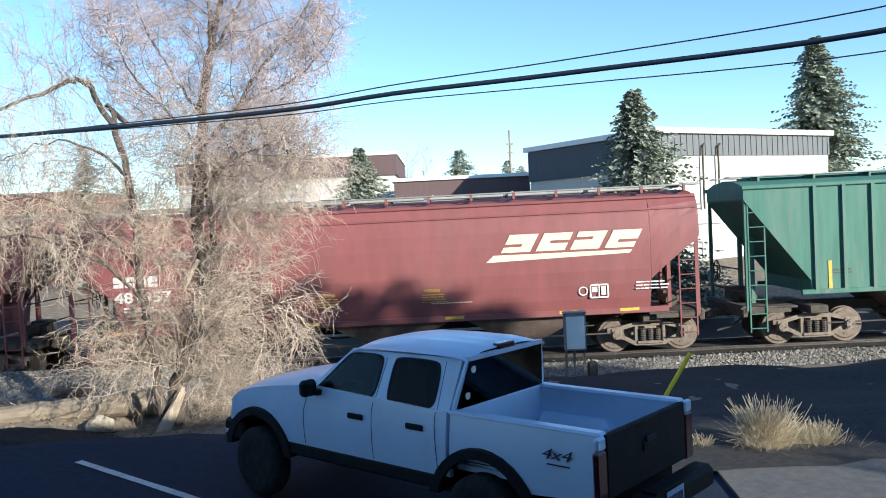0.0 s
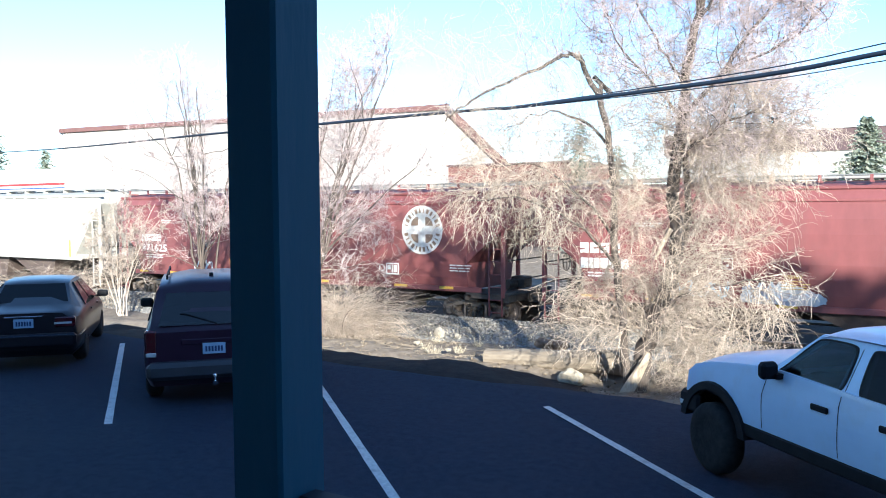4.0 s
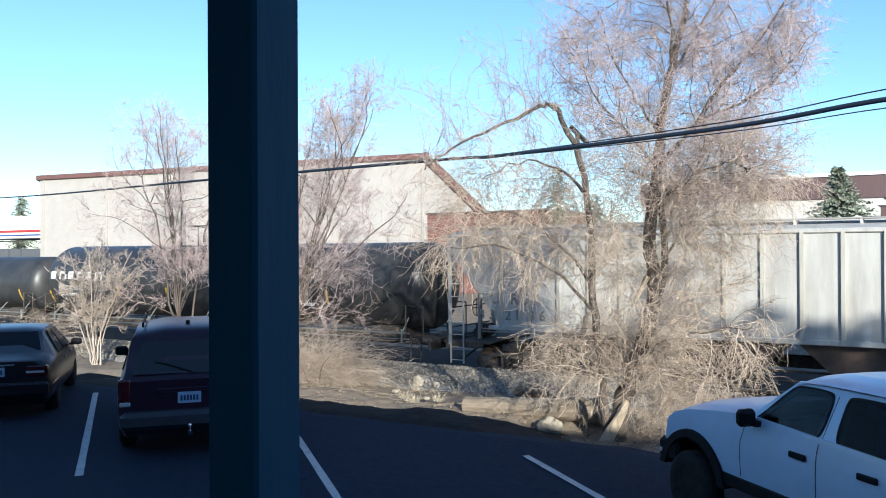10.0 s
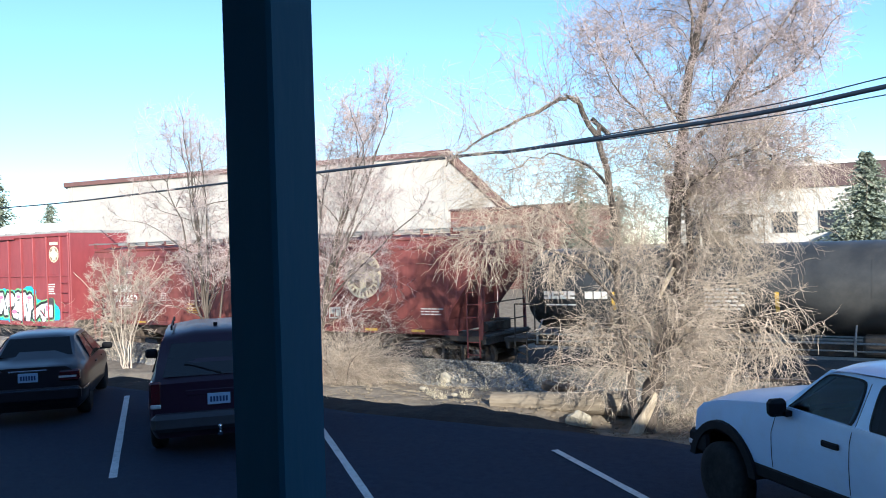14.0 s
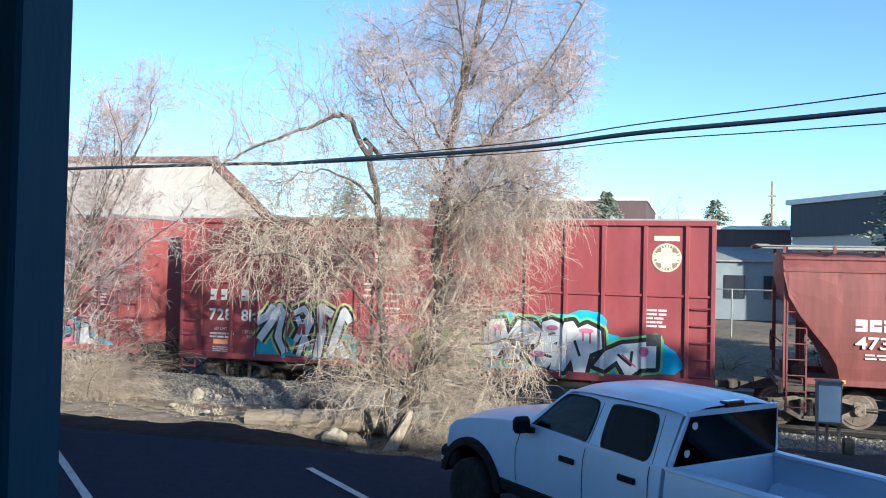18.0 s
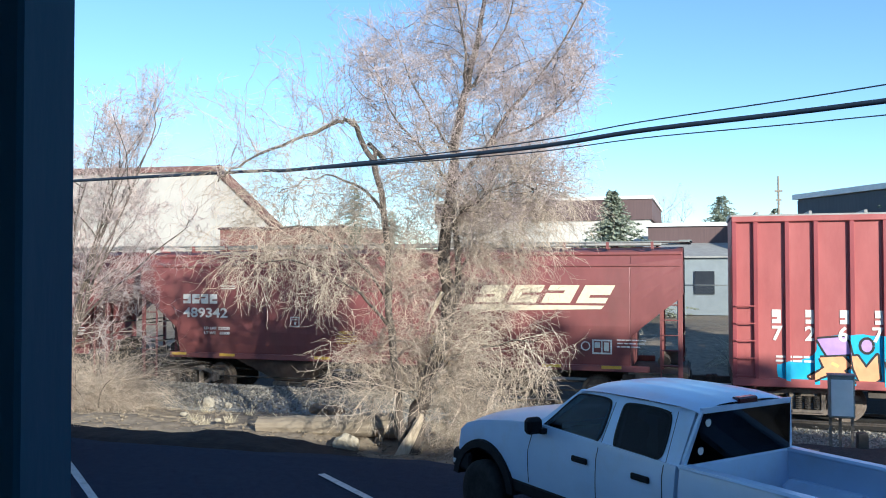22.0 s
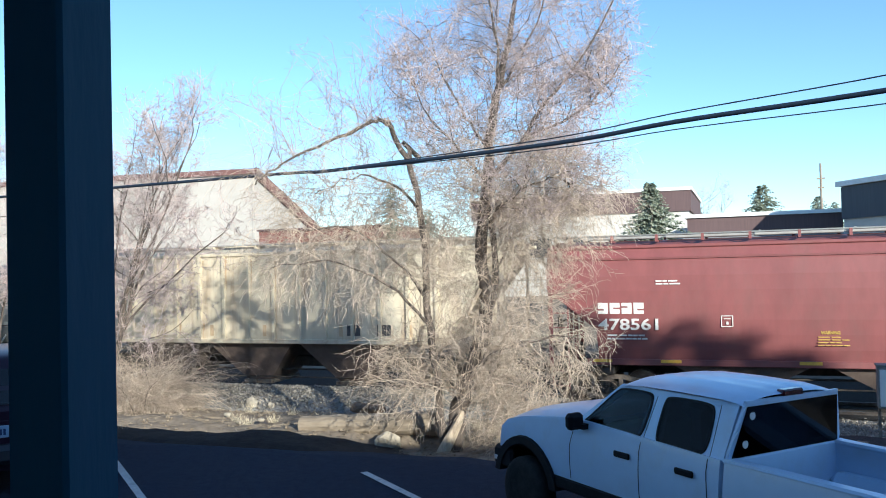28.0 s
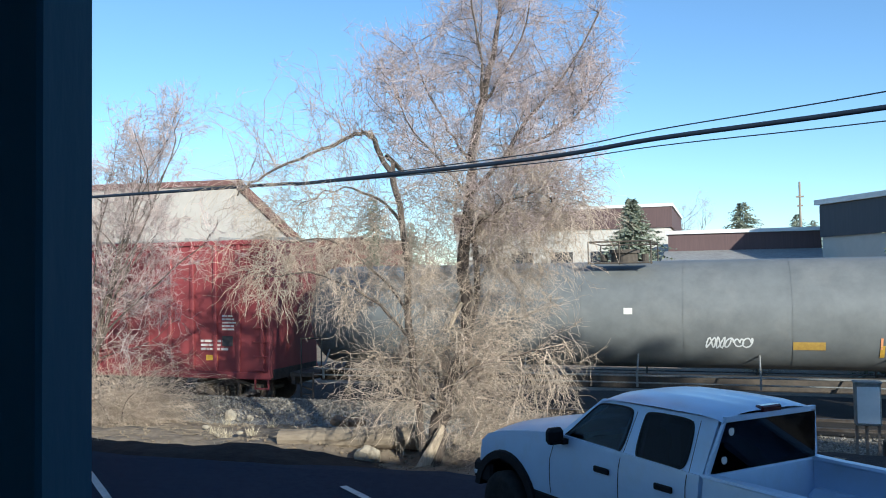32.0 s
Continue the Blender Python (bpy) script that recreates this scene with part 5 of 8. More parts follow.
    for x in (1.07, 4.02):
        part("axle", cyl(B(), (x, -0.1, 0.38), (x, -W + 0.1, 0.38), 0.07, 10), M["plastic"], car)
        part("wheel_well", box(B(), (x, -W / 2, 0.82), (0.96, W - 0.12, 0.06)), M["plastic"], car)
        part("inner_arch", box(B(), (x, -W / 2, 0.60), (0.92, W - 0.62, 0.40)), M["plastic"], car)
    for y in (0.02, -W - 0.02):
        part("rocker", box(B(), (2.52, y, 0.60), (2.0, 0.08, 0.13), bevel=0.02), M["plastic"], car)
    for x in (1.07, 4.02):
        road_wheel(car, x, 0.0, 0.37, 1, "cargrey")
        road_wheel(car, x, -W, 0.37, -1, "cargrey")
    # cab: y leans in with height
    def Y(z):
        return -0.015 - 0.16 * max(0.0, z - 1.20) / 0.5
    zt = 1.655

    def panel(bm, pts, th=0.035):
        for s in (0, 1):
            f = [(x, Y(z) if not s else -W - Y(z), z) for x, z in pts]
            g = [(x, (Y(z) - th) if not s else (-W - Y(z) + th), z) for x, z in pts]
            loft(bm, [f, g])
    bm = B()
    panel(bm, [(3.28, 1.205), (3.15, 1.205), (2.64, zt - 0.06), (2.58, zt), (2.70, zt)])
    panel(bm, [(2.40, 1.205), (2.12, 1.205), (2.10, zt - 0.05), (2.29, zt - 0.05)])
    panel(bm, [(1.66, 1.205), (1.43, 1.205), (1.36, zt), (1.44, zt), (1.60, zt - 0.05)])
    panel(bm, [(2.66, zt), (2.58, zt - 0.05), (1.55, zt - 0.05), (1.40, zt)])
    part("cab_pillar", bm, P, car)
    bm = B()
    rows = []
    for x, e, c in ((2.72, 1.62, 1.67), (2.60, 1.655, 1.72), (2.4, 1.668, 1.742), (1.95, 1.672, 1.75), (1.50, 1.668, 1.738), (1.37, 1.655, 1.72), (1.31, 1.635, 1.70)):
        row = []
        for i in range(21):
            t = i / 20
            k = abs(2 * t - 1)
            rib = 0.006 if (1.4 < x < 2.5 and i % 4 in (1, 2) and 2 < i < 18) else 0.0
            row.append(bm.verts.new((x, -0.135 - (W - 0.27) * t, e + (c - e) * (1 - k ** 4) + rib)))
        rows.append(row)
    for a, b in zip(rows, rows[1:]):
        for i in range(20):
            bm.faces.new((a[i], a[i + 1], b[i + 1], b[i]))
    bmesh.ops.recalc_face_normals(bm, faces=bm.faces[:])
    part("cab_roof", bm, P, car, smooth=True)
    # rear wall of the cab round its window
    def rear(z):
        return 1.43 - 0.10 * (z - 1.15) / 0.5
    bm = B()
    def rq(y0, y1, z0, z1):
        loft(bm, [[(rear(z) - o, y, z) for y, z in ((y0, z0), (y1, z0), (y1 if z1 < 1.5 else max(y1, -W + 0.17), z1), (y0 if z1 < 1.5 else min(y0, -0.17), z1))] for o in (0, 0.03)])
    rq(-0.03, -W + 0.03, 1.10, 1.27)
    loft(bm, [[(rear(z) - o, y, z) for y, z in ((-0.03, 1.27), (-0.10, 1.27), (-0.20, 1.61), (-0.16, 1.66))] for o in (0, 0.03)])
    loft(bm, [[(rear(z) - o, -W - y, z) for y, z in ((-0.03, 1.27), (-0.10, 1.27), (-0.20, 1.61), (-0.16, 1.66))] for o in (0, 0.03)])
    loft(bm, [[(rear(z) - o, y, z) for y, z in ((-0.16, 1.60), (-W + 0.16, 1.60), (-W + 0.16, 1.68), (-0.16, 1.68))] for o in (0, 0.03)])
    part("cab_rear", bm, P, car)
    # glass
    def rounded(pts):
        for _ in range(2):
            pts = [(a[0] + (b[0] - a[0]) * k, a[1] + (b[1] - a[1]) * k) for a, b in zip(pts, pts[1:] + pts[:1]) for k in (0.22, 0.78)]
        return pts

    def pane(name, pts, glass):
        bm = B()
        loft(bm, [[(x, Y(z) + 0.005, z) for x, z in pts], [(x, Y(z) + 0.001, z) for x, z in pts]])
        g = part(name, bm, glass, car)
        cx, cz = sum(p[0] for p in pts) / len(pts), sum(p[1] for p in pts) / len(pts)
        f = lambda a, k: (cx + (a[0] - cx) * (1 + k), cz + (a[1] - cz) * (1 + 1.4 * k))
        bm = B()
        for p, q in zip(pts, pts[1:] + pts[:1]):
            quad = [f(p, 0.03), f(q, 0.03), f(q, -0.03), f(p, -0.03)]
            loft(bm, [[(x, Y(z) + 0.009, z) for x, z in quad], [(x, Y(z) - 0.012, z) for x, z in quad]])
        part("window_seal", bm, M["plastic"], g)
    fw = rounded([(3.20, 1.205), (3.05, 1.31), (2.74, 1.595), (2.64, 1.62), (2.33, 1.622), (2.27, 1.58), (2.33, 1.27), (2.42, 1.205)])
    rw = rounded([(2.12, 1.205), (2.17, 1.28), (2.13, 1.58), (2.07, 1.617), (1.64, 1.617), (1.58, 1.56), (1.60, 1.27), (1.68, 1.205)])
    pane("side_window", fw, M["tint"])
    pane("side_window", rw, M["midtint"])
    for pts, gl in ((fw, "tint"), (rw, "midtint")):
        bm = B()
        loft(bm, [[(x, -W - Y(z) - 0.005, z) for x, z in pts], [(x, -W - Y(z) - 0.001, z) for x, z in pts]])
        part("side_window", bm, M[gl], car)
    bm = B()
    loft(bm, [[(rear(z) - o, y, z) for y, z in ((-0.065, 1.225), (-W + 0.065, 1.225), (-W + 0.175, 1.635), (-0.175, 1.635))] for o in (0.031, 0.038)])
    rg = part("rear_window", bm, M["darktint"], car)
    for y, z in ((-0.24, 1.56), (-0.20, 1.33)):
        bm = B()
        cyl(bm, (rear(z) - 0.039, y, z), (rear(z) - 0.043, y, z), 0.034, 16)
        s = part("sticker", bm, M["white"], rg, "round white sticker")
    bm = B()
    loft(bm, [[(x, y, z) for x, y, z in ((3.16, -0.08, 1.26), (3.16, -W + 0.08, 1.26), (2.66, -W + 0.20, 1.66), (2.66, -0.20, 1.66))], [(x - 0.01, y, z - 0.01) for x, y, z in ((3.16, -0.08, 1.26), (3.16, -W + 0.08, 1.26), (2.66, -W + 0.20, 1.66), (2.66, -0.20, 1.66))]])
    part("windscreen", bm, M["tint"], car)
    bm = B()
    box(bm, (2.3, -W / 2, 0.80), (1.8, W - 0.15, 0.10))
    for x in (2.35, 1.62):
        for y in (-0.42, -W + 0.42):
            box(bm, (x, y, 1.12), (0.14, 0.46, 0.55), bevel=0.05)
            box(bm, (x - 0.01, y, 1.47), (0.10, 0.24, 0.16), bevel=0.04)
    box(bm, (3.05, -W / 2, 1.10), (0.25, W - 0.2, 0.2), bevel=0.05)
    part("cab_interior", bm, M["inside"], car)
    # trim
    bm = B()
    box(bm, (1.335, -W / 2, 1.70), (0.08, 0.26, 0.06), bevel=0.012)
    part("brake_lamp", bm, M["redlamp"], car)
    for y, s in ((0.12, 1), (-W - 0.12, -1)):
        bm = B()
        box(bm, (3.10, y, 1.27), (0.11, 0.20, 0.16), bevel=0.035)
        box(bm, (3.06, y - 0.09 * s, 1.22), (0.08, 0.10, 0.05))
        part("wing_mirror", bm, M["plastic"], car)
    for x in (2.53, 1.79):
        bm = B()
        box(bm, (x, 0.046, 1.045), (0.20, 0.03, 0.055), bevel=0.01)
        part("door_handle", bm, M["plastic"], car)
    for pts in ([(2.23, 1.60), (2.31, 1.24), (2.33, 1.1), (2.31, 0.68)], [(1.53, 1.62), (1.56, 1.24), (1.57, 1.1), (1.53, 0.68)], [(3.22, 1.22), (3.28, 1.0), (3.26, 0.68)]):
        bm = B()
        for p, q in zip(pts, pts[1:]):
            ya = lambda z: (Y(z) if z > 1.2 else sh(0, z) + 0.002)
            zs = np.linspace(p[1], q[1], 7)
            for z0, z1 in zip(zs, zs[1:]):
                f = lambda z: p[0] + (q[0] - p[0]) * (z - p[1]) / (q[1] - p[1])
                cyl(bm, (f(z0), ya(z0), z0), (f(z1), ya(z1), z1), 0.0035, 5)
        part("door_seam", bm, M["seam"], car)
    text(car, "4x4", M["cargrey"], 0.085, pose(0.47, 0.050, 0.985, 0, 0, 180), "side_decal", shear=0.35, width=0.27)
    bm = B()
    box(bm, (0.33, 0.053, 0.945), (0.20, 0.004, 0.012))
    part("side_decal", bm, M["cargrey"], car)
    return car


pickup()


def car_shell(stations, zs):
    """Skins a body from stations (x, [half widths at heights], top z, top half width)."""
    bm = B()
    rings = []
    for x, zb, ws, tops in stations:
        half = [(w, z) for w, z in ws] + tops
        rings.append([(x, -w, z) for w, z in half] + [(x, w, z) for w, z in reversed(half)])
    loft(bm, rings)
    return bm


def plate_on(car, x, z, w=0.31, y=0.0):
    bm = B()
    box(bm, (x, y, z), (0.008, w, 0.155), bevel=0.003)
    p = part("number_plate", bm, M["plate"], car, "number plate with the shade's blue in its colour")
    bm = B()
    for k in range(6):
        box(bm, (x - 0.006, y - 0.105 + k * 0.042, z - 0.005), (0.004, 0.028, 0.075))
    part("plate_bars", bm, M["plateink"], p)


def soft_edges(ob, degrees=38):
    """Keeps creases sharper than the angle, and rounds the shading of the rest."""
    ob.data.set_sharp_from_angle(angle=radians(degrees))
    return ob


def minivan():
    c = Vector((-8.95, 8.05, 0)) + Vector((0.708, 0.706, 0)) * 0.92
    car = thing("minivan", pose(c.x, c.y, 0, 0, 0, 134.9), "dark maroon minivan with a tow ball on its bumper", "minivan")
    P = M["carmaroon"]
    lower = lambda w: [(w - 0.06, 0.30), (w, 0.42), (w + 0.02, 0.70), (w, 1.0)]
    st = [(0.06, 0, lower(0.86), [(0.84, 1.02), (0.80, 1.04), (0.3, 1.05)]),
          (0.12, 0, lower(0.90), [(0.88, 1.05), (0.84, 1.08), (0.3, 1.10)]),
          (0.20, 0, lower(0.92), [(0.88, 1.10), (0.82, 1.30), (0.3, 1.32)]),
          (0.38, 0, lower(0.93), [(0.88, 1.12), (0.76, 1.58), (0.3, 1.66)]),
          (0.52, 0, lower(0.93), [(0.88, 1.12), (0.72, 1.66), (0.3, 1.73)]),
          (1.2, 0, lower(0.94), [(0.89, 1.12), (0.72, 1.69), (0.3, 1.76)]),
          (2.4, 0, lower(0.94), [(0.89, 1.10), (0.71, 1.68), (0.3, 1.75)]),
          (3.0, 0, lower(0.94), [(0.89, 1.08), (0.70, 1.60), (0.3, 1.66)]),
          (3.75, 0, lower(0.92), [(0.87, 1.05), (0.80, 1.10), (0.3, 1.14)]),
          (4.4, 0, lower(0.88), [(0.84, 0.92), (0.78, 0.96), (0.3, 0.98)]),
          (4.66, 0, [(0.74, 0.32), (0.78, 0.42), (0.79, 0.6), (0.76, 0.74)], [(0.72, 0.78), (0.66, 0.8), (0.3, 0.81)])]
    soft_edges(part("body", car_shell(st, 0), P, car, smooth=True))
    rx = lambda z: float(np.interp(z, [1.05, 1.10, 1.32, 1.66], [0.115, 0.13, 0.205, 0.40])) - 0.012
    bm = B()
    pts = [(-0.74, 1.13), (0.74, 1.13), (0.62, 1.57), (-0.62, 1.57)]
    loft(bm, [[(rx(z) - 0.016 * k, y, z) for y, z in pts] for k in (0, 1)])
    part("rear_window", bm, M["carglass"], car)
    for s in (-1, 1):
        for x0, x1 in ((0.75, 1.75), (1.85, 2.6), (2.68, 3.35)):
            bm = B()
            q = [(x0, 0.905, 1.13), (x1, 0.905, 1.12), (x1 - (0.35 if x1 > 3 else 0.05), 0.765, 1.55), (x0 + 0.05, 0.765, 1.57)]
            loft(bm, [[(x, s * (y + 0.006), z) for x, y, z in q], [(x, s * (y - 0.02), z) for x, y, z in q]])
            part("side_window", bm, M["carglass"], car)
        bm = B()
        box(bm, (0.13, s * 0.84, 0.90), (0.16, 0.17, 0.36), bevel=0.03)
        lamp = part("tail_lamp", bm, M["redlamp"], car)
        part("reverse_lamp", box(B(), (0.055, s * 0.84, 0.74), (0.03, 0.14, 0.06), bevel=0.01), M["whitelamp"], lamp)
        bm = B()
        box(bm, (3.0, s * 1.02, 1.16), (0.10, 0.20, 0.15), bevel=0.03)
        box(bm, (3.02, s * 0.92, 1.10), (0.07, 0.12, 0.05))
        part("wing_mirror", bm, M["plastic"], car)
        bm = B()
        cyl(bm, (0.7, s * 0.62, 1.79), (2.6, s * 0.62, 1.79), 0.014, 6)
        for x in (0.72, 1.6, 2.58):
            box(bm, (x, s * 0.62, 1.76), (0.05, 0.03, 0.06))
        part("roof_rail", bm, M["plastic"], car)
        road_wheel(car, 0.95, s * 0.83, 0.33, s)
        road_wheel(car, 3.75, s * 0.83, 0.33, s)
    bm = B()
    box(bm, (0.0, 0, 0.52), (0.24, 1.80, 0.24), bevel=0.06)
    bump = part("rear_bumper", bm, M["cargrey"], car, "grey rear bumper")
    bm = B()
    box(bm, (-0.12, 0, 0.36), (0.2, 0.06, 0.05))
    cyl(bm, (-0.18, 0, 0.38), (-0.18, 0, 0.44), 0.018, 8)
    bmesh.ops.create_uvsphere(bm, u_segments=12, v_segments=8, radius=0.028, matrix=pose(-0.18, 0, 0.46))
    part("tow_ball", bm, M["chrome"], bump)
    bm = B()
    box(bm, (0.075, 0, 0.90), (0.05, 0.9, 0.10), bevel=0.02)
    part("plate_housing", bm, P, car)
    plate_on(car, 0.045, 0.80)
    bm = B()
    bars(bm, [(0.11, -0.05, 1.14), (0.17, 0.35, 1.27), (0.175, 0.45, 1.29)], 0.012)
    part("wiper", bm, M["plastic"], car)
    bm = B()
    cyl(bm, (0.9, 0.0, 1.74), (0.9, 0.0, 1.80), 0.03, 8)
    box(bm, (1.0, -0.35, 1.77), (0.10, 0.05, 0.04), bevel=0.01)
    part("antenna_base", bm, M["plastic"], car)
    bm = B()
    box(bm, (0.055, -0.55, 0.93), (0.01, 0.22, 0.035))
    part("badge", bm, M["cargrey"], car)
    return car


minivan()


def sedan():
    car = thing("sedan_car", pose(-12.93, 9.05, 0, 0, 0, 134.9), "black four-door saloon car with chrome bumper strip", "car")
    P = M["carblack"]
    lower = lambda w: [(w - 0.08, 0.24), (w, 0.34), (w + 0.03, 0.62)]
    st = [(0.0, 0, [(0.72, 0.36), (0.76, 0.44), (0.78, 0.62)], [(0.76, 0.80), (0.72, 0.90), (0.60, 0.98), (0.3, 0.99)]),
          (0.10, 0, lower(0.82), [(0.82, 0.84), (0.79, 0.94), (0.66, 1.01), (0.3, 1.02)]),
          (0.75, 0, lower(0.86), [(0.86, 0.88), (0.83, 0.97), (0.66, 1.05), (0.3, 1.06)]),
          (1.30, 0, lower(0.87), [(0.87, 0.90), (0.84, 0.98), (0.56, 1.36), (0.28, 1.40)]),
          (1.62, 0, lower(0.87), [(0.87, 0.90), (0.84, 0.98), (0.56, 1.42), (0.28, 1.45)]),
          (2.4, 0, lower(0.87), [(0.87, 0.90), (0.84, 0.96), (0.57, 1.43), (0.28, 1.46)]),
          (2.7, 0, lower(0.87), [(0.87, 0.89), (0.84, 0.95), (0.57, 1.40), (0.28, 1.43)]),
          (3.45, 0, lower(0.86), [(0.86, 0.85), (0.83, 0.92), (0.68, 0.98), (0.3, 1.0)]),
          (4.3, 0, lower(0.82), [(0.81, 0.76), (0.76, 0.82), (0.62, 0.86), (0.3, 0.87)]),
          (4.65, 0, [(0.66, 0.28), (0.70, 0.36), (0.72, 0.52)], [(0.70, 0.62), (0.66, 0.68), (0.55, 0.70), (0.3, 0.71)])]
    soft_edges(part("body", car_shell(st, 0), P, car, smooth=True))
    bm = B()
    q = [(0.84, -0.60, 1.075), (0.84, 0.60, 1.075), (1.27, 0.50, 1.365), (1.27, -0.50, 1.365)]
    loft(bm, [[(x, y, z) for x, y, z in q], [(x - 0.02, y, z + 0.022) for x, y, z in q]])
    part("rear_window", bm, M["carglass"], car)
    for s in (-1, 1):
        for x0, x1, a, b in ((1.20, 1.95, 0.35, 0.02), (2.02, 3.05, 0.02, 0.45)):
            bm = B()
            q = [(x0, 0.845, 0.985), (x1, 0.845, 0.975), (x1 - b, 0.60, 1.38), (x0 + a, 0.60, 1.38)]
            loft(bm, [[(x, s * (y + 0.008), z) for x, y, z in q], [(x, s * (y - 0.02), z) for x, y, z in q]])
            part("side_window", bm, M["carglass"], car)
        bm = B()
        box(bm, (0.06, s * 0.64, 0.82), (0.16, 0.34, 0.20), bevel=0.03)
        lamp = part("tail_lamp", bm, M["redlamp"], car)
        part("reverse_lamp", box(B(), (-0.02, s * 0.62, 0.81), (0.015, 0.28, 0.035)), M["whitelamp"], lamp)
        bm = B()
        box(bm, (2.95, s * 0.98, 1.02), (0.11, 0.20, 0.13), bevel=0.03)
        box(bm, (2.97, s * 0.88, 0.97), (0.06, 0.1, 0.04))
        part("wing_mirror", bm, M["plastic"], car)
        road_wheel(car, 1.02, s * 0.76, 0.32, s)
        road_wheel(car, 3.75, s * 0.76, 0.32, s)
        for x in (1.75, 2.75):
            bm = B()
            box(bm, (x, s * 0.895, 0.86), (0.16, 0.025, 0.035), bevel=0.008)
            part("door_handle", bm, P, car)
    bm = B()
    box(bm, (-0.03, 0, 0.52), (0.16, 1.66, 0.24), bevel=0.05)
    bump = part("rear_bumper", bm, P, car)
    bm = B()
    box(bm, (-0.115, 0, 0.62), (0.02, 1.60, 0.02))
    for s in (-1, 1):
        box(bm, (0.25, s * 0.89, 0.60), (0.7, 0.02, 0.02))
    part("chrome_strip", bm, M["chrome"], bump)
    bm = B()
    box(bm, (-0.005, 0, 0.93), (0.02, 0.60, 0.025), bevel=0.006)
    part("trunk_trim", bm, M["chrome"], car)
    plate_on(car, -0.012, 0.82)
    bm = B()
    for k in range(4):
        box(bm, (-0.002, 0.42 + 0.05 * k, 0.95), (0.01, 0.03, 0.04))
    part("badge", bm, M["chrome"], car)
    return car


sedan()

# ---- the balcony and the house behind the camera ----
M.update({
    "bluepaint": mat("blue_painted_wood", (0.009, 0.074, 0.145), 0.6, spec=0.25, color2=(0.007, 0.062, 0.130), scale=5, stretch=(1, 1, 0.2), bump=0.15, bump_scale=25, dirt=(0.02, 0.12, 0.25), dirt_scale=2.5, dirt_amount=0.4),
    "blackmetal": mat("dark_rail_metal", (0.012, 0.022, 0.040), 0.7, 0.0, spec=0.3, color2=(0.018, 0.030, 0.050), scale=9),
    "siding": mat("house_siding", (0.42, 0.42, 0.40), 0.8, color2=(0.36, 0.36, 0.34), scale=3, stretch=(1, 1, 12)),
    "deck": mat("deck_boards", (0.20, 0.17, 0.14), 0.85, color2=(0.14, 0.12, 0.10), scale=4, stretch=(1, 8, 1)),
    "shingle": mat("roof_shingle", (0.10, 0.095, 0.09), 0.9, color2=(0.07, 0.066, 0.062), scale=18, bump=0.4),
})


def balcony():
    post = thing("balcony_post", pose(-0.83, 0.99, 1.35, 0, 0, TH), "square blue-painted wooden balcony post", "post")
    part("shaft", box(B(), (0, 0, 1.85), (0.102, 0.102, 3.7), bevel=0.006), M["bluepaint"], post)
    rail = thing("balcony_railing", pose(-0.83, 0.99, 1.35, 0, 0, TH), "dark metal railing with thin balusters beside the post", "railing")
    bm = B()
    box(bm, (1.75, 0, 0.985), (3.4, 0.05, 0.035), bevel=0.008)
    part("top_rail", bm, M["blackmetal"], rail)
    part("bottom_rail", box(B(), (1.75, 0, 0.10), (3.4, 0.03, 0.03), bevel=0.005), M["blackmetal"], rail)
    for k in range(28):
        part_me("baluster", shared("baluster", lambda b: box(b, (0, 0, 0.54), (0.016, 0.016, 0.87))), M["blackmetal"], rail, m=pose(0.168 + 0.12 * k, 0, 0))
    tagged(part("balcony_floor", box(B(), (0, 0, -0.1), (14, 2.3, 0.2)), M["deck"], None, m=sdp(1.5, 0.0, 1.35)), "wooden balcony deck", "floor", kind="structure")
    tagged(part("house_wall", box(B(), (0, 0, 0), (31.8, 0.25, 5.0)), M["siding"], None, m=sdp(-5.1, -1.3, 2.45)), "pale horizontal siding of the house", "wall", kind="structure")
    bm = B()
    box(bm, (0, 0, 0), (31.8, 9, 0.25))
    tagged(part("house_roof", bm, M["shingle"], None, m=sdp(-5.1, -3.1, 5.0)), "dark shingled roof over the balcony", "roof", kind="structure")
    # unseen block, added only to cast shade to the right of the lot
    tagged(part("house_wing", box(B(), (0, 0, 0), (18, 3, 6.9)), M["siding"], None, m=sdp(25.5, -0.45, 3.3)), "unseen block added to shade the ground on the right", "wall", kind="structure")
    tagged(part("house_back", box(B(), (0, 0, 0), (30, 0.25, 5.0)), M["siding"], None, m=sdp(-6, -7.3, 2.45)), "back wall of the house", "wall", kind="structure")


balcony()

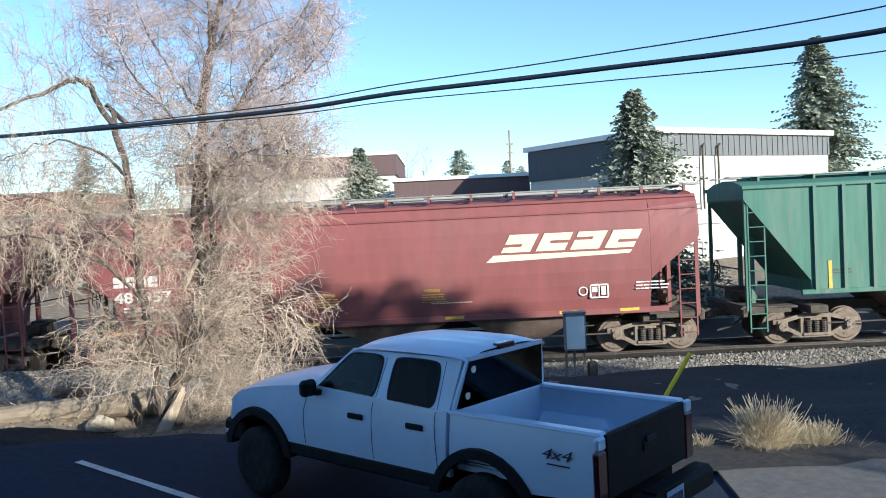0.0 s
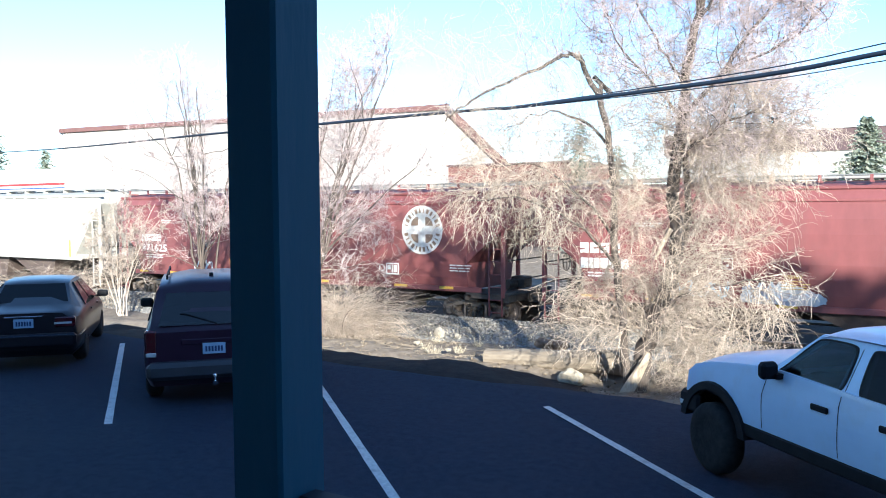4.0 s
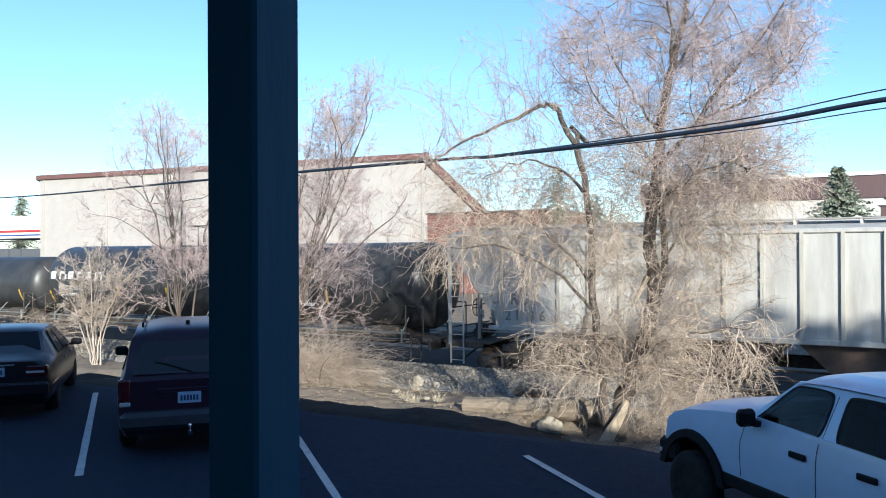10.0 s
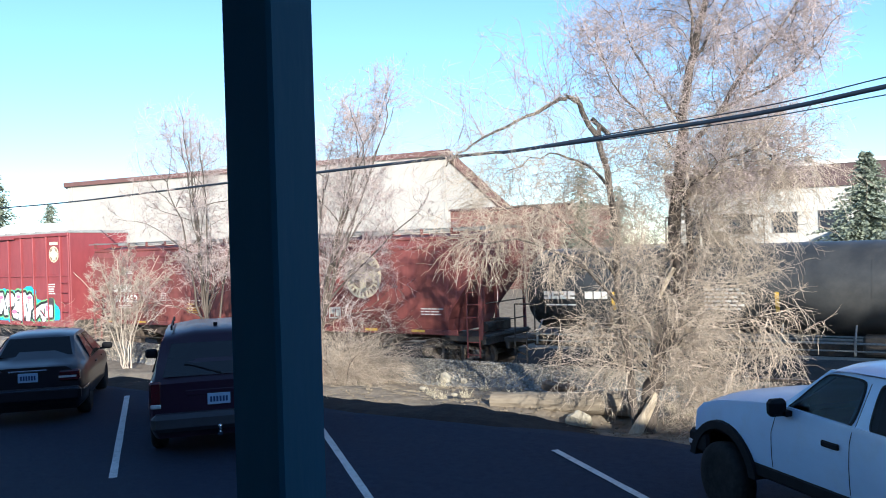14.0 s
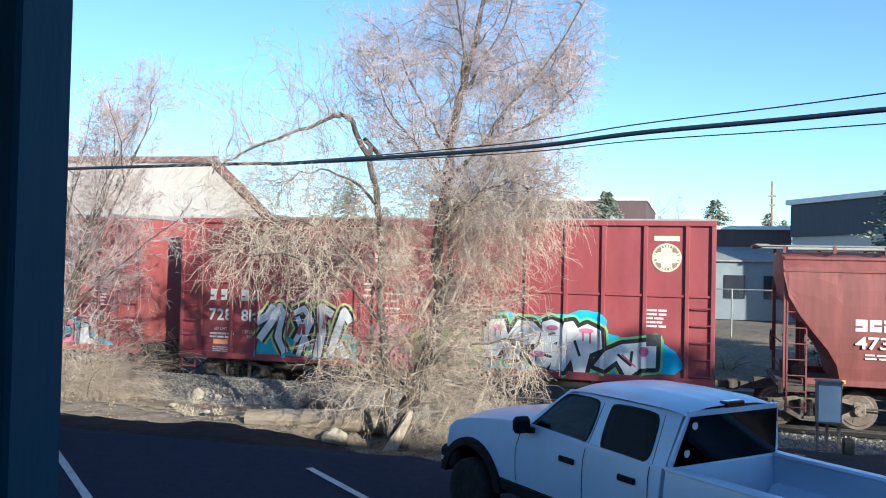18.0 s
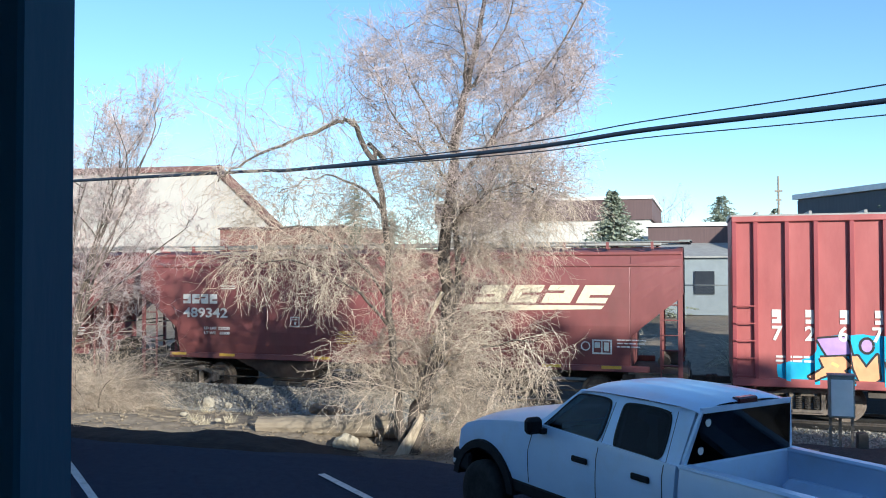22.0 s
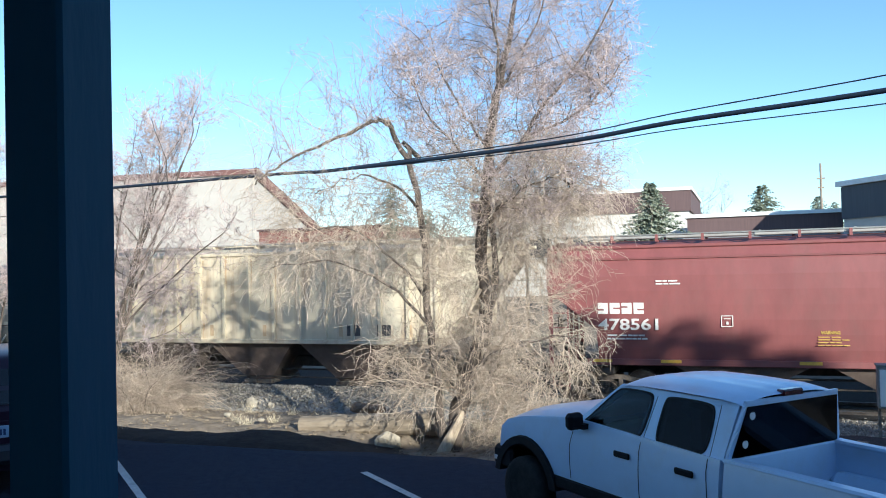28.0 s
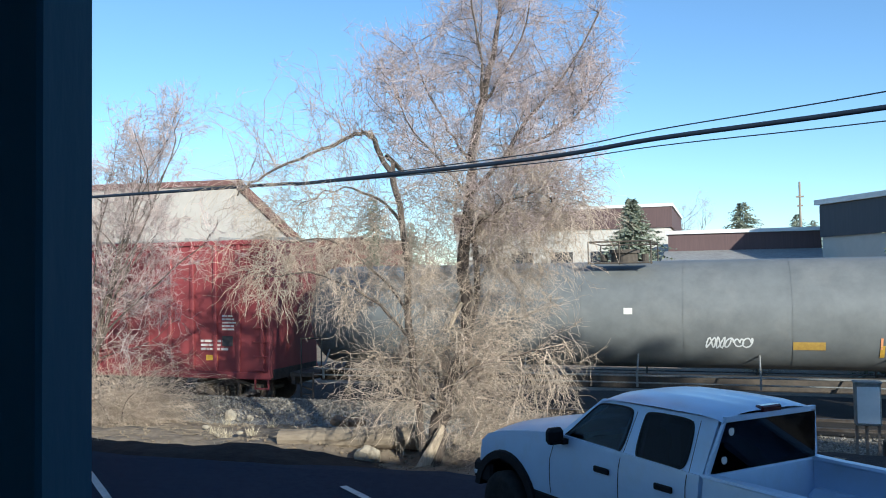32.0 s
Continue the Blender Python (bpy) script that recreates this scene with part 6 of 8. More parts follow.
# ---- buildings beyond the track ----
M.update({
    "tilt": mat("cream_concrete_wall", (0.44, 0.405, 0.37), 0.9, color2=(0.39, 0.36, 0.325), scale=1.2, dirt=(0.37, 0.34, 0.30), dirt_scale=0.35, dirt_amount=0.5),
    "fascia": mat("brown_metal_fascia", (0.17, 0.085, 0.075), 0.6, color2=(0.14, 0.07, 0.06), scale=2),
    "brickred": mat("red_brown_wall", (0.22, 0.10, 0.08), 0.85, color2=(0.17, 0.08, 0.065), scale=3),
    "brownband": mat("dark_brown_siding", (0.115, 0.07, 0.068), 0.7, color2=(0.09, 0.055, 0.055), scale=2, stretch=(6, 6, 0.3)),
    "slate": mat("slate_blue_siding", (0.075, 0.085, 0.10), 0.7, color2=(0.06, 0.068, 0.082), scale=2, stretch=(6, 6, 0.3)),
    "slategrey": mat("grey_metal_siding", (0.13, 0.137, 0.142), 0.6, color2=(0.10, 0.106, 0.11), scale=2, stretch=(9, 9, 0.3)),
    "whitewall": mat("white_block_wall", (0.58, 0.55, 0.50), 0.85, color2=(0.53, 0.505, 0.46), scale=2, dirt=(0.55, 0.52, 0.46), dirt_scale=0.5),
    "whitetrim": mat("white_roof_trim", (0.78, 0.78, 0.76), 0.6, color2=(0.70, 0.70, 0.68), scale=4),
    "greywall": mat("grey_blue_wall", (0.24, 0.27, 0.29), 0.8, color2=(0.20, 0.225, 0.245), scale=2),
    "pane": mat("dark_window_pane", (0.03, 0.035, 0.045), 0.08, color2=(0.04, 0.045, 0.055), scale=2),
    "polewood": mat("weathered_pole_wood", (0.30, 0.25, 0.20), 0.9, color2=(0.22, 0.18, 0.145), scale=4),
    "redstripe": mat("red_sign_stripe", (0.50, 0.05, 0.05), 0.5, scale=4),
    "bluestripe": mat("blue_sign_stripe", (0.05, 0.10, 0.35), 0.5, scale=4),
})


def house(label, category, s0, s1, d, depth, z0, z1, wall, turn=0.0):
    """A building seen from the track side; local x runs right from its left end, y back."""
    m = sdp(s0, d, z0, turn)
    b = thing("building", m, label, category)
    part("wall", box(B(), ((s1 - s0) / 2, depth / 2, (z1 - z0) / 2), (s1 - s0, depth, z1 - z0)), M[wall], b)
    return b, s1 - s0, z1 - z0


def skew(bm):
    """Leans the depth of a block to the left, as this building stands at a slant."""
    for v in bm.verts:
        v.co.x -= 0.95 * max(0.0, v.co.y)
    return bm


def warehouse():
    b = thing("warehouse", sdp(-33.3, 53.0, 0.2, 7.2), "large cream warehouse with a brown roof edge and sloping end", "building")
    L, H, R = 40.5, 9.75, 4.4
    o = [(-L, 0), (R, 0), (R + 0.3, 5.3), (0, H), (-L, H)]
    part("wall", skew(prism(B(), o, 0, 26)), M["tilt"], b)
    bm = B()
    box(bm, (-L / 2, 13, H + 0.12), (L + 0.5, 26.5, 0.40))
    part("roof_edge", skew(bm), M["fascia"], b, "brown metal roof edge")
    bm = B()
    prism(bm, [(0.0, H + 0.4), (-0.3, H - 0.15), (R + 0.1, 5.1), (R + 0.75, 5.35)], -0.25, 26.2)
    part("sloping_roof", skew(bm), M["fascia"], b)
    for k in range(6):
        part("panel_joint", box(B(), (-L + 0.6 + k * 7.9, -0.04, H / 2), (0.12, 0.10, H)), M["tilt"], b)
    for x in (-30.5, -14.0):
        bm = B()
        box(bm, (x, -0.05, 1.6), (3.2, 0.12, 3.2))
        part("loading_door", bm, M["slategrey"], b)


warehouse()
b, w, h = house("low red-brown building beside the warehouse", "building", -28.3, -20.0, 45, 8, 0.2, 5.2, "brickred")
part("roof_edge", box(B(), (w / 2, 4, h + 0.05), (w + 0.2, 8.2, 0.12)), M["brownband"], b)
b, w, h = house("flat-roofed cream building with a dark brown upper band", "building", -19.0, -3.4, 60, 14, 0.3, 6.2, "whitewall")
part("upper_band", box(B(), (w / 2, 7, h + 0.72), (w + 0.3, 14.3, 1.5)), M["brownband"], b, "dark brown metal band")
part("roof_trim", box(B(), (w / 2, 7, h + 1.53), (w + 0.5, 14.5, 0.22)), M["whitetrim"], b)
for k in range(5):
    part("window", box(B(), (2.2 + k * 2.9, -0.03, 3.6), (1.6, 0.08, 1.4)), M["pane"], b)
b, w, h = house("long low brown building with a white roof trim", "building", -2.95, 5.2, 50, 9, 0.3, 5.17, "brownband")
part("roof_trim", box(B(), (w / 2, 4.5, h + 0.1), (w + 0.3, 9.3, 0.2)), M["whitetrim"], b)
bm = B()
prism(bm, [(0, 0), (w, 0), (w, 3.0), (0, 3.0)], -4.3, -0.1)
part("lower_wall", bm, M["greywall"], b, "grey lower annex wall")
bm = B()
loft(bm, [[(x, -4.5, 3.0), (x, -4.5, 3.08), (x, 0, 3.9), (x, 0, 3.8)] for x in (-0.2, w + 0.2)])
part("annex_roof", bm, M["roofgrey"], b, "grey sheet roof of the annex")
for k in range(4):
    part("window", box(B(), (1.2 + k * 1.9, -4.33, 1.7), (1.0, 0.08, 1.2)), M["pane"], b)


def hall():
    """Slate-sided hall whose corner points at the track."""
    c = Vector((12.9, 37.8, 0.1))
    b = thing("industrial_hall", Matrix.Translation(c) @ pose(0, 0, 0, 0, 0, 27), "white-walled industrial hall with grey metal siding above", "building")
    L, D, H = 13.0, 9.6, 6.4
    part("wall", box(B(), (L / 2, D / 2, 2.6), (L, D, 5.2)), M["whitewall"], b)
    part("siding", box(B(), (L / 2 + 0.02, D / 2, 5.70), (L + 0.12, D + 0.12, 1.05)), M["slategrey"], b, "grey ribbed metal siding")
    for k in range(31):
        part_me("siding_rib", shared("siding_rib", lambda q: box(q, (0, -0.075, 5.70), (0.05, 0.04, 1.0))), M["slategrey"], b, m=pose(0.3 + 0.42 * k, 0, 0))
    part("side_siding", box(B(), (-0.09, D / 2, 5.35), (0.06, D, 1.6)), M["slate"], b, "slate-blue metal siding")
    part("roof_trim", box(B(), (L / 2, D / 2, 6.35), (L + 0.5, D + 0.5, 0.26)), M["whitetrim"], b)
    bm = B()
    for x in (2.9, 4.0):
        cyl(bm, (x, -0.18, 2.6), (x, -0.18, 5.6), 0.05, 8)
        cyl(bm, (x, -0.18, 5.6), (x + 0.25, -0.1, 5.75), 0.05, 8)
    part("vent_pipe", bm, M["under"], b)
    part("door", box(B(), (9.5, -0.03, 1.4), (3.0, 0.08, 2.8)), M["slategrey"], b)


hall()
b, w, h = house("white roadside canopy with red and blue stripes", "canopy", -92, -75.7, 50, 8, 0.3, 3.4, "slategrey")
part("fascia", box(B(), (w / 2, 4, 4.7), (w + 0.5, 8.5, 1.1)), M["whitetrim"], b)
part("red_stripe", box(B(), (w / 2, -0.28, 4.85), (w + 0.4, 0.05, 0.22)), M["redstripe"], b)
part("blue_stripe", box(B(), (w / 2, -0.28, 4.45), (w + 0.4, 0.05, 0.12)), M["bluestripe"], b)
part("roof", box(B(), (w / 2 - 1, 5, 5.9), (w - 3, 8, 1.2), bevel=0.4), M["whitetrim"], b)


def fence():
    f = thing("chain_link_fence", sdp(-14, 38.0, 0.2), "grey chain-link fence on metal posts", "fence")
    for k in range(12):
        part_me("post", shared("fence_post", lambda b: cyl(b, (0, 0, -0.3), (0, 0, 1.85), 0.035, 8)), M["roofwalk"], f, m=pose(2.6 * k, 0, 0))
    bm = B()
    cyl(bm, (0, 0, 1.82), (28.6, 0, 1.82), 0.025, 6)
    part("top_rail", bm, M["roofwalk"], f)
    vs, fs = [], []
    def wire(a, b):
        i = len(vs)
        n = 0.004
        vs.extend([(a[0], n, a[1] - n), (a[0], -n, a[1]), (a[0], n, a[1] + n), (b[0], n, b[1] - n), (b[0], -n, b[1]), (b[0], n, b[1] + n)])
        fs.extend([(i, i + 1, i + 4, i + 3), (i + 1, i + 2, i + 5, i + 4)])
    x = -1.8
    while x < 28.6:
        for s in (1, -1):
            a = (x, 0.0) if s == 1 else (x, 1.8)
            e = (x + 1.8, 1.8) if s == 1 else (x + 1.8, 0.0)
            if x >= 0 and x + 1.8 <= 28.6:
                wire(a, e)
        x += 0.14
    me = bpy.data.meshes.new("wire_mesh")
    me.from_pydata(vs, [], fs)
    part_me("wire_mesh", me, M["roofwalk"], f)


fence()


def pole(s, d, z0, z1, r=0.14):
    p = thing("utility_pole", sdp(s, d, z0), "distant wooden utility pole with a crossarm", "pole")
    part("shaft", cyl(B(), (0, 0, 0), (0, 0, z1 - z0), r, 8, r * 0.7), M["polewood"], p)
    for dz, w in ((1.5, 0.75), (2.4, 0.55)):
        part("crossarm", box(B(), (0, 0, z1 - z0 - dz), (w, 0.16, 0.16)), M["polewood"], p)


pole(7.5, 90, 0.3, 12.0, 0.14)

# ---- trees and shrubs ----
M.update({
    "bark": mat("dark_bark", (0.145, 0.114, 0.094), 0.95, color2=(0.07, 0.056, 0.046), scale=9, stretch=(1, 1, 0.25), bump=0.7, bump_scale=30),
    "heart": mat("bare_split_wood", (0.52, 0.43, 0.32), 0.9, color2=(0.34, 0.27, 0.19), scale=16, stretch=(1, 1, 0.12), bump=0.8, bump_scale=40, dirt=(0.16, 0.12, 0.09), dirt_scale=7, dirt_amount=0.8),
    "twig": mat("straw_brown_twigs", (0.52, 0.425, 0.335), 0.85, color2=(0.36, 0.285, 0.225), scale=3),
    "twigup": mat("grey_brown_twigs", (0.52, 0.42, 0.39), 0.85, color2=(0.38, 0.30, 0.28), scale=3),
    "paletwig": mat("pale_grey_twigs", (0.46, 0.385, 0.32), 0.85, color2=(0.34, 0.28, 0.23), scale=3),
    "grass": mat("dry_grass", (0.60, 0.52, 0.38), 0.85, color2=(0.46, 0.39, 0.27), scale=8),
    "needles": mat("conifer_needles", (0.32, 0.345, 0.27), 0.95, spec=0.05, color2=(0.18, 0.205, 0.155), scale=1.5, dirt=(0.20, 0.21, 0.13), dirt_scale=1.2, dirt_amount=0.5),
    "rock": mat("pale_rock", (0.42, 0.37, 0.29), 0.92, color2=(0.30, 0.26, 0.20), scale=5, bump=0.5, bump_scale=18),
    "brownrock": mat("brown_rock", (0.25, 0.17, 0.11), 0.92, color2=(0.17, 0.115, 0.08), scale=5, bump=0.5, bump_scale=18),
    "logwood": mat("weathered_log", (0.31, 0.255, 0.19), 0.95, color2=(0.19, 0.15, 0.11), scale=9, stretch=(0.15, 1, 1), bump=0.6, bump_scale=24),
})


def speckled(m, low, high):
    """Lets each twig differ a little in tone."""
    t = m.node_tree
    g = t.nodes.new("ShaderNodeNewGeometry")
    mr = t.nodes.new("ShaderNodeMapRange")
    mr.inputs[3].default_value, mr.inputs[4].default_value = low, high
    hs = t.nodes.new("ShaderNodeHueSaturation")
    b = t.nodes["Principled BSDF"].inputs["Base Color"]
    src = b.links[0].from_socket
    t.links.new(g.outputs["Random Per Island"], mr.inputs[0])
    t.links.new(mr.outputs[0], hs.inputs["Value"])
    t.links.new(src, hs.inputs["Color"])
    t.links.new(hs.outputs[0], b)


for k in ("twig", "twigup", "paletwig", "grass"):
    speckled(M[k], 0.65, 1.45)


class Tubes:
    """Collects tapered tubes into one mesh."""

    def __init__(self):
        self.v, self.f, self.n = [], [], 0

    def add(self, pts, r0, r1, k=3):
        pts = np.asarray(pts, float)
        n = len(pts)
        tan = np.gradient(pts, axis=0)
        tan /= np.linalg.norm(tan, axis=1)[:, None] + 1e-9
        ref = np.array([0.31, 0.87, 0.38])
        a = np.cross(tan, ref)
        a /= np.linalg.norm(a, axis=1)[:, None] + 1e-9
        b = np.cross(tan, a)
        r = np.linspace(r0, r1, n)[:, None]
        ring = [pts + r * (a * math.cos(2 * math.pi * j / k) + b * math.sin(2 * math.pi * j / k)) for j in range(k)]
        self.v.append(np.stack(ring, 1).reshape(-1, 3))
        i = np.arange(n - 1)[:, None] * k
        j = np.arange(k)[None, :]
        q = (j + 1) % k
        f = np.stack([i + j, i + q, i + k + q, i + k + j], -1).reshape(-1, 4) + self.n
        self.f.append(f)
        self.n += n * k

    def mesh(self, name):
        me = bpy.data.meshes.new(name)
        v, f = np.concatenate(self.v), np.concatenate(self.f)
        me.vertices.add(len(v))
        me.vertices.foreach_set("co", v.ravel())
        me.loops.add(f.size)
        me.loops.foreach_set("vertex_index", f.ravel().astype(np.int32))
        me.polygons.add(len(f))
        me.polygons.foreach_set("loop_start", np.arange(0, f.size, 4, dtype=np.int32))
        me.update(calc_edges=True)
        return me


def spray(rng, p, d, length, droop, n, wander=0.25):
    """A wandering shoot from p in direction d that bends down (droop > 0) or up."""
    d = np.array(d, float)
    d /= np.linalg.norm(d)
    out = [np.array(p, float)]
    for i in range(n):
        d = d + rng.normal(size=3) * wander / math.sqrt(n) + np.array([0, 0, -droop / n])
        d /= np.linalg.norm(d)
        out.append(out[-1] + d * length / n)
    return np.array(out)


def shoots(tubes, rng, p, d, length, droop, r, subs, sub_len, sub_droop, n=6, spread=0.9, wander=0.35):
    path = spray(rng, p, d, length, droop, n, wander)
    tubes.add(path, r, r * 0.35)
    for _ in range(subs):
        i = rng.integers(1, n + 1)
        t = path[i] - path[i - 1]
        t /= np.linalg.norm(t)
        q = t + rng.normal(size=3) * spread
        sub = spray(rng, path[i - 1] + (path[i] - path[i - 1]) * rng.random(), q, sub_len * rng.uniform(0.5, 1.3), sub_droop, 3, wander)
        tubes.add(sub, r * 0.55, r * 0.25)


def smooth_path(pts, n=24):
    """A rounded run through a few points."""
    pts = np.array(pts, float)
    t = np.linspace(0, len(pts) - 1, n)
    out = []
    for x in t:
        i = min(int(x), len(pts) - 2)
        k = x - i
        p0, p1, p2, p3 = pts[max(i - 1, 0)], pts[i], pts[i + 1], pts[min(i + 2, len(pts) - 1)]
        out.append(0.5 * ((2 * p1) + (-p0 + p2) * k + (2 * p0 - 5 * p1 + 4 * p2 - p3) * k**2 + (-p0 + 3 * p1 - 3 * p2 + p3) * k**3))
    return np.array(out)


def grow(mats, rng, path, level, spec, ok=None):
    """Side shoots along a stem, and theirs in turn. spec: (number, lengths, angle, droop, radius, steps, wander, kind of wood) level by level."""
    count, lengths, angle, droop, r, steps, wander, wood = spec[level]
    n = len(path)
    for _ in range(count):
        for trial in range(8):
            k = rng.uniform(0.12, 1.0)
            f = k * (n - 1)
            i = min(int(f), n - 2)
            p = path[i] + (path[i + 1] - path[i]) * (f - i)
            t = path[i + 1] - path[i]
            t = t / (np.linalg.norm(t) + 1e-9)
            side = np.cross(t, rng.normal(size=3))
            side /= np.linalg.norm(side) + 1e-9
            a = radians(rng.normal(angle, 15))
            q = spray(rng, p, t * math.cos(a) + side * math.sin(a), rng.uniform(*lengths) * (1.15 - 0.45 * k), droop * rng.uniform(0.2, 1.7), steps, wander)
            if ok is None or ok(q[-1]):
                break
        else:
            continue
        mats[wood].add(q, r * rng.uniform(0.8, 1.2), r * 0.45, 4 if r > 0.01 else 3)
        if level + 1 < len(spec):
            grow(mats, rng, q, level + 1, spec)


def big_tree():
    """The old tree by the lot: two stems, one snapped and hanging, with long drooping twigs. x to the right, y away from the lot."""
    rng = np.random.default_rng(11)
    tree = thing("bare_tree", pose(-3.75, 13.95, -0.5, 0, 0, 15), "large bare tree with a snapped limb and drooping straw-brown twigs", "tree")
    main = smooth_path([(0.0, 0, -0.15), (0.10, 0.02, 0.6), (0.30, 0.05, 1.3), (0.66, 0.1, 2.4), (0.62, 0.1, 3.7), (0.78, 0.05, 5.06), (0.87, 0, 5.95), (1.12, 0.05, 6.95), (1.29, 0.1, 7.85), (1.36, 0.1, 9.2)], 40)
    main[4:-1] += np.random.default_rng(3).normal(size=(35, 3)) * 0.014
    twin = smooth_path([(0.22, 0.15, 0.9), (0.46, 0.2, 1.9), (0.80, 0.22, 2.7), (0.84, 0.2, 3.5), (0.74, 0.14, 4.4)], 18)
    left = smooth_path([(-0.05, 0.0, -0.15), (-0.16, -0.05, 0.5), (-0.24, -0.1, 1.5), (-0.36, -0.1, 2.6), (-0.40, -0.1, 3.9), (-0.58, -0.1, 4.9), (-0.74, -0.12, 5.3), (-0.95, -0.15, 5.76)], 30)
    left[3:-1] += np.random.default_rng(4).normal(size=(26, 3)) * 0.012
    hang = smooth_path([(-0.92, -0.14, 5.72), (-1.12, -0.18, 5.80), (-1.39, -0.25, 5.70), (-2.07, -0.3, 5.38), (-2.83, -0.4, 5.02), (-3.2, -0.5, 4.7)], 22)
    hang[2:] += np.random.default_rng(5).normal(size=(20, 3)) * 0.02
    right = smooth_path([(0.76, 0.1, 4.75), (1.0, 0.05, 5.0), (1.38, 0, 5.43), (1.64, -0.1, 5.88), (2.08, -0.1, 6.39), (2.61, 0, 7.1), (3.1, 0.05, 8.0)], 20)
    spread = [[(0.80, 0.05, 5.2), (0.45, 0.2, 5.8), (0.1, 0.3, 6.5), (-0.25, 0.4, 7.5)], [(0.9, 0.05, 6.2), (1.3, 0.2, 6.8), (1.75, 0.3, 7.7), (1.95, 0.3, 8.8)],
              [(0.66, 0.1, 2.6), (0.95, 0.5, 3.3), (1.3, 0.9, 4.1), (1.6, 1.1, 5.2)], [(0.26, 0.0, 1.25), (0.75, -0.35, 1.75), (1.5, -0.6, 2.02), (2.1, -0.8, 2.1)],
              [(-0.36, -0.1, 2.7), (-0.9, -0.3, 3.4), (-1.6, -0.4, 3.9), (-2.5, -0.5, 3.9)], [(-0.30, -0.1, 2.2), (-0.9, -0.4, 2.9), (-1.9, -0.6, 3.4), (-2.9, -0.7, 3.3)],
              [(1.38, 0, 5.43), (2.0, 0.15, 5.7), (2.6, 0.2, 6.1), (3.3, 0.2, 6.9)], [(0.87, 0, 6.0), (0.95, -0.3, 6.9), (0.75, -0.5, 8.0), (0.6, -0.6, 9.2)],
              [(0.72, 0.05, 4.7), (0.3, -0.25, 5.2), (-0.3, -0.4, 5.9), (-0.6, -0.4, 6.8)], [(0.66, 0.1, 4.0), (1.1, -0.3, 4.4), (1.7, -0.4, 4.7), (2.3, -0.4, 4.6)],
              [(-0.42, -0.1, 4.2), (-0.9, 0.2, 4.7), (-1.6, 0.3, 4.9), (-2.3, 0.3, 4.6)]]
    spread = [smooth_path(p, 14) for p in spread]
    for p in spread:
        p[2:-1] += rng.normal(size=(11, 3)) * 0.022
    t = Tubes()
    t.add(main, 0.175, 0.022, 10)
    part_me("trunk", t.mesh("trunk"), M["bark"], tree, "dark furrowed trunk", smooth=True)
    t = Tubes()
    t.add(left, 0.08, 0.042, 10)
    part_me("second_trunk", t.mesh("second_trunk"), M["bark"], tree, smooth=True)
    for path, r0, r1, nm in [(twin, 0.075, 0.05, "limb"), (hang, 0.045, 0.012, "broken_limb"), (right, 0.055, 0.012, "limb"), (np.array([(-0.60, -0.1, 4.95), (-0.60, -0.05, 5.3), (-0.72, 0, 5.44), (-0.42, 0, 5.14)]), 0.04, 0.045, "broken_limb")] + [(p, 0.031, 0.008, "limb") for p in spread]:
        t = Tubes()
        t.add(path, r0, r1, 7)
        part_me(nm, t.mesh(nm), M["bark"], tree, smooth=True)
    # torn pale wood where the second trunk snapped
    t = Tubes()
    for k in range(6):
        a = k * 1.05
        t.add([(-0.95 + 0.03 * math.cos(a), -0.15 + 0.03 * math.sin(a), 5.70), (-0.97 + 0.04 * math.cos(a), -0.15 + 0.04 * math.sin(a), 5.78), (-1.0 + 0.05 * math.cos(a), -0.16 + 0.04 * math.sin(a), 5.84 + 0.02 * (k % 3))], 0.022, 0.003, 5)
    part_me("torn_wood", t.mesh("torn_wood"), M["heart"], tree, "pale torn wood at the break")
    t = Tubes()
    t.add([(0.30, -0.08, 2.35), (0.42, -0.06, 2.6), (0.56, -0.03, 2.86)], 0.03, 0.045, 6)
    part_me("scar", t.mesh("scar"), M["heart"], tree, "pale stripped patch on the trunk")
    # the split stub at the foot, bare wood
    bm = B()
    rings = []
    for z, x, r in ((-0.35, -0.30, 0.12), (0.0, -0.21, 0.12), (0.35, -0.02, 0.105), (0.62, 0.12, 0.085), (0.78, 0.20, 0.03)):
        rings.append([(x + r * math.cos(a * math.pi / 5) * (1 + 0.12 * math.sin(a * 3)), -0.28 + 0.7 * r * math.sin(a * math.pi / 5), z + 0.05 * math.sin(a * 2.1) * (z > 0.5)) for a in range(10)])
    loft(bm, rings)
    part("split_stub", bm, M["heart"], tree, "pale split stub of bare wood")
    # upper crown: rising branches that end in a haze of fine twigs
    mats = {"wood": Tubes(), "up": Tubes(), "mid": Tubes(), "low": Tubes()}

    def high(p):
        return np.interp(p[2], [3.9, 5.2, 5.9, 7, 9.5], [-0.3, -0.45, -0.85, -1.0, -0.8]) < p[0] < np.interp(p[2], [3.9, 4.7, 5.6, 6.3, 6.8, 7.6, 9.5], [2.5, 2.7, 2.9, 3.1, 3.3, 3.3, 2.7]) and p[2] > 3.9 and abs(p[1]) < 1.9
    up = [(0, (0.7, 1.8), 52, -0.3, 0.0078, 9, 0.75, "wood"), (9, (0.35, 1.0), 50, -0.1, 0.0050, 7, 0.75, "up"), (9, (0.14, 0.5), 52, 0.0, 0.0036, 4, 0.75, "up")]
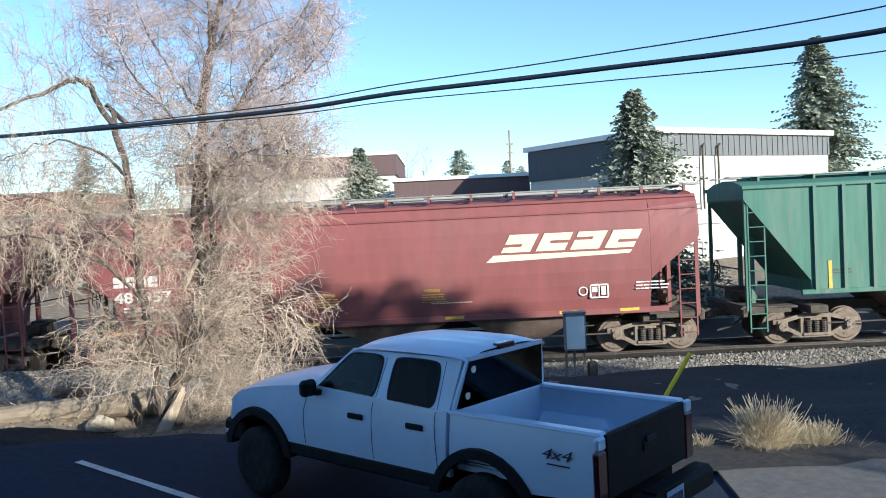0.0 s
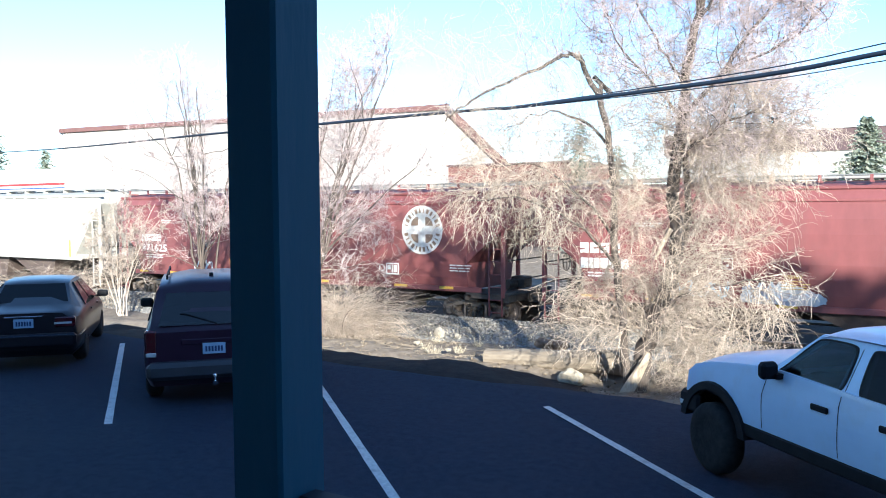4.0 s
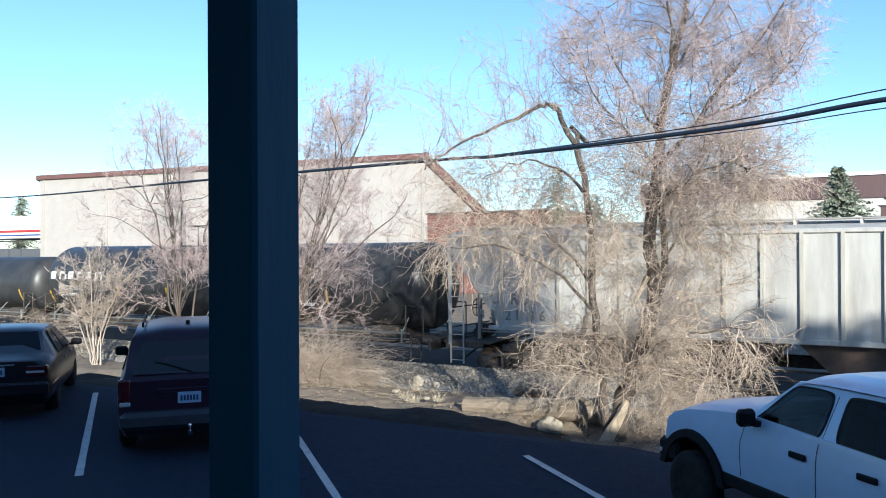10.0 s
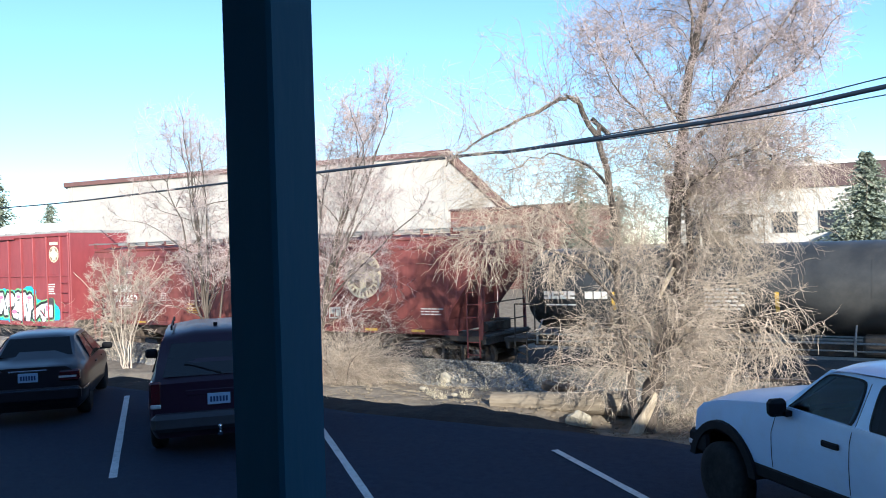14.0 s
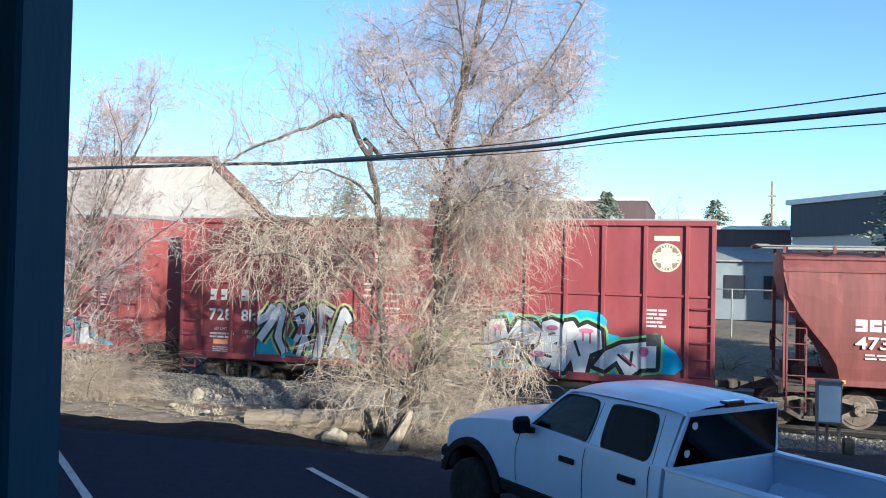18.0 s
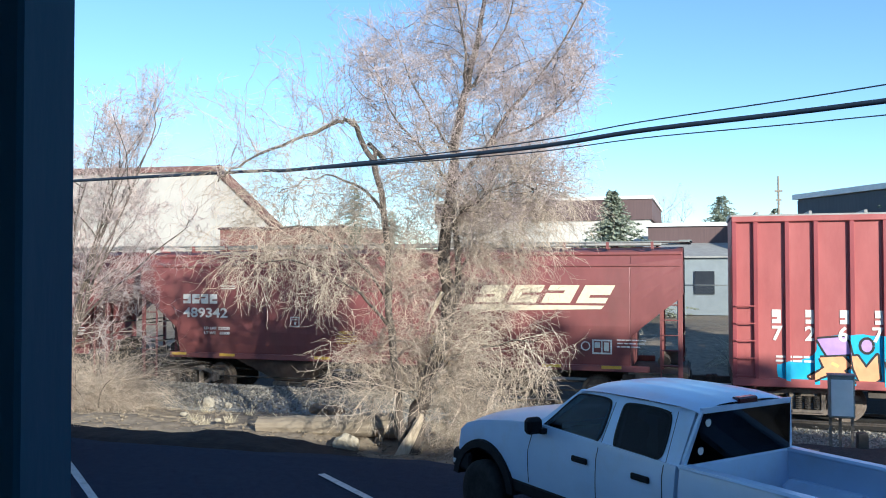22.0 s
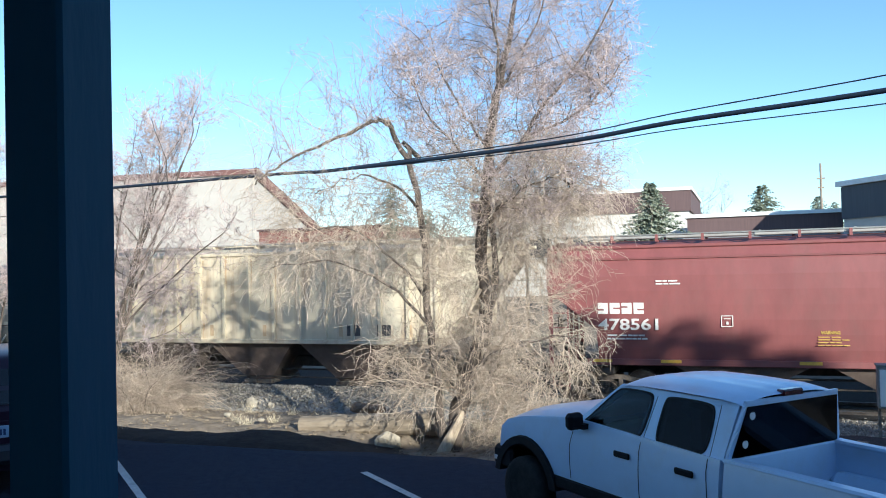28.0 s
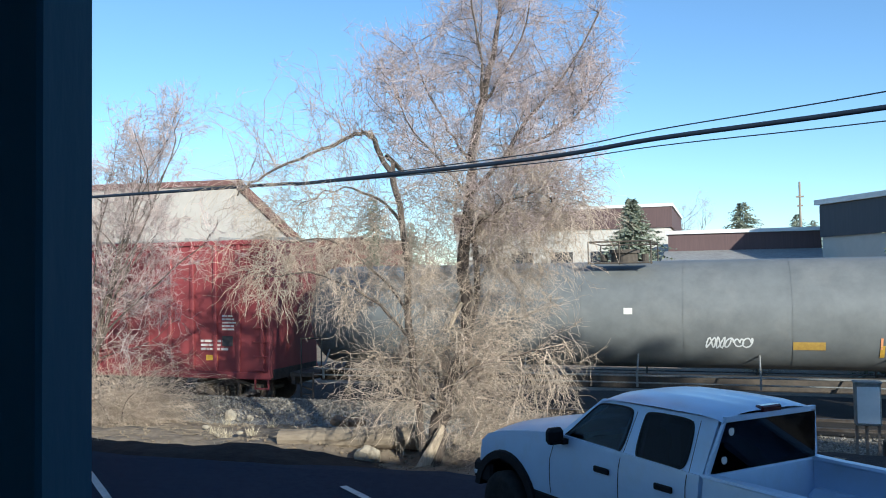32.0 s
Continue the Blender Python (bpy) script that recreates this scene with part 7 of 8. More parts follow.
    for path, n in [(main[15:], 44), (right[2:], 30), (spread[0], 18), (spread[1], 16), (spread[2][4:], 20), (spread[6], 26), (spread[7], 14), (spread[8], 24), (spread[9], 26)]:
        grow(mats, rng, path, 0, [(n, *up[0][1:])] + up[1:], high)
    # middle crown: long arching straw-coloured shoots that droop at their ends
    mid = [(0, (1.0, 2.2), 58, 0.6, 0.0068, 11, 0.6, "mid"), (8, (0.5, 1.2), 48, 0.6, 0.0045, 8, 0.75, "mid"), (7, (0.15, 0.55), 48, 0.6, 0.0035, 4, 0.6, "mid")]

    def middle(p):
        return -3.25 < p[0] < np.interp(p[2], [2.2, 3.2, 5], [1.7, 2.6, 2.85]) and (2.7 if p[0] < -0.5 else 2.2) < p[2] < 5.3 and p[1] > -1.5
    for path, n in [(main[9:24], 32), (twin[6:], 14), (left[10:26], 24), (spread[4], 20), (spread[5], 16), (spread[9], 40), (spread[10], 24), (spread[2], 26)]:
        grow(mats, rng, path, 0, [(n, *mid[0][1:])] + mid[1:], middle)
    # strands and thin uprights on the snapped limb
    for i in range(85):
        p = hang[rng.integers(3, len(hang))]
        a = rng.uniform(0, 2 * math.pi)
        shoots(mats["mid"], rng, p, (math.cos(a) * 0.7, math.sin(a) * 0.6, rng.uniform(-0.2, 0.7)), rng.uniform(0.5, 1.7), rng.uniform(0.8, 2.6), 0.0048, 8, 0.38, 0.8, 9, 0.6, 0.5)
    for i in range(44):
        p = hang[rng.integers(3, len(hang) - 1)]
        shoots(mats["up"], rng, p, (rng.normal(-0.15, 0.35), rng.normal(0, 0.35), 1.0), rng.uniform(0.7, 2.1), rng.uniform(-0.3, 0.5), 0.0066, 16, 0.28, 0.0, 8, 0.75, 0.7)
    # lower fan: arcs that sweep out from the trunk, fuller on the right
    low = [(0, (1.1, 2.3), 62, 0.5, 0.0082, 11, 0.55, "low"), (7, (0.5, 1.2), 42, 0.6, 0.0050, 8, 0.65, "low"), (6, (0.15, 0.5), 48, 0.4, 0.0037, 4, 0.6, "low")]

    def lower(p):
        return (0.2 < p[0] < 2.45 and 0.5 < p[2] < 2.8 and p[1] > -1.3) or (-2.3 < p[0] < 0.2 and 0.8 < p[2] < 2.2)
    for path, n in [(main[4:12], 46), (spread[3], 26), (twin[:8], 20), (left[6:14], 20)]:
        grow(mats, rng, path, 0, [(n, *low[0][1:])] + low[1:], lower)
    for i in range(150):
        a = rng.uniform(0, 2 * math.pi)
        p = (0.30 + abs(rng.normal(0.2, 0.5)), 0.1 + 0.3 * math.sin(a), rng.uniform(-0.05, 0.9))
        shoots(mats["low"], rng, p, (math.cos(a) * 0.7 + 0.7, math.sin(a) * 0.8, rng.uniform(0.0, 1.2)), rng.uniform(0.4, 1.2), rng.uniform(0.3, 1.6), 0.0045, 8, 0.4, 0.5, 8, 0.6, 0.5)
    for nm, key, m, label in (("upper_crown", "up", "twigup", "fine grey-brown upper twigs"), ("middle_crown", "mid", "twig", "dense arching straw-brown twigs"), ("lower_crown", "low", "twig", "tangled drooping straw-brown twigs"), ("branchwork", "wood", "bark", "dark thin branches inside the crown")):
        tagged(part_me(nm, mats[key].mesh(nm), M[m], tree, label), kind="stuff")
    return tree


big_tree()


def bare_tree(m, height, spread, seed, stems=3, twigs=200, twig="twigup", label="", name="bare_tree", low=0.25, r=0.07, sub=8, category="tree", group="", lean=0.0, limbs=()):
    rng = np.random.default_rng(seed)
    tree = thing(name, m, label, category, group)
    paths = []
    t = Tubes()
    for k in range(stems):
        a = rng.uniform(0, 2 * math.pi)
        top = (lean + math.cos(a) * spread * rng.uniform(0.3, 0.9), math.sin(a) * spread * 0.6, height * rng.uniform(0.75, 1.0))
        p = smooth_path([(0.05 * k, 0, -0.2), (top[0] * 0.2, top[1] * 0.2, height * 0.25), (top[0] * 0.55, top[1] * 0.5, height * 0.6), top], 18)
        p[2:-1] += rng.normal(size=(15, 3)) * 0.02 * height / 5
        t.add(p, r, 0.008, 6)
        paths.append(p)
        for j in range(5):
            i = rng.integers(5, 15)
            d = rng.normal(size=3)
            d[2] = abs(d[2]) + 0.7
            q = spray(rng, p[i], d, height * rng.uniform(0.15, 0.35), -0.2, 9, 0.4)
            t.add(q, r * 0.35, 0.006, 5)
            paths.append(q)
    for run_ in limbs:
        p = smooth_path(run_, 16)
        p[2:-1] += rng.normal(size=(13, 3)) * 0.03
        t.add(p, r * 0.8, 0.008, 6)
        paths.extend([p, p[5:]])
    part_me("trunk", t.mesh("trunk"), M["bark"] if twig != "paletwig" else M["paletwig"], tree, smooth=True)
    mats = {"t": Tubes()}
    k = height / 8
    spec = [(0, (0.7 * k, 1.6 * k), 46, -0.3, 0.0088, 7, 0.6, "t"), (sub, (0.3 * k, 0.8 * k), 46, -0.15, 0.006, 5, 0.65, "t"), (sub, (0.12 * k, 0.36 * k), 50, 0.0, 0.0046, 3, 0.65, "t")]
    for p in paths:
        grow(mats, rng, p[int(len(p) * low):], 0, [(max(2, int(twigs / 70)), *spec[0][1:])] + spec[1:])
    tagged(part_me("crown", mats["t"].mesh("crown"), M[twig], tree), kind="stuff")
    return tree


def bush(m, w, h, seed, n=220, twig="twig", label="", name="bare_bush", droop=1.2, group=""):
    rng = np.random.default_rng(seed)
    ob = thing(name, m, label, "bush", group)
    t = Tubes()
    for i in range(7):
        a = rng.uniform(0, 2 * math.pi)
        t.add(spray(rng, (0.04 * w * math.cos(a), 0.04 * w * math.sin(a), -0.15), (0.4 * w / h * math.cos(a), 0.4 * w / h * math.sin(a), 1.0), 0.75 * h, 0.2, 8, 0.3), 0.02, 0.006, 5)
    part_me("stem", t.mesh("stem"), M["bark"], ob)
    t = Tubes()
    for i in range(n):
        a = rng.uniform(0, 2 * math.pi)
        p = (rng.normal(0, 0.12 * w), rng.normal(0, 0.10 * w), rng.uniform(-0.1, 0.45 * h))
        d = (math.cos(a) * w / h, math.sin(a) * w / h * 0.8, rng.uniform(0.2, 1.3))
        shoots(t, rng, p, d, rng.uniform(0.4, 0.85) * math.hypot(w / 2, h), rng.uniform(0.3, 1.0) * droop, 0.0058, 11, 0.2 * h, 0.5 * droop, 7, 0.7, 0.5)
    tagged(part_me("crown", t.mesh("crown"), M[twig], ob), kind="stuff")
    return ob


bare_tree(sdp(-16.3, 18.0, -1.15), 8.1, 1.5, 3, 5, 700, "twigup", "slender bare tree leaning beside the track", low=0.25, r=0.05, sub=6, lean=1.9, limbs=(((0, 0, 0.4), (0.9, 0, 2.6), (2.2, -0.1, 3.6), (3.6, -0.1, 4.6), (4.3, -0.1, 5.2)), ((0, 0, 0.6), (0.8, 0.1, 3.2), (1.9, 0.1, 5.2), (2.9, 0.1, 7.3), (3.1, 0.1, 8.1))))
bare_tree(sdp(-20.6, 18.2, -1.0), 8.5, 2.9, 5, 7, 480, "twigup", "bare tree with a rounded crown near the track", low=0.3, r=0.045, sub=6)
bush(sdp(-14.6, 17.6, -1.1), 3.6, 2.5, 6, 640, "twig", "dense straw-brown bush hanging over the track shoulder")
bare_tree(sdp(-22.8, 16.6, -0.65), 3.7, 2.3, 8, 9, 210, "paletwig", "pale many-stemmed bare shrub behind the parked cars", "bare_shrub", 0.25, 0.022, 6, "shrub")
bush(sdp(-27.5, 17.5, -0.9), 4.5, 2.6, 9, 160, "twig", "low bare brush along the track")
bush(sdp(-17.6, 18.6, -1.2), 3.5, 1.9, 12, 140, "twig", "low bare brush along the track")
bush(sdp(-6.6, 16.2, -0.9), 1.2, 0.5, 14, 60, "twig", "small tuft of dead brush at the bank")
for i, (s, d, w, h) in enumerate(((-3.0, 33, 2.5, 1.4), (1.2, 31.5, 2.2, 1.2), (4.5, 32.5, 3.0, 1.5), (8.0, 31.5, 2.4, 1.1), (10.5, 33, 2.6, 1.3), (-7.5, 32.5, 2.4, 1.2))):
    bush(sdp(s, d, ground_z(d)), w, h, 30 + i, 70, "grass", "dry pale shrub behind the track", "dry_shrub", 0.6, "dry shrubs behind the track")


def conifer(m, height, width, seed, label, n=520, base=0.12, group="", taper=0.75, fine=0.052):
    """A spruce: tapering trunk and whorls of sagging boughs carrying needle sprays."""
    rng = np.random.default_rng(seed)
    tree = thing("conifer_tree", m, label, "tree", group)
    part("trunk", cyl(B(), (0, 0, -0.3), (0, 0, height * 0.97), height * 0.018, 8, 0.01), M["bark"], tree)
    vs, fs = [], []
    for i in range(n):
        u = (i + rng.random()) / n
        z = height * (base + (1 - base) * u)
        a = rng.uniform(0, 2 * math.pi)
        lump = 1 + 0.45 * math.sin(3 * a + 9 * u + seed) * math.sin(17 * u + 2 * a + seed)
        reach = width / 2 * (1 - u) ** taper * rng.uniform(0.45, 1.1) * lump + 0.06
        o = np.array([math.cos(a), math.sin(a), 0])
        sd_ = np.array([-o[1], o[0], 0])
        steps = max(3, int(reach / width * 1.3 / fine))
        for j in range(steps):
            t = (j + 0.6) / steps
            c = o * reach * t + np.array([0, 0, z - 0.35 * reach * t**1.3 + 0.10 * reach * t**4])
            l = width * fine * (1.15 - 0.5 * t) * rng.uniform(0.7, 1.4)
            for s in (-1, 1, 0):
                d = o * 0.75 + sd_ * s * 0.9 + rng.normal(size=3) * 0.22 + np.array([0, 0, -0.18])
                d /= np.linalg.norm(d)
                w = np.cross(d, (0, 0, 1))
                w = w / (np.linalg.norm(w) + 1e-6) * l * 0.2 + np.array([0, 0, l * rng.uniform(-0.3, 0.3)])
                k = len(vs)
                vs.extend([c - w * 0.5, c + d * l * 0.55 - w, c + d * l, c + d * l * 0.55 + w])
                fs.append((k, k + 1, k + 2, k + 3))
    me = bpy.data.meshes.new("crown")
    me.from_pydata([tuple(v) for v in vs], [], fs)
    part_me("crown", me, M["needles"], tree, "dark green needle boughs")
    return tree


conifer(sdp(6.9, 30.0, -0.9), 8.0, 7.0, 1, "dark green spruce in front of the hall", 1150, fine=0.034)
conifer(sdp(28.0, 62.0, 0.4), 14.5, 12.0, 2, "tall dark spruce behind the hall", 1250, fine=0.034)
conifer(sdp(-4.2, 42.0, 0.3), 6.3, 6.2, 3, "grey-green spruce before the cream building", 620, fine=0.036)
for s, h, w, k in ((-17.2, 6.9, 3.2, 13), (-15.2, 5.4, 2.6, 14)):
    conifer(sdp(s, 40.0, 0.3), h, w, k, "dark round-topped evergreen behind the bare tree", 420, 0.05, "evergreens behind the bare tree", 0.5, 0.042)
conifer(sdp(-108, 60.0, 0.4), 14.6, 10, 4, "dark spruce beyond the canopy", 420)
conifer(sdp(36.5, 66.0, 0.4), 9.0, 6.0, 5, "dark spruce at the edge of the yard", 360)
for i, (s, d, h, w) in enumerate(((2.5, 110, 11.4, 9), (9.0, 112, 9.8, 6), (10.8, 112, 9.0, 5), (-99, 62, 9.6, 6), (-88, 66, 9.4, 5), (-15, 95, 11, 7))):
    conifer(sdp(s, d, 0.4), h, w, 20 + i, "distant dark pine with a round top", 260, 0.35, "distant pines", 0.5, 0.045)
bare_tree(sdp(-4.0, 100, 0.4), 11.4, 4.2, 41, 7, 160, "twigup", "distant bare tree with a hazy crown", low=0.3, sub=6)
bare_tree(sdp(-12.0, 75, 0.4), 9.0, 3.0, 42, 5, 120, "twigup", "distant bare tree behind the cream building", low=0.3, sub=6)
# tall trees behind the house, known by their shade
for s, h, w, k in ((21.2, 14.1, 6.5, 51), (23.3, 13.0, 5.5, 54), (24.6, 12.6, 6.5, 55), (25.8, 12.85, 5.5, 52), (27.0, 12.5, 7.0, 56), (28.4, 12.0, 8.0, 53)):
    conifer(sdp(s, -4.5, 0.0), h, w, k, "tall round-topped spruce beside the house", 300, 0.1, taper=0.42)


# ---- bank: log, rocks, grass ----
def log(m, length, r, seed, label, paint="logwood"):
    rng = np.random.default_rng(seed)
    bm = B()
    rings = []
    for i in range(15):
        x = length * i / 14
        k = r * (1 - 0.25 * i / 14) * (1 + 0.025 * rng.normal())
        rings.append([(x, k * math.cos(a * math.pi / 6) * (1 + 0.03 * rng.normal()), k * 0.9 * math.sin(a * math.pi / 6) * (1 + 0.03 * rng.normal())) for a in range(12)])
    loft(bm, rings)
    return tagged(part("log", bm, M[paint], None, m=m), label, "log")


log(sdp(-5.32, 14.35, -0.09, 181) @ pose(0, 0, 0, 0, 3), 2.8, 0.25, 3, "weathered fallen log lying along the bank")
log(sdp(-6.6, 14.4, -0.42, 150) @ pose(0, 0, 0, 0, 8), 1.1, 0.05, 4, "bleached broken branch on the ground", "heart")


def rock(m, size, seed, paint, label):
    rng = np.random.default_rng(seed)
    bm = B()
    bmesh.ops.create_icosphere(bm, subdivisions=3, radius=1.0)
    off = Vector(rng.uniform(0, 50, 3))
    for v in bm.verts:
        k = 1 + 0.35 * noise.noise(v.co * 1.3 + off) + 0.12 * noise.noise(v.co * 3.5 + off)
        v.co = Vector((v.co.x * size[0], v.co.y * size[1], v.co.z * size[2])) * k
    for k in range(5):
        d = Vector(rng.normal(size=3)).normalized()
        lim = 0.72 * (abs(d.x) * size[0] + abs(d.y) * size[1] + abs(d.z) * size[2])
        for v in bm.verts:
            e = v.co.dot(d) - lim
            if e > 0:
                v.co -= d * e
    return tagged(part("rock", bm, M[paint], None, m=m), label, "rock", "rocks on the bank")


rock(sdp(-6.08, 13.75, -0.38), (0.24, 0.18, 0.22), 1, "rock", "pale angular rock at the lot's edge")
rock(sdp(-12.4, 19.2, -0.78), (0.17, 0.13, 0.2), 2, "rock", "small pale rock by the track")
rock(sdp(-11.8, 19.2, -0.82), (0.10, 0.09, 0.1), 3, "rock", "small pale rock by the track")
rock(sdp(-8.55, 17.9, -0.54), (0.30, 0.16, 0.14), 4, "brownrock", "brown flat rock on the bank")
rock(sdp(-8.2, 17.95, -0.55), (0.24, 0.16, 0.13), 5, "brownrock", "brown flat rock on the bank")
for i in range(14):
    r = random.Random(i)
    s, d = r.uniform(-13, -2.5), r.uniform(13.6, 17.5)
    k = r.uniform(0.03, 0.07)
    rock(sdp(s, d, ground_z(d) + 0.02), (k * 1.3, k, k * 0.8), 60 + i, "rock", "small stone lying in the dry earth")


def tuft(m, w, h, n, seed, label):
    rng = np.random.default_rng(seed)
    t = Tubes()
    for i in range(n):
        a = rng.uniform(0, 2 * math.pi)
        p = (rng.normal(0, w * 0.16), rng.normal(0, w * 0.12), 0)
        l = h * rng.uniform(0.6, 1.25)
        t.add(spray(rng, p, (math.cos(a) * 0.55, math.sin(a) * 0.5, 1.0), l, rng.uniform(0.0, 1.3), 6, 0.35), 0.0022, 0.0008)
        if rng.random() < 0.3:
            t.add(spray(rng, p, (math.cos(a) * 0.4, math.sin(a) * 0.4, 1.0), l * 1.15, 0.3, 5, 0.2), 0.0018, 0.0042)
    ob = part_me("dry_grass_tuft", t.mesh("dry_grass_tuft"), M["grass"], None, m=m)
    return tagged(ob, label, "grass tuft", "dry grass tufts")


tuft(sdp(3.45, 9.45, -0.02), 0.62, 0.46, 1100, 1, "tall clump of dry straw-coloured grass")
tuft(sdp(4.05, 9.5, -0.03), 0.75, 0.24, 700, 2, "low clump of dry straw-coloured grass")
tuft(sdp(2.75, 9.6, -0.02), 0.35, 0.16, 120, 3, "low clump of dry straw-coloured grass")
for i in range(26):
    r = random.Random(100 + i)
    s, d = r.uniform(-12, 2.0), r.uniform(12.4, 18.6)
    tuft(sdp(s, d, ground_z(d) - 0.02), 0.3, r.uniform(0.12, 0.26), 60, 200 + i, "small tuft of dead grass on the bank")

# ---- paint on the cars: graffiti and further stencils ----
def clip_x(poly, a, b):
    """The piece of a flat outline between two upright lines."""
    for lim, keep in ((a, 1), (b, -1)):
        out = []
        for p, q in zip(poly, poly[1:] + poly[:1]):
            ip, iq = keep * (p[0] - lim) >= 0, keep * (q[0] - lim) >= 0
            if ip:
                out.append(p)
            if ip != iq:
                k = (lim - p[0]) / (q[0] - p[0])
                out.append((lim, p[1] + k * (q[1] - p[1])))
        poly = out
        if len(poly) < 3:
            return []
    return poly


class Sprayed:
    """Thin coats of paint on a car's side; posts carry the coat too where it crosses them."""

    def __init__(self, car, face, posts=(), post_face=-1.534, post_half=0.055, shell=None):
        self.shell = shell
        self.car, self.face, self.posts, self.post_face, self.half = car, face, posts, post_face, post_half
        self.coat, self.base = 0, None

    def coat_of(self, shapes, paint):
        bm = B()
        self.coat += 1
        for i, poly in enumerate(shapes):
            off = 0.0022 * self.coat + 0.00006 * (i % 30)
            prism(bm, poly, self.face - off, self.face - off + 0.001)
            for x in self.posts:
                piece = clip_x(poly, x - self.half, x + self.half)
                if piece:
                    prism(bm, piece, self.post_face - off, self.post_face - off + 0.001)
        if self.shell:
            r, zc = self.shell
            for v in bm.verts:
                v.co.y = -math.sqrt(max(0.01, (r + 0.006 + 0.002 * self.coat + (self.face - v.co.y) * 0.3) ** 2 - (v.co.z - zc) ** 2))
        ob = tagged(part("graffiti" if self.base is None else "paint_coat", bm, M["spray_" + paint], self.base or self.car), kind="stuff")
        self.base = self.base or ob

    def blob(self, paint, pts, lumpy=0.0, n=48):
        p = smooth_path([(x, 0, z) for x, z in pts + pts[:1]], n)[:-1]
        self.coat_of([[(a[0] + lumpy * math.sin(i * 1.9), a[2] + lumpy * math.cos(i * 2.3)) for i, a in enumerate(p)]], paint)

    def stroke(self, paint, lines, w):
        shapes = []
        for pts in lines:
            for p, q in zip(pts, pts[1:]):
                d = Vector((q[0] - p[0], q[1] - p[1]))
                if d.length < 1e-4:
                    continue
                d.normalize()
                nx, nz = -d.y * w / 2, d.x * w / 2
                shapes.append([(p[0] + nx, p[1] + nz), (p[0] - nx, p[1] - nz), (q[0] - nx, q[1] - nz), (q[0] + nx, q[1] + nz)])
            for p in pts[1:-1]:
                shapes.append([(p[0] + w / 2 * math.cos(k * math.pi / 4), p[1] + w / 2 * math.sin(k * math.pi / 4)) for k in range(8)])
        self.coat_of(shapes, paint)

    def letters(self, lines, fill, w, edge=0.09, rim="black"):
        self.stroke(rim, lines, w + edge)
        self.stroke(fill, lines, w)


def ring(x, z, rx, rz, n=12):
    return [(x + rx * math.cos(2 * math.pi * k / n), z + rz * math.sin(2 * math.pi * k / n)) for k in range(n + 1)]


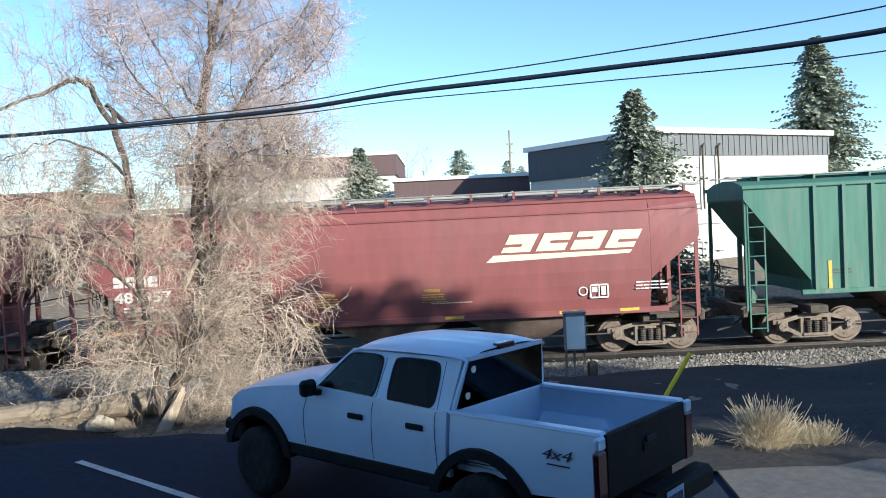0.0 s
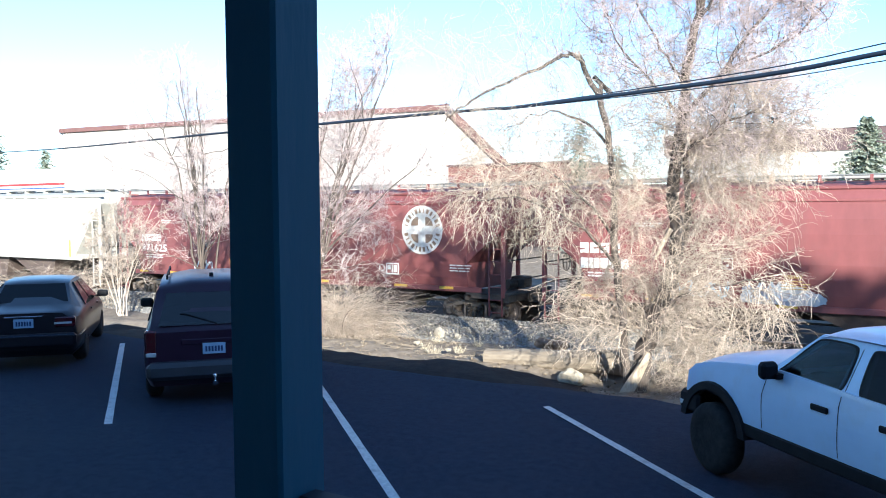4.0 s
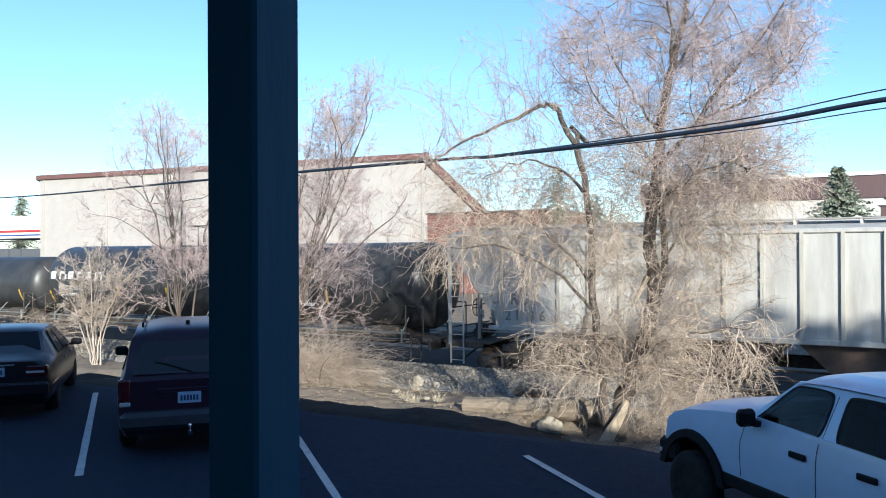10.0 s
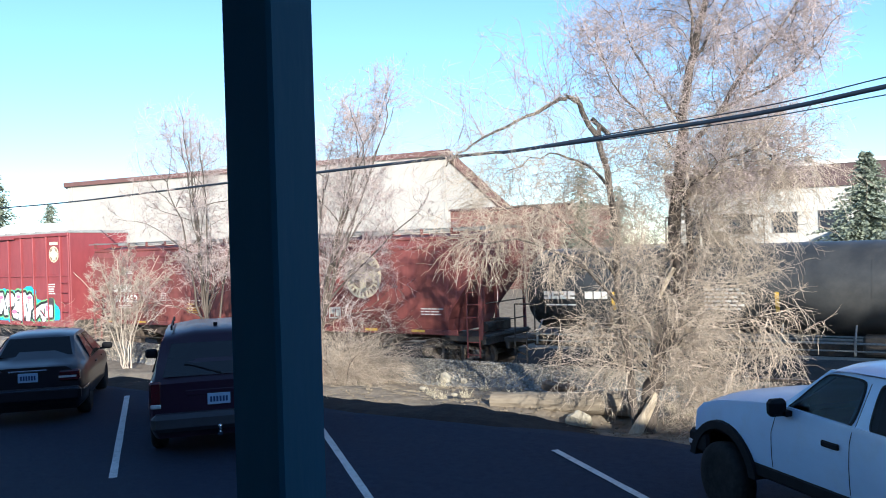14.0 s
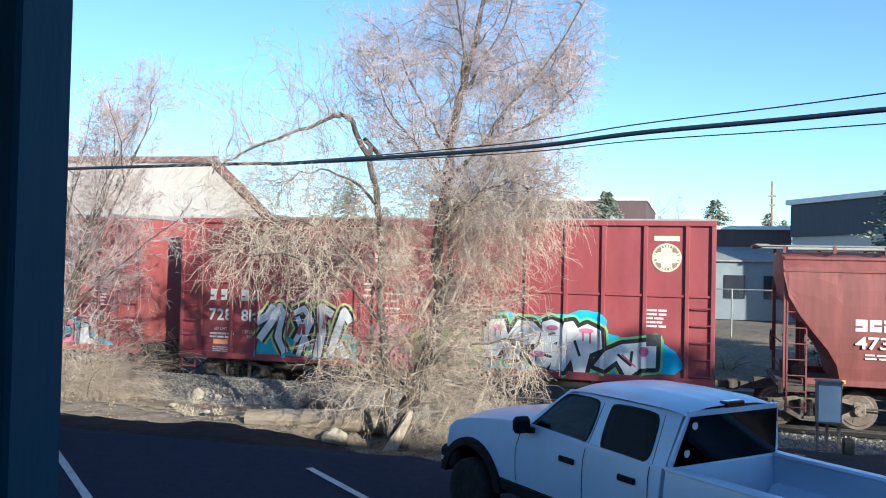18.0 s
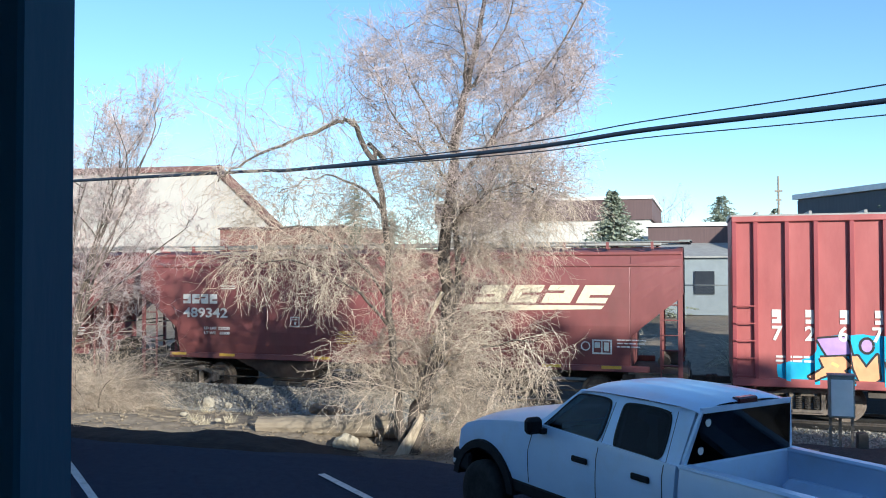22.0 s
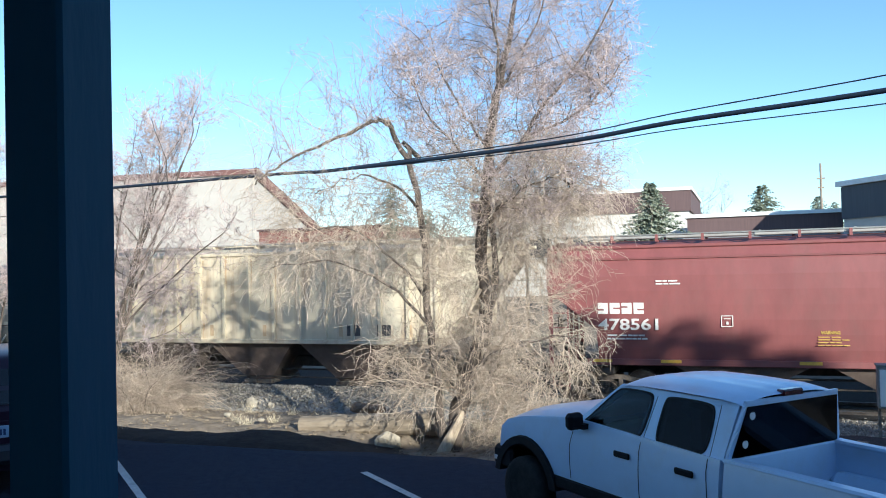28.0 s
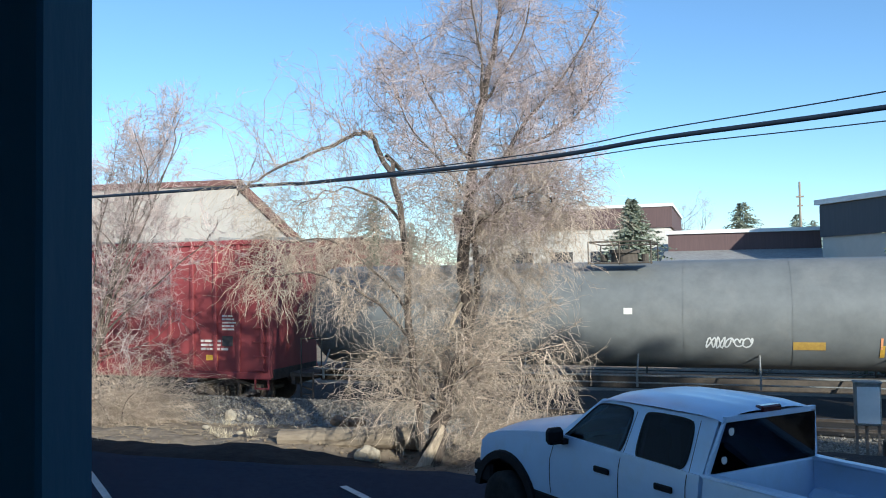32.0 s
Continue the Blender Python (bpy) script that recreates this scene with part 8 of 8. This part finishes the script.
def graffiti_one(car, L):
    posts = POSTS_ONE + [6.11, 9.87]
    g = Sprayed(car, -1.452, posts)
    g.blob("teal", [(2.95, 1.0), (3.1, 1.45), (3.5, 1.75), (4.3, 1.6), (5.2, 1.75), (6.1, 1.7), (6.1, 1.02), (4.5, 1.02)])
    one = [[(3.0, 2.0), (3.35, 2.2), (3.55, 2.5)], [(3.1, 1.5), (3.5, 2.05), (3.75, 2.45), (3.95, 2.2)], [(3.85, 2.2), (3.7, 1.6), (3.95, 1.15)]]
    two = [[(4.2, 2.3), (4.5, 2.45), (4.75, 2.1), (4.5, 1.55), (4.35, 1.1)], [(4.25, 1.5), (4.7, 2.3)], [(4.65, 1.4), (4.3, 2.2)]]
    three = [[(4.95, 1.1), (5.1, 1.8), (5.05, 2.5), (5.4, 2.3)], [(5.35, 1.2), (5.5, 1.7), (5.75, 2.4), (5.95, 2.1)], [(5.6, 1.5), (5.85, 1.1)]]
    g.stroke("yellow", one + two + three, 0.50)
    g.stroke("black", one + two + three, 0.37)
    g.stroke("white", one + three, 0.22)
    g.stroke("white", two, 0.15)
    g.stroke("red", [[(4.35, 1.7), (4.42, 2.0)], [(4.52, 1.7), (4.5, 2.0)], [(5.12, 1.9), (5.2, 2.3)]], 0.10)
    # the door
    g = Sprayed(car, -1.551, [6.29 + 0.85 * i for i in range(5)], -1.576, 0.03)
    g.blob("yellow", [(7.55, 1.1), (7.7, 1.75), (8.2, 2.05), (9.2, 2.05), (9.72, 1.75), (9.7, 1.1), (8.6, 1.02)], 0.02)
    g.blob("black", [(6.4, 1.05), (6.55, 1.4), (6.95, 1.55), (7.2, 1.2), (6.9, 1.02)])
    g.stroke("black", [[(8.05, 1.1), (8.0, 1.7), (8.25, 2.1), (9.2, 2.1), (9.45, 1.7), (9.35, 1.2), (8.7, 1.1)]], 0.09)
    g.coat_of([ring(8.33, 1.52, 0.26, 0.25)[:-1], ring(9.05, 1.55, 0.28, 0.26)[:-1]], "black")
    g.coat_of([ring(8.33, 1.52, 0.22, 0.21)[:-1], ring(9.05, 1.55, 0.24, 0.22)[:-1]], "red")
    g.coat_of([ring(8.26, 1.60, 0.06, 0.05)[:-1], ring(8.98, 1.64, 0.07, 0.05)[:-1]], "pink")
    up = [[(6.75, 1.72), (6.85, 2.0)], [(6.75, 2.02), (7.0, 2.08)], [(6.8, 1.86), (6.98, 1.9)], [(7.3, 2.1), (7.15, 2.06), (7.16, 1.8), (7.32, 1.82)], [(7.16, 1.94), (7.28, 1.95)], [(7.42, 2.1), (7.46, 1.86), (7.54, 2.0), (7.62, 1.88), (7.7, 2.12)]]
    low = [ring(7.3, 1.55, 0.11, 0.11, 8), [(7.0, 1.15), (7.1, 1.4), (7.25, 1.38), (7.2, 1.2)], [(7.35, 1.15), (7.38, 1.4), (7.55, 1.36), (7.48, 1.22)], [(7.62, 1.05), (7.65, 1.38), (7.82, 1.3), (7.68, 1.2), (7.86, 1.05)]]
    g.letters(up + low, "pink", 0.075, 0.06)
    g.coat_of([[(7.35, 1.6), (7.55, 1.8), (7.95, 1.72), (7.9, 1.55)]], "orange")
    # big white shapes beyond the door
    g = Sprayed(car, -1.452, posts)
    g.blob("blue", [(9.55, 1.95), (9.85, 2.35), (10.2, 2.58), (10.9, 2.5), (11.6, 2.52), (12.5, 2.68), (12.95, 2.55), (13.1, 2.1), (13.6, 2.05), (14.35, 1.95), (14.75, 1.65), (14.7, 1.2), (12.0, 1.05), (9.6, 1.1)], 0.03)
    shapes = [[(9.98, 2.36), (10.32, 2.38), (10.45, 1.98), (10.72, 2.38), (11.12, 2.34), (11.34, 2.12), (11.22, 1.78), (10.82, 1.70), (10.74, 1.34), (10.42, 1.32), (10.34, 1.68), (10.16, 1.38), (9.80, 1.36), (9.68, 1.86)],
              [(11.36, 2.34), (11.60, 2.42), (11.86, 2.32), (11.90, 1.92), (11.66, 1.80), (11.88, 1.66), (11.50, 1.16), (11.16, 1.22), (11.02, 1.50), (11.30, 1.76)],
              [(11.94, 2.36), (12.16, 2.40), (12.28, 2.22), (12.52, 2.34), (12.88, 2.18), (12.92, 1.72), (12.60, 1.58), (12.48, 1.08), (12.20, 1.06), (12.12, 1.42), (11.94, 1.10), (11.56, 1.12), (11.74, 1.76)],
              [(12.98, 1.66), (13.40, 1.86), (13.72, 1.90), (14.26, 2.0), (14.24, 1.30), (13.88, 1.28), (13.54, 1.0), (13.28, 1.44), (12.98, 1.20), (12.70, 1.28)]]
    rims = [p + p[:1] for p in shapes]
    g.stroke("green", rims, 0.34)
    g.stroke("black", rims, 0.22)
    g.coat_of(shapes, "white")
    g.stroke("black", [[(10.5, 1.95), (10.62, 1.6)], [(11.5, 2.02), (11.7, 2.06)], [(11.4, 1.5), (11.62, 1.44)], [(12.2, 1.9), (12.34, 1.5)], [(13.3, 1.6), (13.62, 1.34), (13.66, 1.7)]], 0.07)
    g.coat_of([ring(10.18, 2.16, 0.16, 0.08)[:-1], ring(11.62, 2.2, 0.16, 0.07)[:-1], ring(12.5, 2.16, 0.2, 0.07)[:-1], ring(11.24, 1.5, 0.2, 0.09)[:-1], ring(13.95, 1.7, 0.12, 0.13)[:-1], ring(9.66, 1.86, 0.14, 0.09)[:-1]], "pink")
    g.stroke("red", [[(10.1, 2.12), (10.1, 1.9)], [(10.24, 2.12), (10.25, 1.96)], [(12.42, 2.12), (12.42, 1.9)], [(12.6, 2.12), (12.6, 1.84)], [(11.2, 1.46), (11.2, 1.28)], [(13.4, 1.6), (13.75, 1.3)]], 0.035)
    small_bars(car, 1.55, 1.22, 0.66, 3, M["white"], -1.455, 0.03, 0.06, seed=31)
    part("placard", box(B(), (1.83, -1.456, 1.38), (0.48, 0.006, 0.14)), M["spray_orange"], car, "orange stencil patch")
    text(car, "LD LMT", M["white"], 0.085, pose(1.62, -1.456, 1.72), "stencil_text", width=0.42)
    text(car, "LT WT", M["white"], 0.085, pose(1.66, -1.456, 1.56), "stencil_text", width=0.36)
    text(car, "212800", M["white"], 0.08, pose(2.62, -1.456, 1.66), "stencil_text", width=0.4)
    text(car, "73200", M["white"], 0.08, pose(2.68, -1.456, 1.52), "stencil_text", width=0.34)


def graffiti_two(car, L):
    posts = POSTS_TWO + [6.16, 9.91]
    g = Sprayed(car, -1.452, posts)
    g.blob("blue", [(1.5, 1.42), (1.75, 1.5), (2.3, 1.66), (2.42, 2.08), (3.0, 2.16), (3.5, 2.18), (4.1, 2.12), (4.6, 2.08), (5.15, 2.04), (5.75, 1.92), (6.05, 1.72), (6.5, 1.4), (6.72, 1.05), (5.6, 0.98), (3.4, 0.98), (1.7, 1.04)], 0.015)
    body = [[(2.44, 1.62), (2.95, 1.66), (3.12, 1.46), (2.96, 1.32), (3.2, 1.08), (2.9, 1.06), (2.66, 1.24), (2.3, 1.08), (2.2, 1.16), (2.54, 1.38)],
            [(3.12, 1.68), (3.26, 1.68), (3.44, 1.4), (3.68, 1.72), (3.72, 1.16), (3.56, 1.02), (3.3, 1.08), (3.16, 1.4)],
            [(3.86, 1.58), (4.24, 1.88), (4.5, 1.80), (4.44, 1.58), (4.2, 1.62), (4.16, 1.46), (4.48, 1.46), (4.66, 1.04), (4.4, 0.98), (4.06, 1.1), (3.9, 1.26)],
            [(4.66, 1.84), (5.2, 1.86), (5.28, 1.64), (4.98, 1.48), (5.5, 1.28), (6.25, 1.42), (6.18, 1.26), (5.66, 1.02), (5.34, 1.12), (4.8, 1.18), (4.66, 1.52)]]
    caps = [[(2.38, 2.06), (2.98, 2.12), (3.06, 2.0), (3.12, 1.72), (2.6, 1.68)], [(3.9, 1.84), (4.4, 2.04), (4.36, 1.84), (3.94, 1.66)], [(4.66, 1.88), (4.7, 2.02), (5.2, 1.98), (5.22, 1.88)]]
    g.stroke("black", [p + p[:1] for p in body + caps] + [ring(3.46, 1.92, 0.13, 0.16, 10)], 0.10)
    g.coat_of(body, "orange")
    g.coat_of(caps + [ring(3.46, 1.92, 0.12, 0.15, 10)[:-1]], "purple")
    g.stroke("yellow", [[(2.7, 1.5), (2.85, 1.42)], [(4.0, 1.2), (4.3, 1.12)], [(5.0, 1.3), (5.3, 1.2)]], 0.07)
    g.stroke("white", [[(6.15, 2.55), (6.17, 3.3)], [(6.4, 2.2), (6.4, 2.4)], [(5.95, 2.37), (6.1, 2.37)]], 0.06)
    g = Sprayed(car, -1.452, posts)
    g.blob("teal", [(9.55, 0.98), (9.75, 1.3), (10.0, 1.85), (10.6, 2.0), (11.2, 1.95), (11.6, 2.1), (11.95, 1.9), (12.6, 1.92), (13.3, 1.9), (13.6, 1.6), (14.2, 1.3), (14.3, 0.98)], 0.02)
    shapes = [[(9.95, 1.1), (10.05, 1.8), (10.5, 1.95), (10.75, 1.7), (10.45, 1.6), (10.75, 1.15)], [(10.85, 1.05), (10.95, 1.55), (11.25, 1.75), (11.6, 1.6), (11.55, 1.1)],
              [(11.75, 1.05), (11.8, 1.9), (12.15, 1.8), (12.45, 1.6), (12.4, 1.15)], [(12.6, 1.1), (12.65, 1.8), (13.15, 1.82), (13.2, 1.1)], [(13.35, 1.08), (13.4, 1.75), (13.65, 1.7), (13.7, 1.3), (14.15, 1.08)]]
    g.stroke("black", [p + p[:1] for p in shapes], 0.12)
    for shape, colour in zip(shapes, ("orange", "pink", "yellow", "pink", "white")):
        g.coat_of([shape], colour)
    g.coat_of([ring(10.35, 1.3, 0.13, 0.12)[:-1], ring(11.22, 1.36, 0.12, 0.14)[:-1], ring(12.1, 1.42, 0.13, 0.2)[:-1], ring(12.92, 1.45, 0.13, 0.18)[:-1]], "teal")
    g.stroke("black", [ring(10.35, 1.3, 0.13, 0.12), ring(12.1, 1.42, 0.13, 0.2), ring(12.92, 1.45, 0.13, 0.18)], 0.035)
    g.stroke("white", [[(11.35, 1.2), (11.36, 1.9), (11.6, 1.92)], [(13.9, 1.1), (14.05, 1.4)]], 0.05)
    g.stroke("orange", [[(10.0, 1.02), (11.4, 1.0)], [(12.2, 1.02), (13.4, 1.04)]], 0.08)
    for z0, z1, x0, x1 in ((1.95, 1.97, 6.42 - 0.75, 6.42 - 0.48), (2.18, 2.20, 5.67, 5.94)):
        part("stencil_frame", box(B(), ((x0 + x1) / 2, -1.456, (z0 + z1) / 2), (x1 - x0, 0.006, 0.02)), M["white"], car)
    part("placard", box(B(), (6.75, -1.556, 1.86), (0.2, 0.006, 0.22)), M["spray_yellow"], car, "pale yellow stencil patch")


def scribble(car, x, z, w, h, seed, y=-1.50, paint="white", n=3, shell=None):
    """A thin tag of loops, not legible."""
    rng = random.Random(seed)
    g = Sprayed(car, y, shell=shell)
    lines = []
    for k in range(n):
        a, r1, r2, ph, tw = x + w * (k + 0.5) / n, w / n * rng.uniform(0.35, 0.6), h * rng.uniform(0.35, 0.55), rng.uniform(0, 6), rng.choice((1.5, 2.0, 2.5))
        lines.append([(a + r1 * math.sin(t * 0.45 + ph) + 0.3 * r1 * math.sin(t * 0.9), z + h / 2 + r2 * math.sin(t * 0.45 * tw)) for t in range(15)])
    g.stroke(paint, lines, 0.035)


graffiti_one(b1, length("J", "K"))
graffiti_two(b2, length("K", "L"))
g = Sprayed(c3, -1.492)
g.blob("grey", [(6.05, 1.28), (6.15, 1.7), (6.65, 1.62), (7.05, 1.82), (7.65, 1.65), (8.05, 1.45), (7.75, 1.27)], 0.02)
g.stroke("white", [[(6.2, 1.4), (6.35, 1.62), (6.55, 1.4), (6.75, 1.66)], ring(7.1, 1.54, 0.16, 0.17, 9), [(7.4, 1.4), (7.5, 1.62), (7.75, 1.45)]], 0.035)
for k, (car, x, z, w) in enumerate(((c3, 4.3, 1.35, 1.5), (c3, 6.2, 1.4, 0.9), (c3, 10.8, 1.4, 1.4), (c4, 5.0, 1.35, 1.1), (c4, 8.8, 1.4, 1.6))):
    scribble(car, x, z, w, 0.42, 40 + k, -1.492, "white" if k % 2 else "pale")
# brand and hazard lettering on the tanks

for k in range(6):
    a = 0.95 + 0.58 * k
    for dx, z, w, h in ((0.0, 2.75, 0.11, 0.32), (0.11, 2.97, 0.24, 0.10), (0.35 if k % 2 else 0.11, 2.75, 0.11 if k % 2 else 0.24, 0.20)):
        w1(a + dx, z, w, h, "brand_mark", M["white"])
text(t1, "PROX 35757", M["white"], 0.20, pose(1.48, -1.41, 2.30), "reporting_mark", width=1.8)
small_bars(t1, 1.6, 2.16, 0.9, 2, M["white"], -1.355, 0.035, 0.07, seed=51)
scribble(t1, 13.45, 2.32, 0.55, 0.2, 52, -1.40, "blue", shell=(1.42, 2.70))
scribble(t1, 14.3, 2.3, 0.8, 0.3, 59, -1.40, "white", shell=(1.42, 2.70))
text(t1, "LIQUEFIED", M["white"], 0.10, pose(14.3, -1.36, 2.14), "hazard_text", width=0.75, bold=0.004)
text(t1, "NON-ODORIZED", M["white"], 0.10, pose(14.33, -1.31, 2.0), "hazard_text", width=0.95, bold=0.004)
block_letters(t2, 1.35, 2.25, 1.0, 0.22, 4, -1.21, M["white"], name="reporting_mark")
small_bars(t2, 2.6, 2.36, 0.7, 1, M["white"], -1.205, 0.20, seed=53)
small_bars(t2, 1.4, 2.08, 0.9, 1, M["white"], -1.17, 0.04, seed=54)
small_bars(t2, 5.95, 2.52, 1.0, 6, M["white"], -1.213, 0.05, 0.10, seed=55)
text(t3, "ANHYDROUS AMMONIA", M["white"], 0.11, pose(16.62, -1.39, 3.07), "hazard_text", width=1.36, bold=0.004)
text(t3, "INHALATION HAZARD", M["white"], 0.09, pose(16.70, -1.412, 2.93), "hazard_text", width=1.2, bold=0.004)
small_bars(t3, 17.1, 3.26, 0.5, 1, M["white"], -1.33, 0.05, seed=56)
part("table_mark", box(B(), (17.6, -1.425, 2.68), (1.0, 0.006, 0.35)), M["white"], t3, "white capacity table")
for k in range(5):
    part("table_line", box(B(), (17.6, -1.43, 2.53 + 0.07 * k), (0.94, 0.003, 0.025)), M["dark"], t3)
scribble(t3, 15.9, 2.2, 1.1, 0.35, 57, -1.345, n=5, shell=(1.42, 2.75))
for x in (15.6, 18.3):
    w3(x, 1.95, 0.05, 0.28, "reflector_strip", M["spray_orange"])
w3(13.7, 1.92, 0.72, 0.20, "label_plate", M["warning"])
scribble(t3, 11.7, 1.95, 1.1, 0.28, 61, -1.22, n=5, shell=(1.42, 2.75))
w3(9.7, 2.8, 0.22, 0.16, "label_plate", M["white"])
small_bars(b3, length("Q", "R") - 2.9, 2.0, 0.8, 3, M["white"], -1.456, 0.07, 0.12, seed=58)
part("placard", box(B(), (length("Q", "R") - 2.5, -1.456, 1.5), (0.4, 0.006, 0.16)), M["yellow"], b3)
# rust on the cream hopper
cream = [c for c, q in CARS if q == Q["P"]][0]
rng5 = random.Random(5)
for k in range(16):
    x, z1 = 2.01 + 0.86 * rng5.randrange(0, 15) + rng5.uniform(0.05, 0.14), rng5.choice((4.18, 4.15, 4.1, 2.2))
    h, w = rng5.uniform(0.3, 1.2) if z1 > 3 else rng5.uniform(0.2, 0.5), rng5.uniform(0.015, 0.05)
    bm = B()
    pts = [(x - w * (1 - 0.8 * i / 12) * rng5.uniform(0.5, 1.2), z1 - h * i / 12) for i in range(13)] + [(x + w * (1 - 0.8 * i / 12) * rng5.uniform(0.5, 1.2), z1 - h * i / 12) for i in range(12, -1, -1)]
    prism(bm, pts, -1.504, -1.5015)
    part("rust_patch", bm, M["rust"], cream, "brown rust running down the paint")
for x in (3.2, 5.03, 7.57, 9.42, 11.95, 14.1):
    part("reflector_strip", box(B(), (x, -1.506, 1.97), (0.12, 0.008, 0.33)), M["rust"], cream)
for x in (12.35, 13.3):
    part("stencil_patch", box(B(), (x, -1.504, 1.98), (0.42, 0.006, 0.32)), M["dark"], cream)

# ---- cables, cabinet, guard and pavement ----
def cable(name, pts, r, label):
    t = Tubes()
    t.add(smooth_path(pts, 60), r, r, 8)
    return tagged(part_me(name, t.mesh(name), M["blackmetal"], None, smooth=True), label, "cable", "overhead cables")


def aim(dx, dy, dz, dist):
    """A place at that horizontal distance from the balcony, in a direction."""
    k = dist / math.hypot(dx, dy)
    return (dx * k, dy * k, 2.8 + dz * k)


LINE = [aim(0.95, 0.72, 0.252, 8.4), aim(0.620, 0.963, 0.2103, 8.9), aim(0.234, 0.992, 0.175, 9.6), aim(0.017, 1.130, 0.1784, 10.4), aim(-0.146, 1.020, 0.143, 11.4),
        aim(-0.4446, 1.043, 0.1295, 14.0), aim(-0.446, 0.893, 0.1106, 15.0), aim(-0.70, 0.77, 0.0885, 22), aim(-0.929, 0.646, 0.0671, 48), aim(-1.0, 0.5, 0.055, 90)]
cable("cable", LINE, 0.030, "thick black overhead cable bundle")
fan = lambda x, y: max(0.10, min(1.25, 0.55 + 1.2 * x / math.hypot(x, y)))
cable("cable", [(x, y, z + 0.19 * fan(x, y)) for x, y, z in LINE], 0.008, "thin overhead wire above the cable bundle")
cable("cable", [(x, y, z - 0.165 * fan(x, y)) for x, y, z in LINE], 0.007, "thin overhead wire below the cable bundle")


M["guardyellow"] = mat("bright_yellow_plastic", (0.85, 0.66, 0.03), 0.45, color2=(0.78, 0.58, 0.02), scale=6)


def cabinet():
    c = thing("utility_cabinet", sdp(2.50, 17.4, ground_z(17.4)), "pale grey utility cabinet on metal legs", "utility box")
    bm = B()
    box(bm, (0, 0, 1.00), (0.44, 0.26, 0.78), bevel=0.012)
    body = part("body", bm, M["roofwalk"], c)
    part("door", box(B(), (0.0, -0.136, 0.99), (0.38, 0.012, 0.68), bevel=0.004), M["whitetrim"], body)
    part("lid", box(B(), (0, 0, 1.405), (0.48, 0.30, 0.04), bevel=0.01), M["roofwalk"], c)
    for x in (-0.19, -0.02, 0.19):
        part_me("leg", shared("cabinet_leg", lambda b: box(b, (0, 0, 0.25), (0.05, 0.05, 0.9))), M["truckrust"], c, m=pose(x, 0.02, 0))
    part("ground_box", box(B(), (0.36, 0.05, 0.12), (0.2, 0.2, 0.42), bevel=0.03), M["under"], c)


cabinet()
g = thing("cable_guard", sdp(3.11, 13.0, -0.32), "yellow plastic guard on a guy wire", "cable guard")
part("guard", cyl(B(), (-0.03, 0, -0.05), (0.54, 0.02, 0.84), 0.036, 10), M["guardyellow"], g)
bm = B()
loft(bm, [[tuple(sd(s, d, z)) for s, d, z in ((2.35, 5.2, 0.0), (2.35, 5.2, 0.03), (2.62, 8.78, 0.03), (2.62, 8.85, 0.0))], [tuple(sd(s, d, z)) for s, d, z in ((14, 5.2, 0.0), (14, 5.2, 0.03), (14, 8.78, 0.03), (14, 8.85, 0.0))]])
tagged(part("pavement", bm, M["pad"], None), "worn grey pavement pad beside the lot", "pavement", kind="structure")

# ---- sleepers and far details of the track, last ----
for i in range(96):
    part_me("sleeper", shared("sleeper", lambda b: box(b, (0, 0, 0), (0.23, 2.6, 0.16), bevel=0.012)), M["sleeper"], bpy.data.objects["trackbed"], m=sdp(-34 + i * 0.53, CENTRE, RAIL - 0.245))

motions()
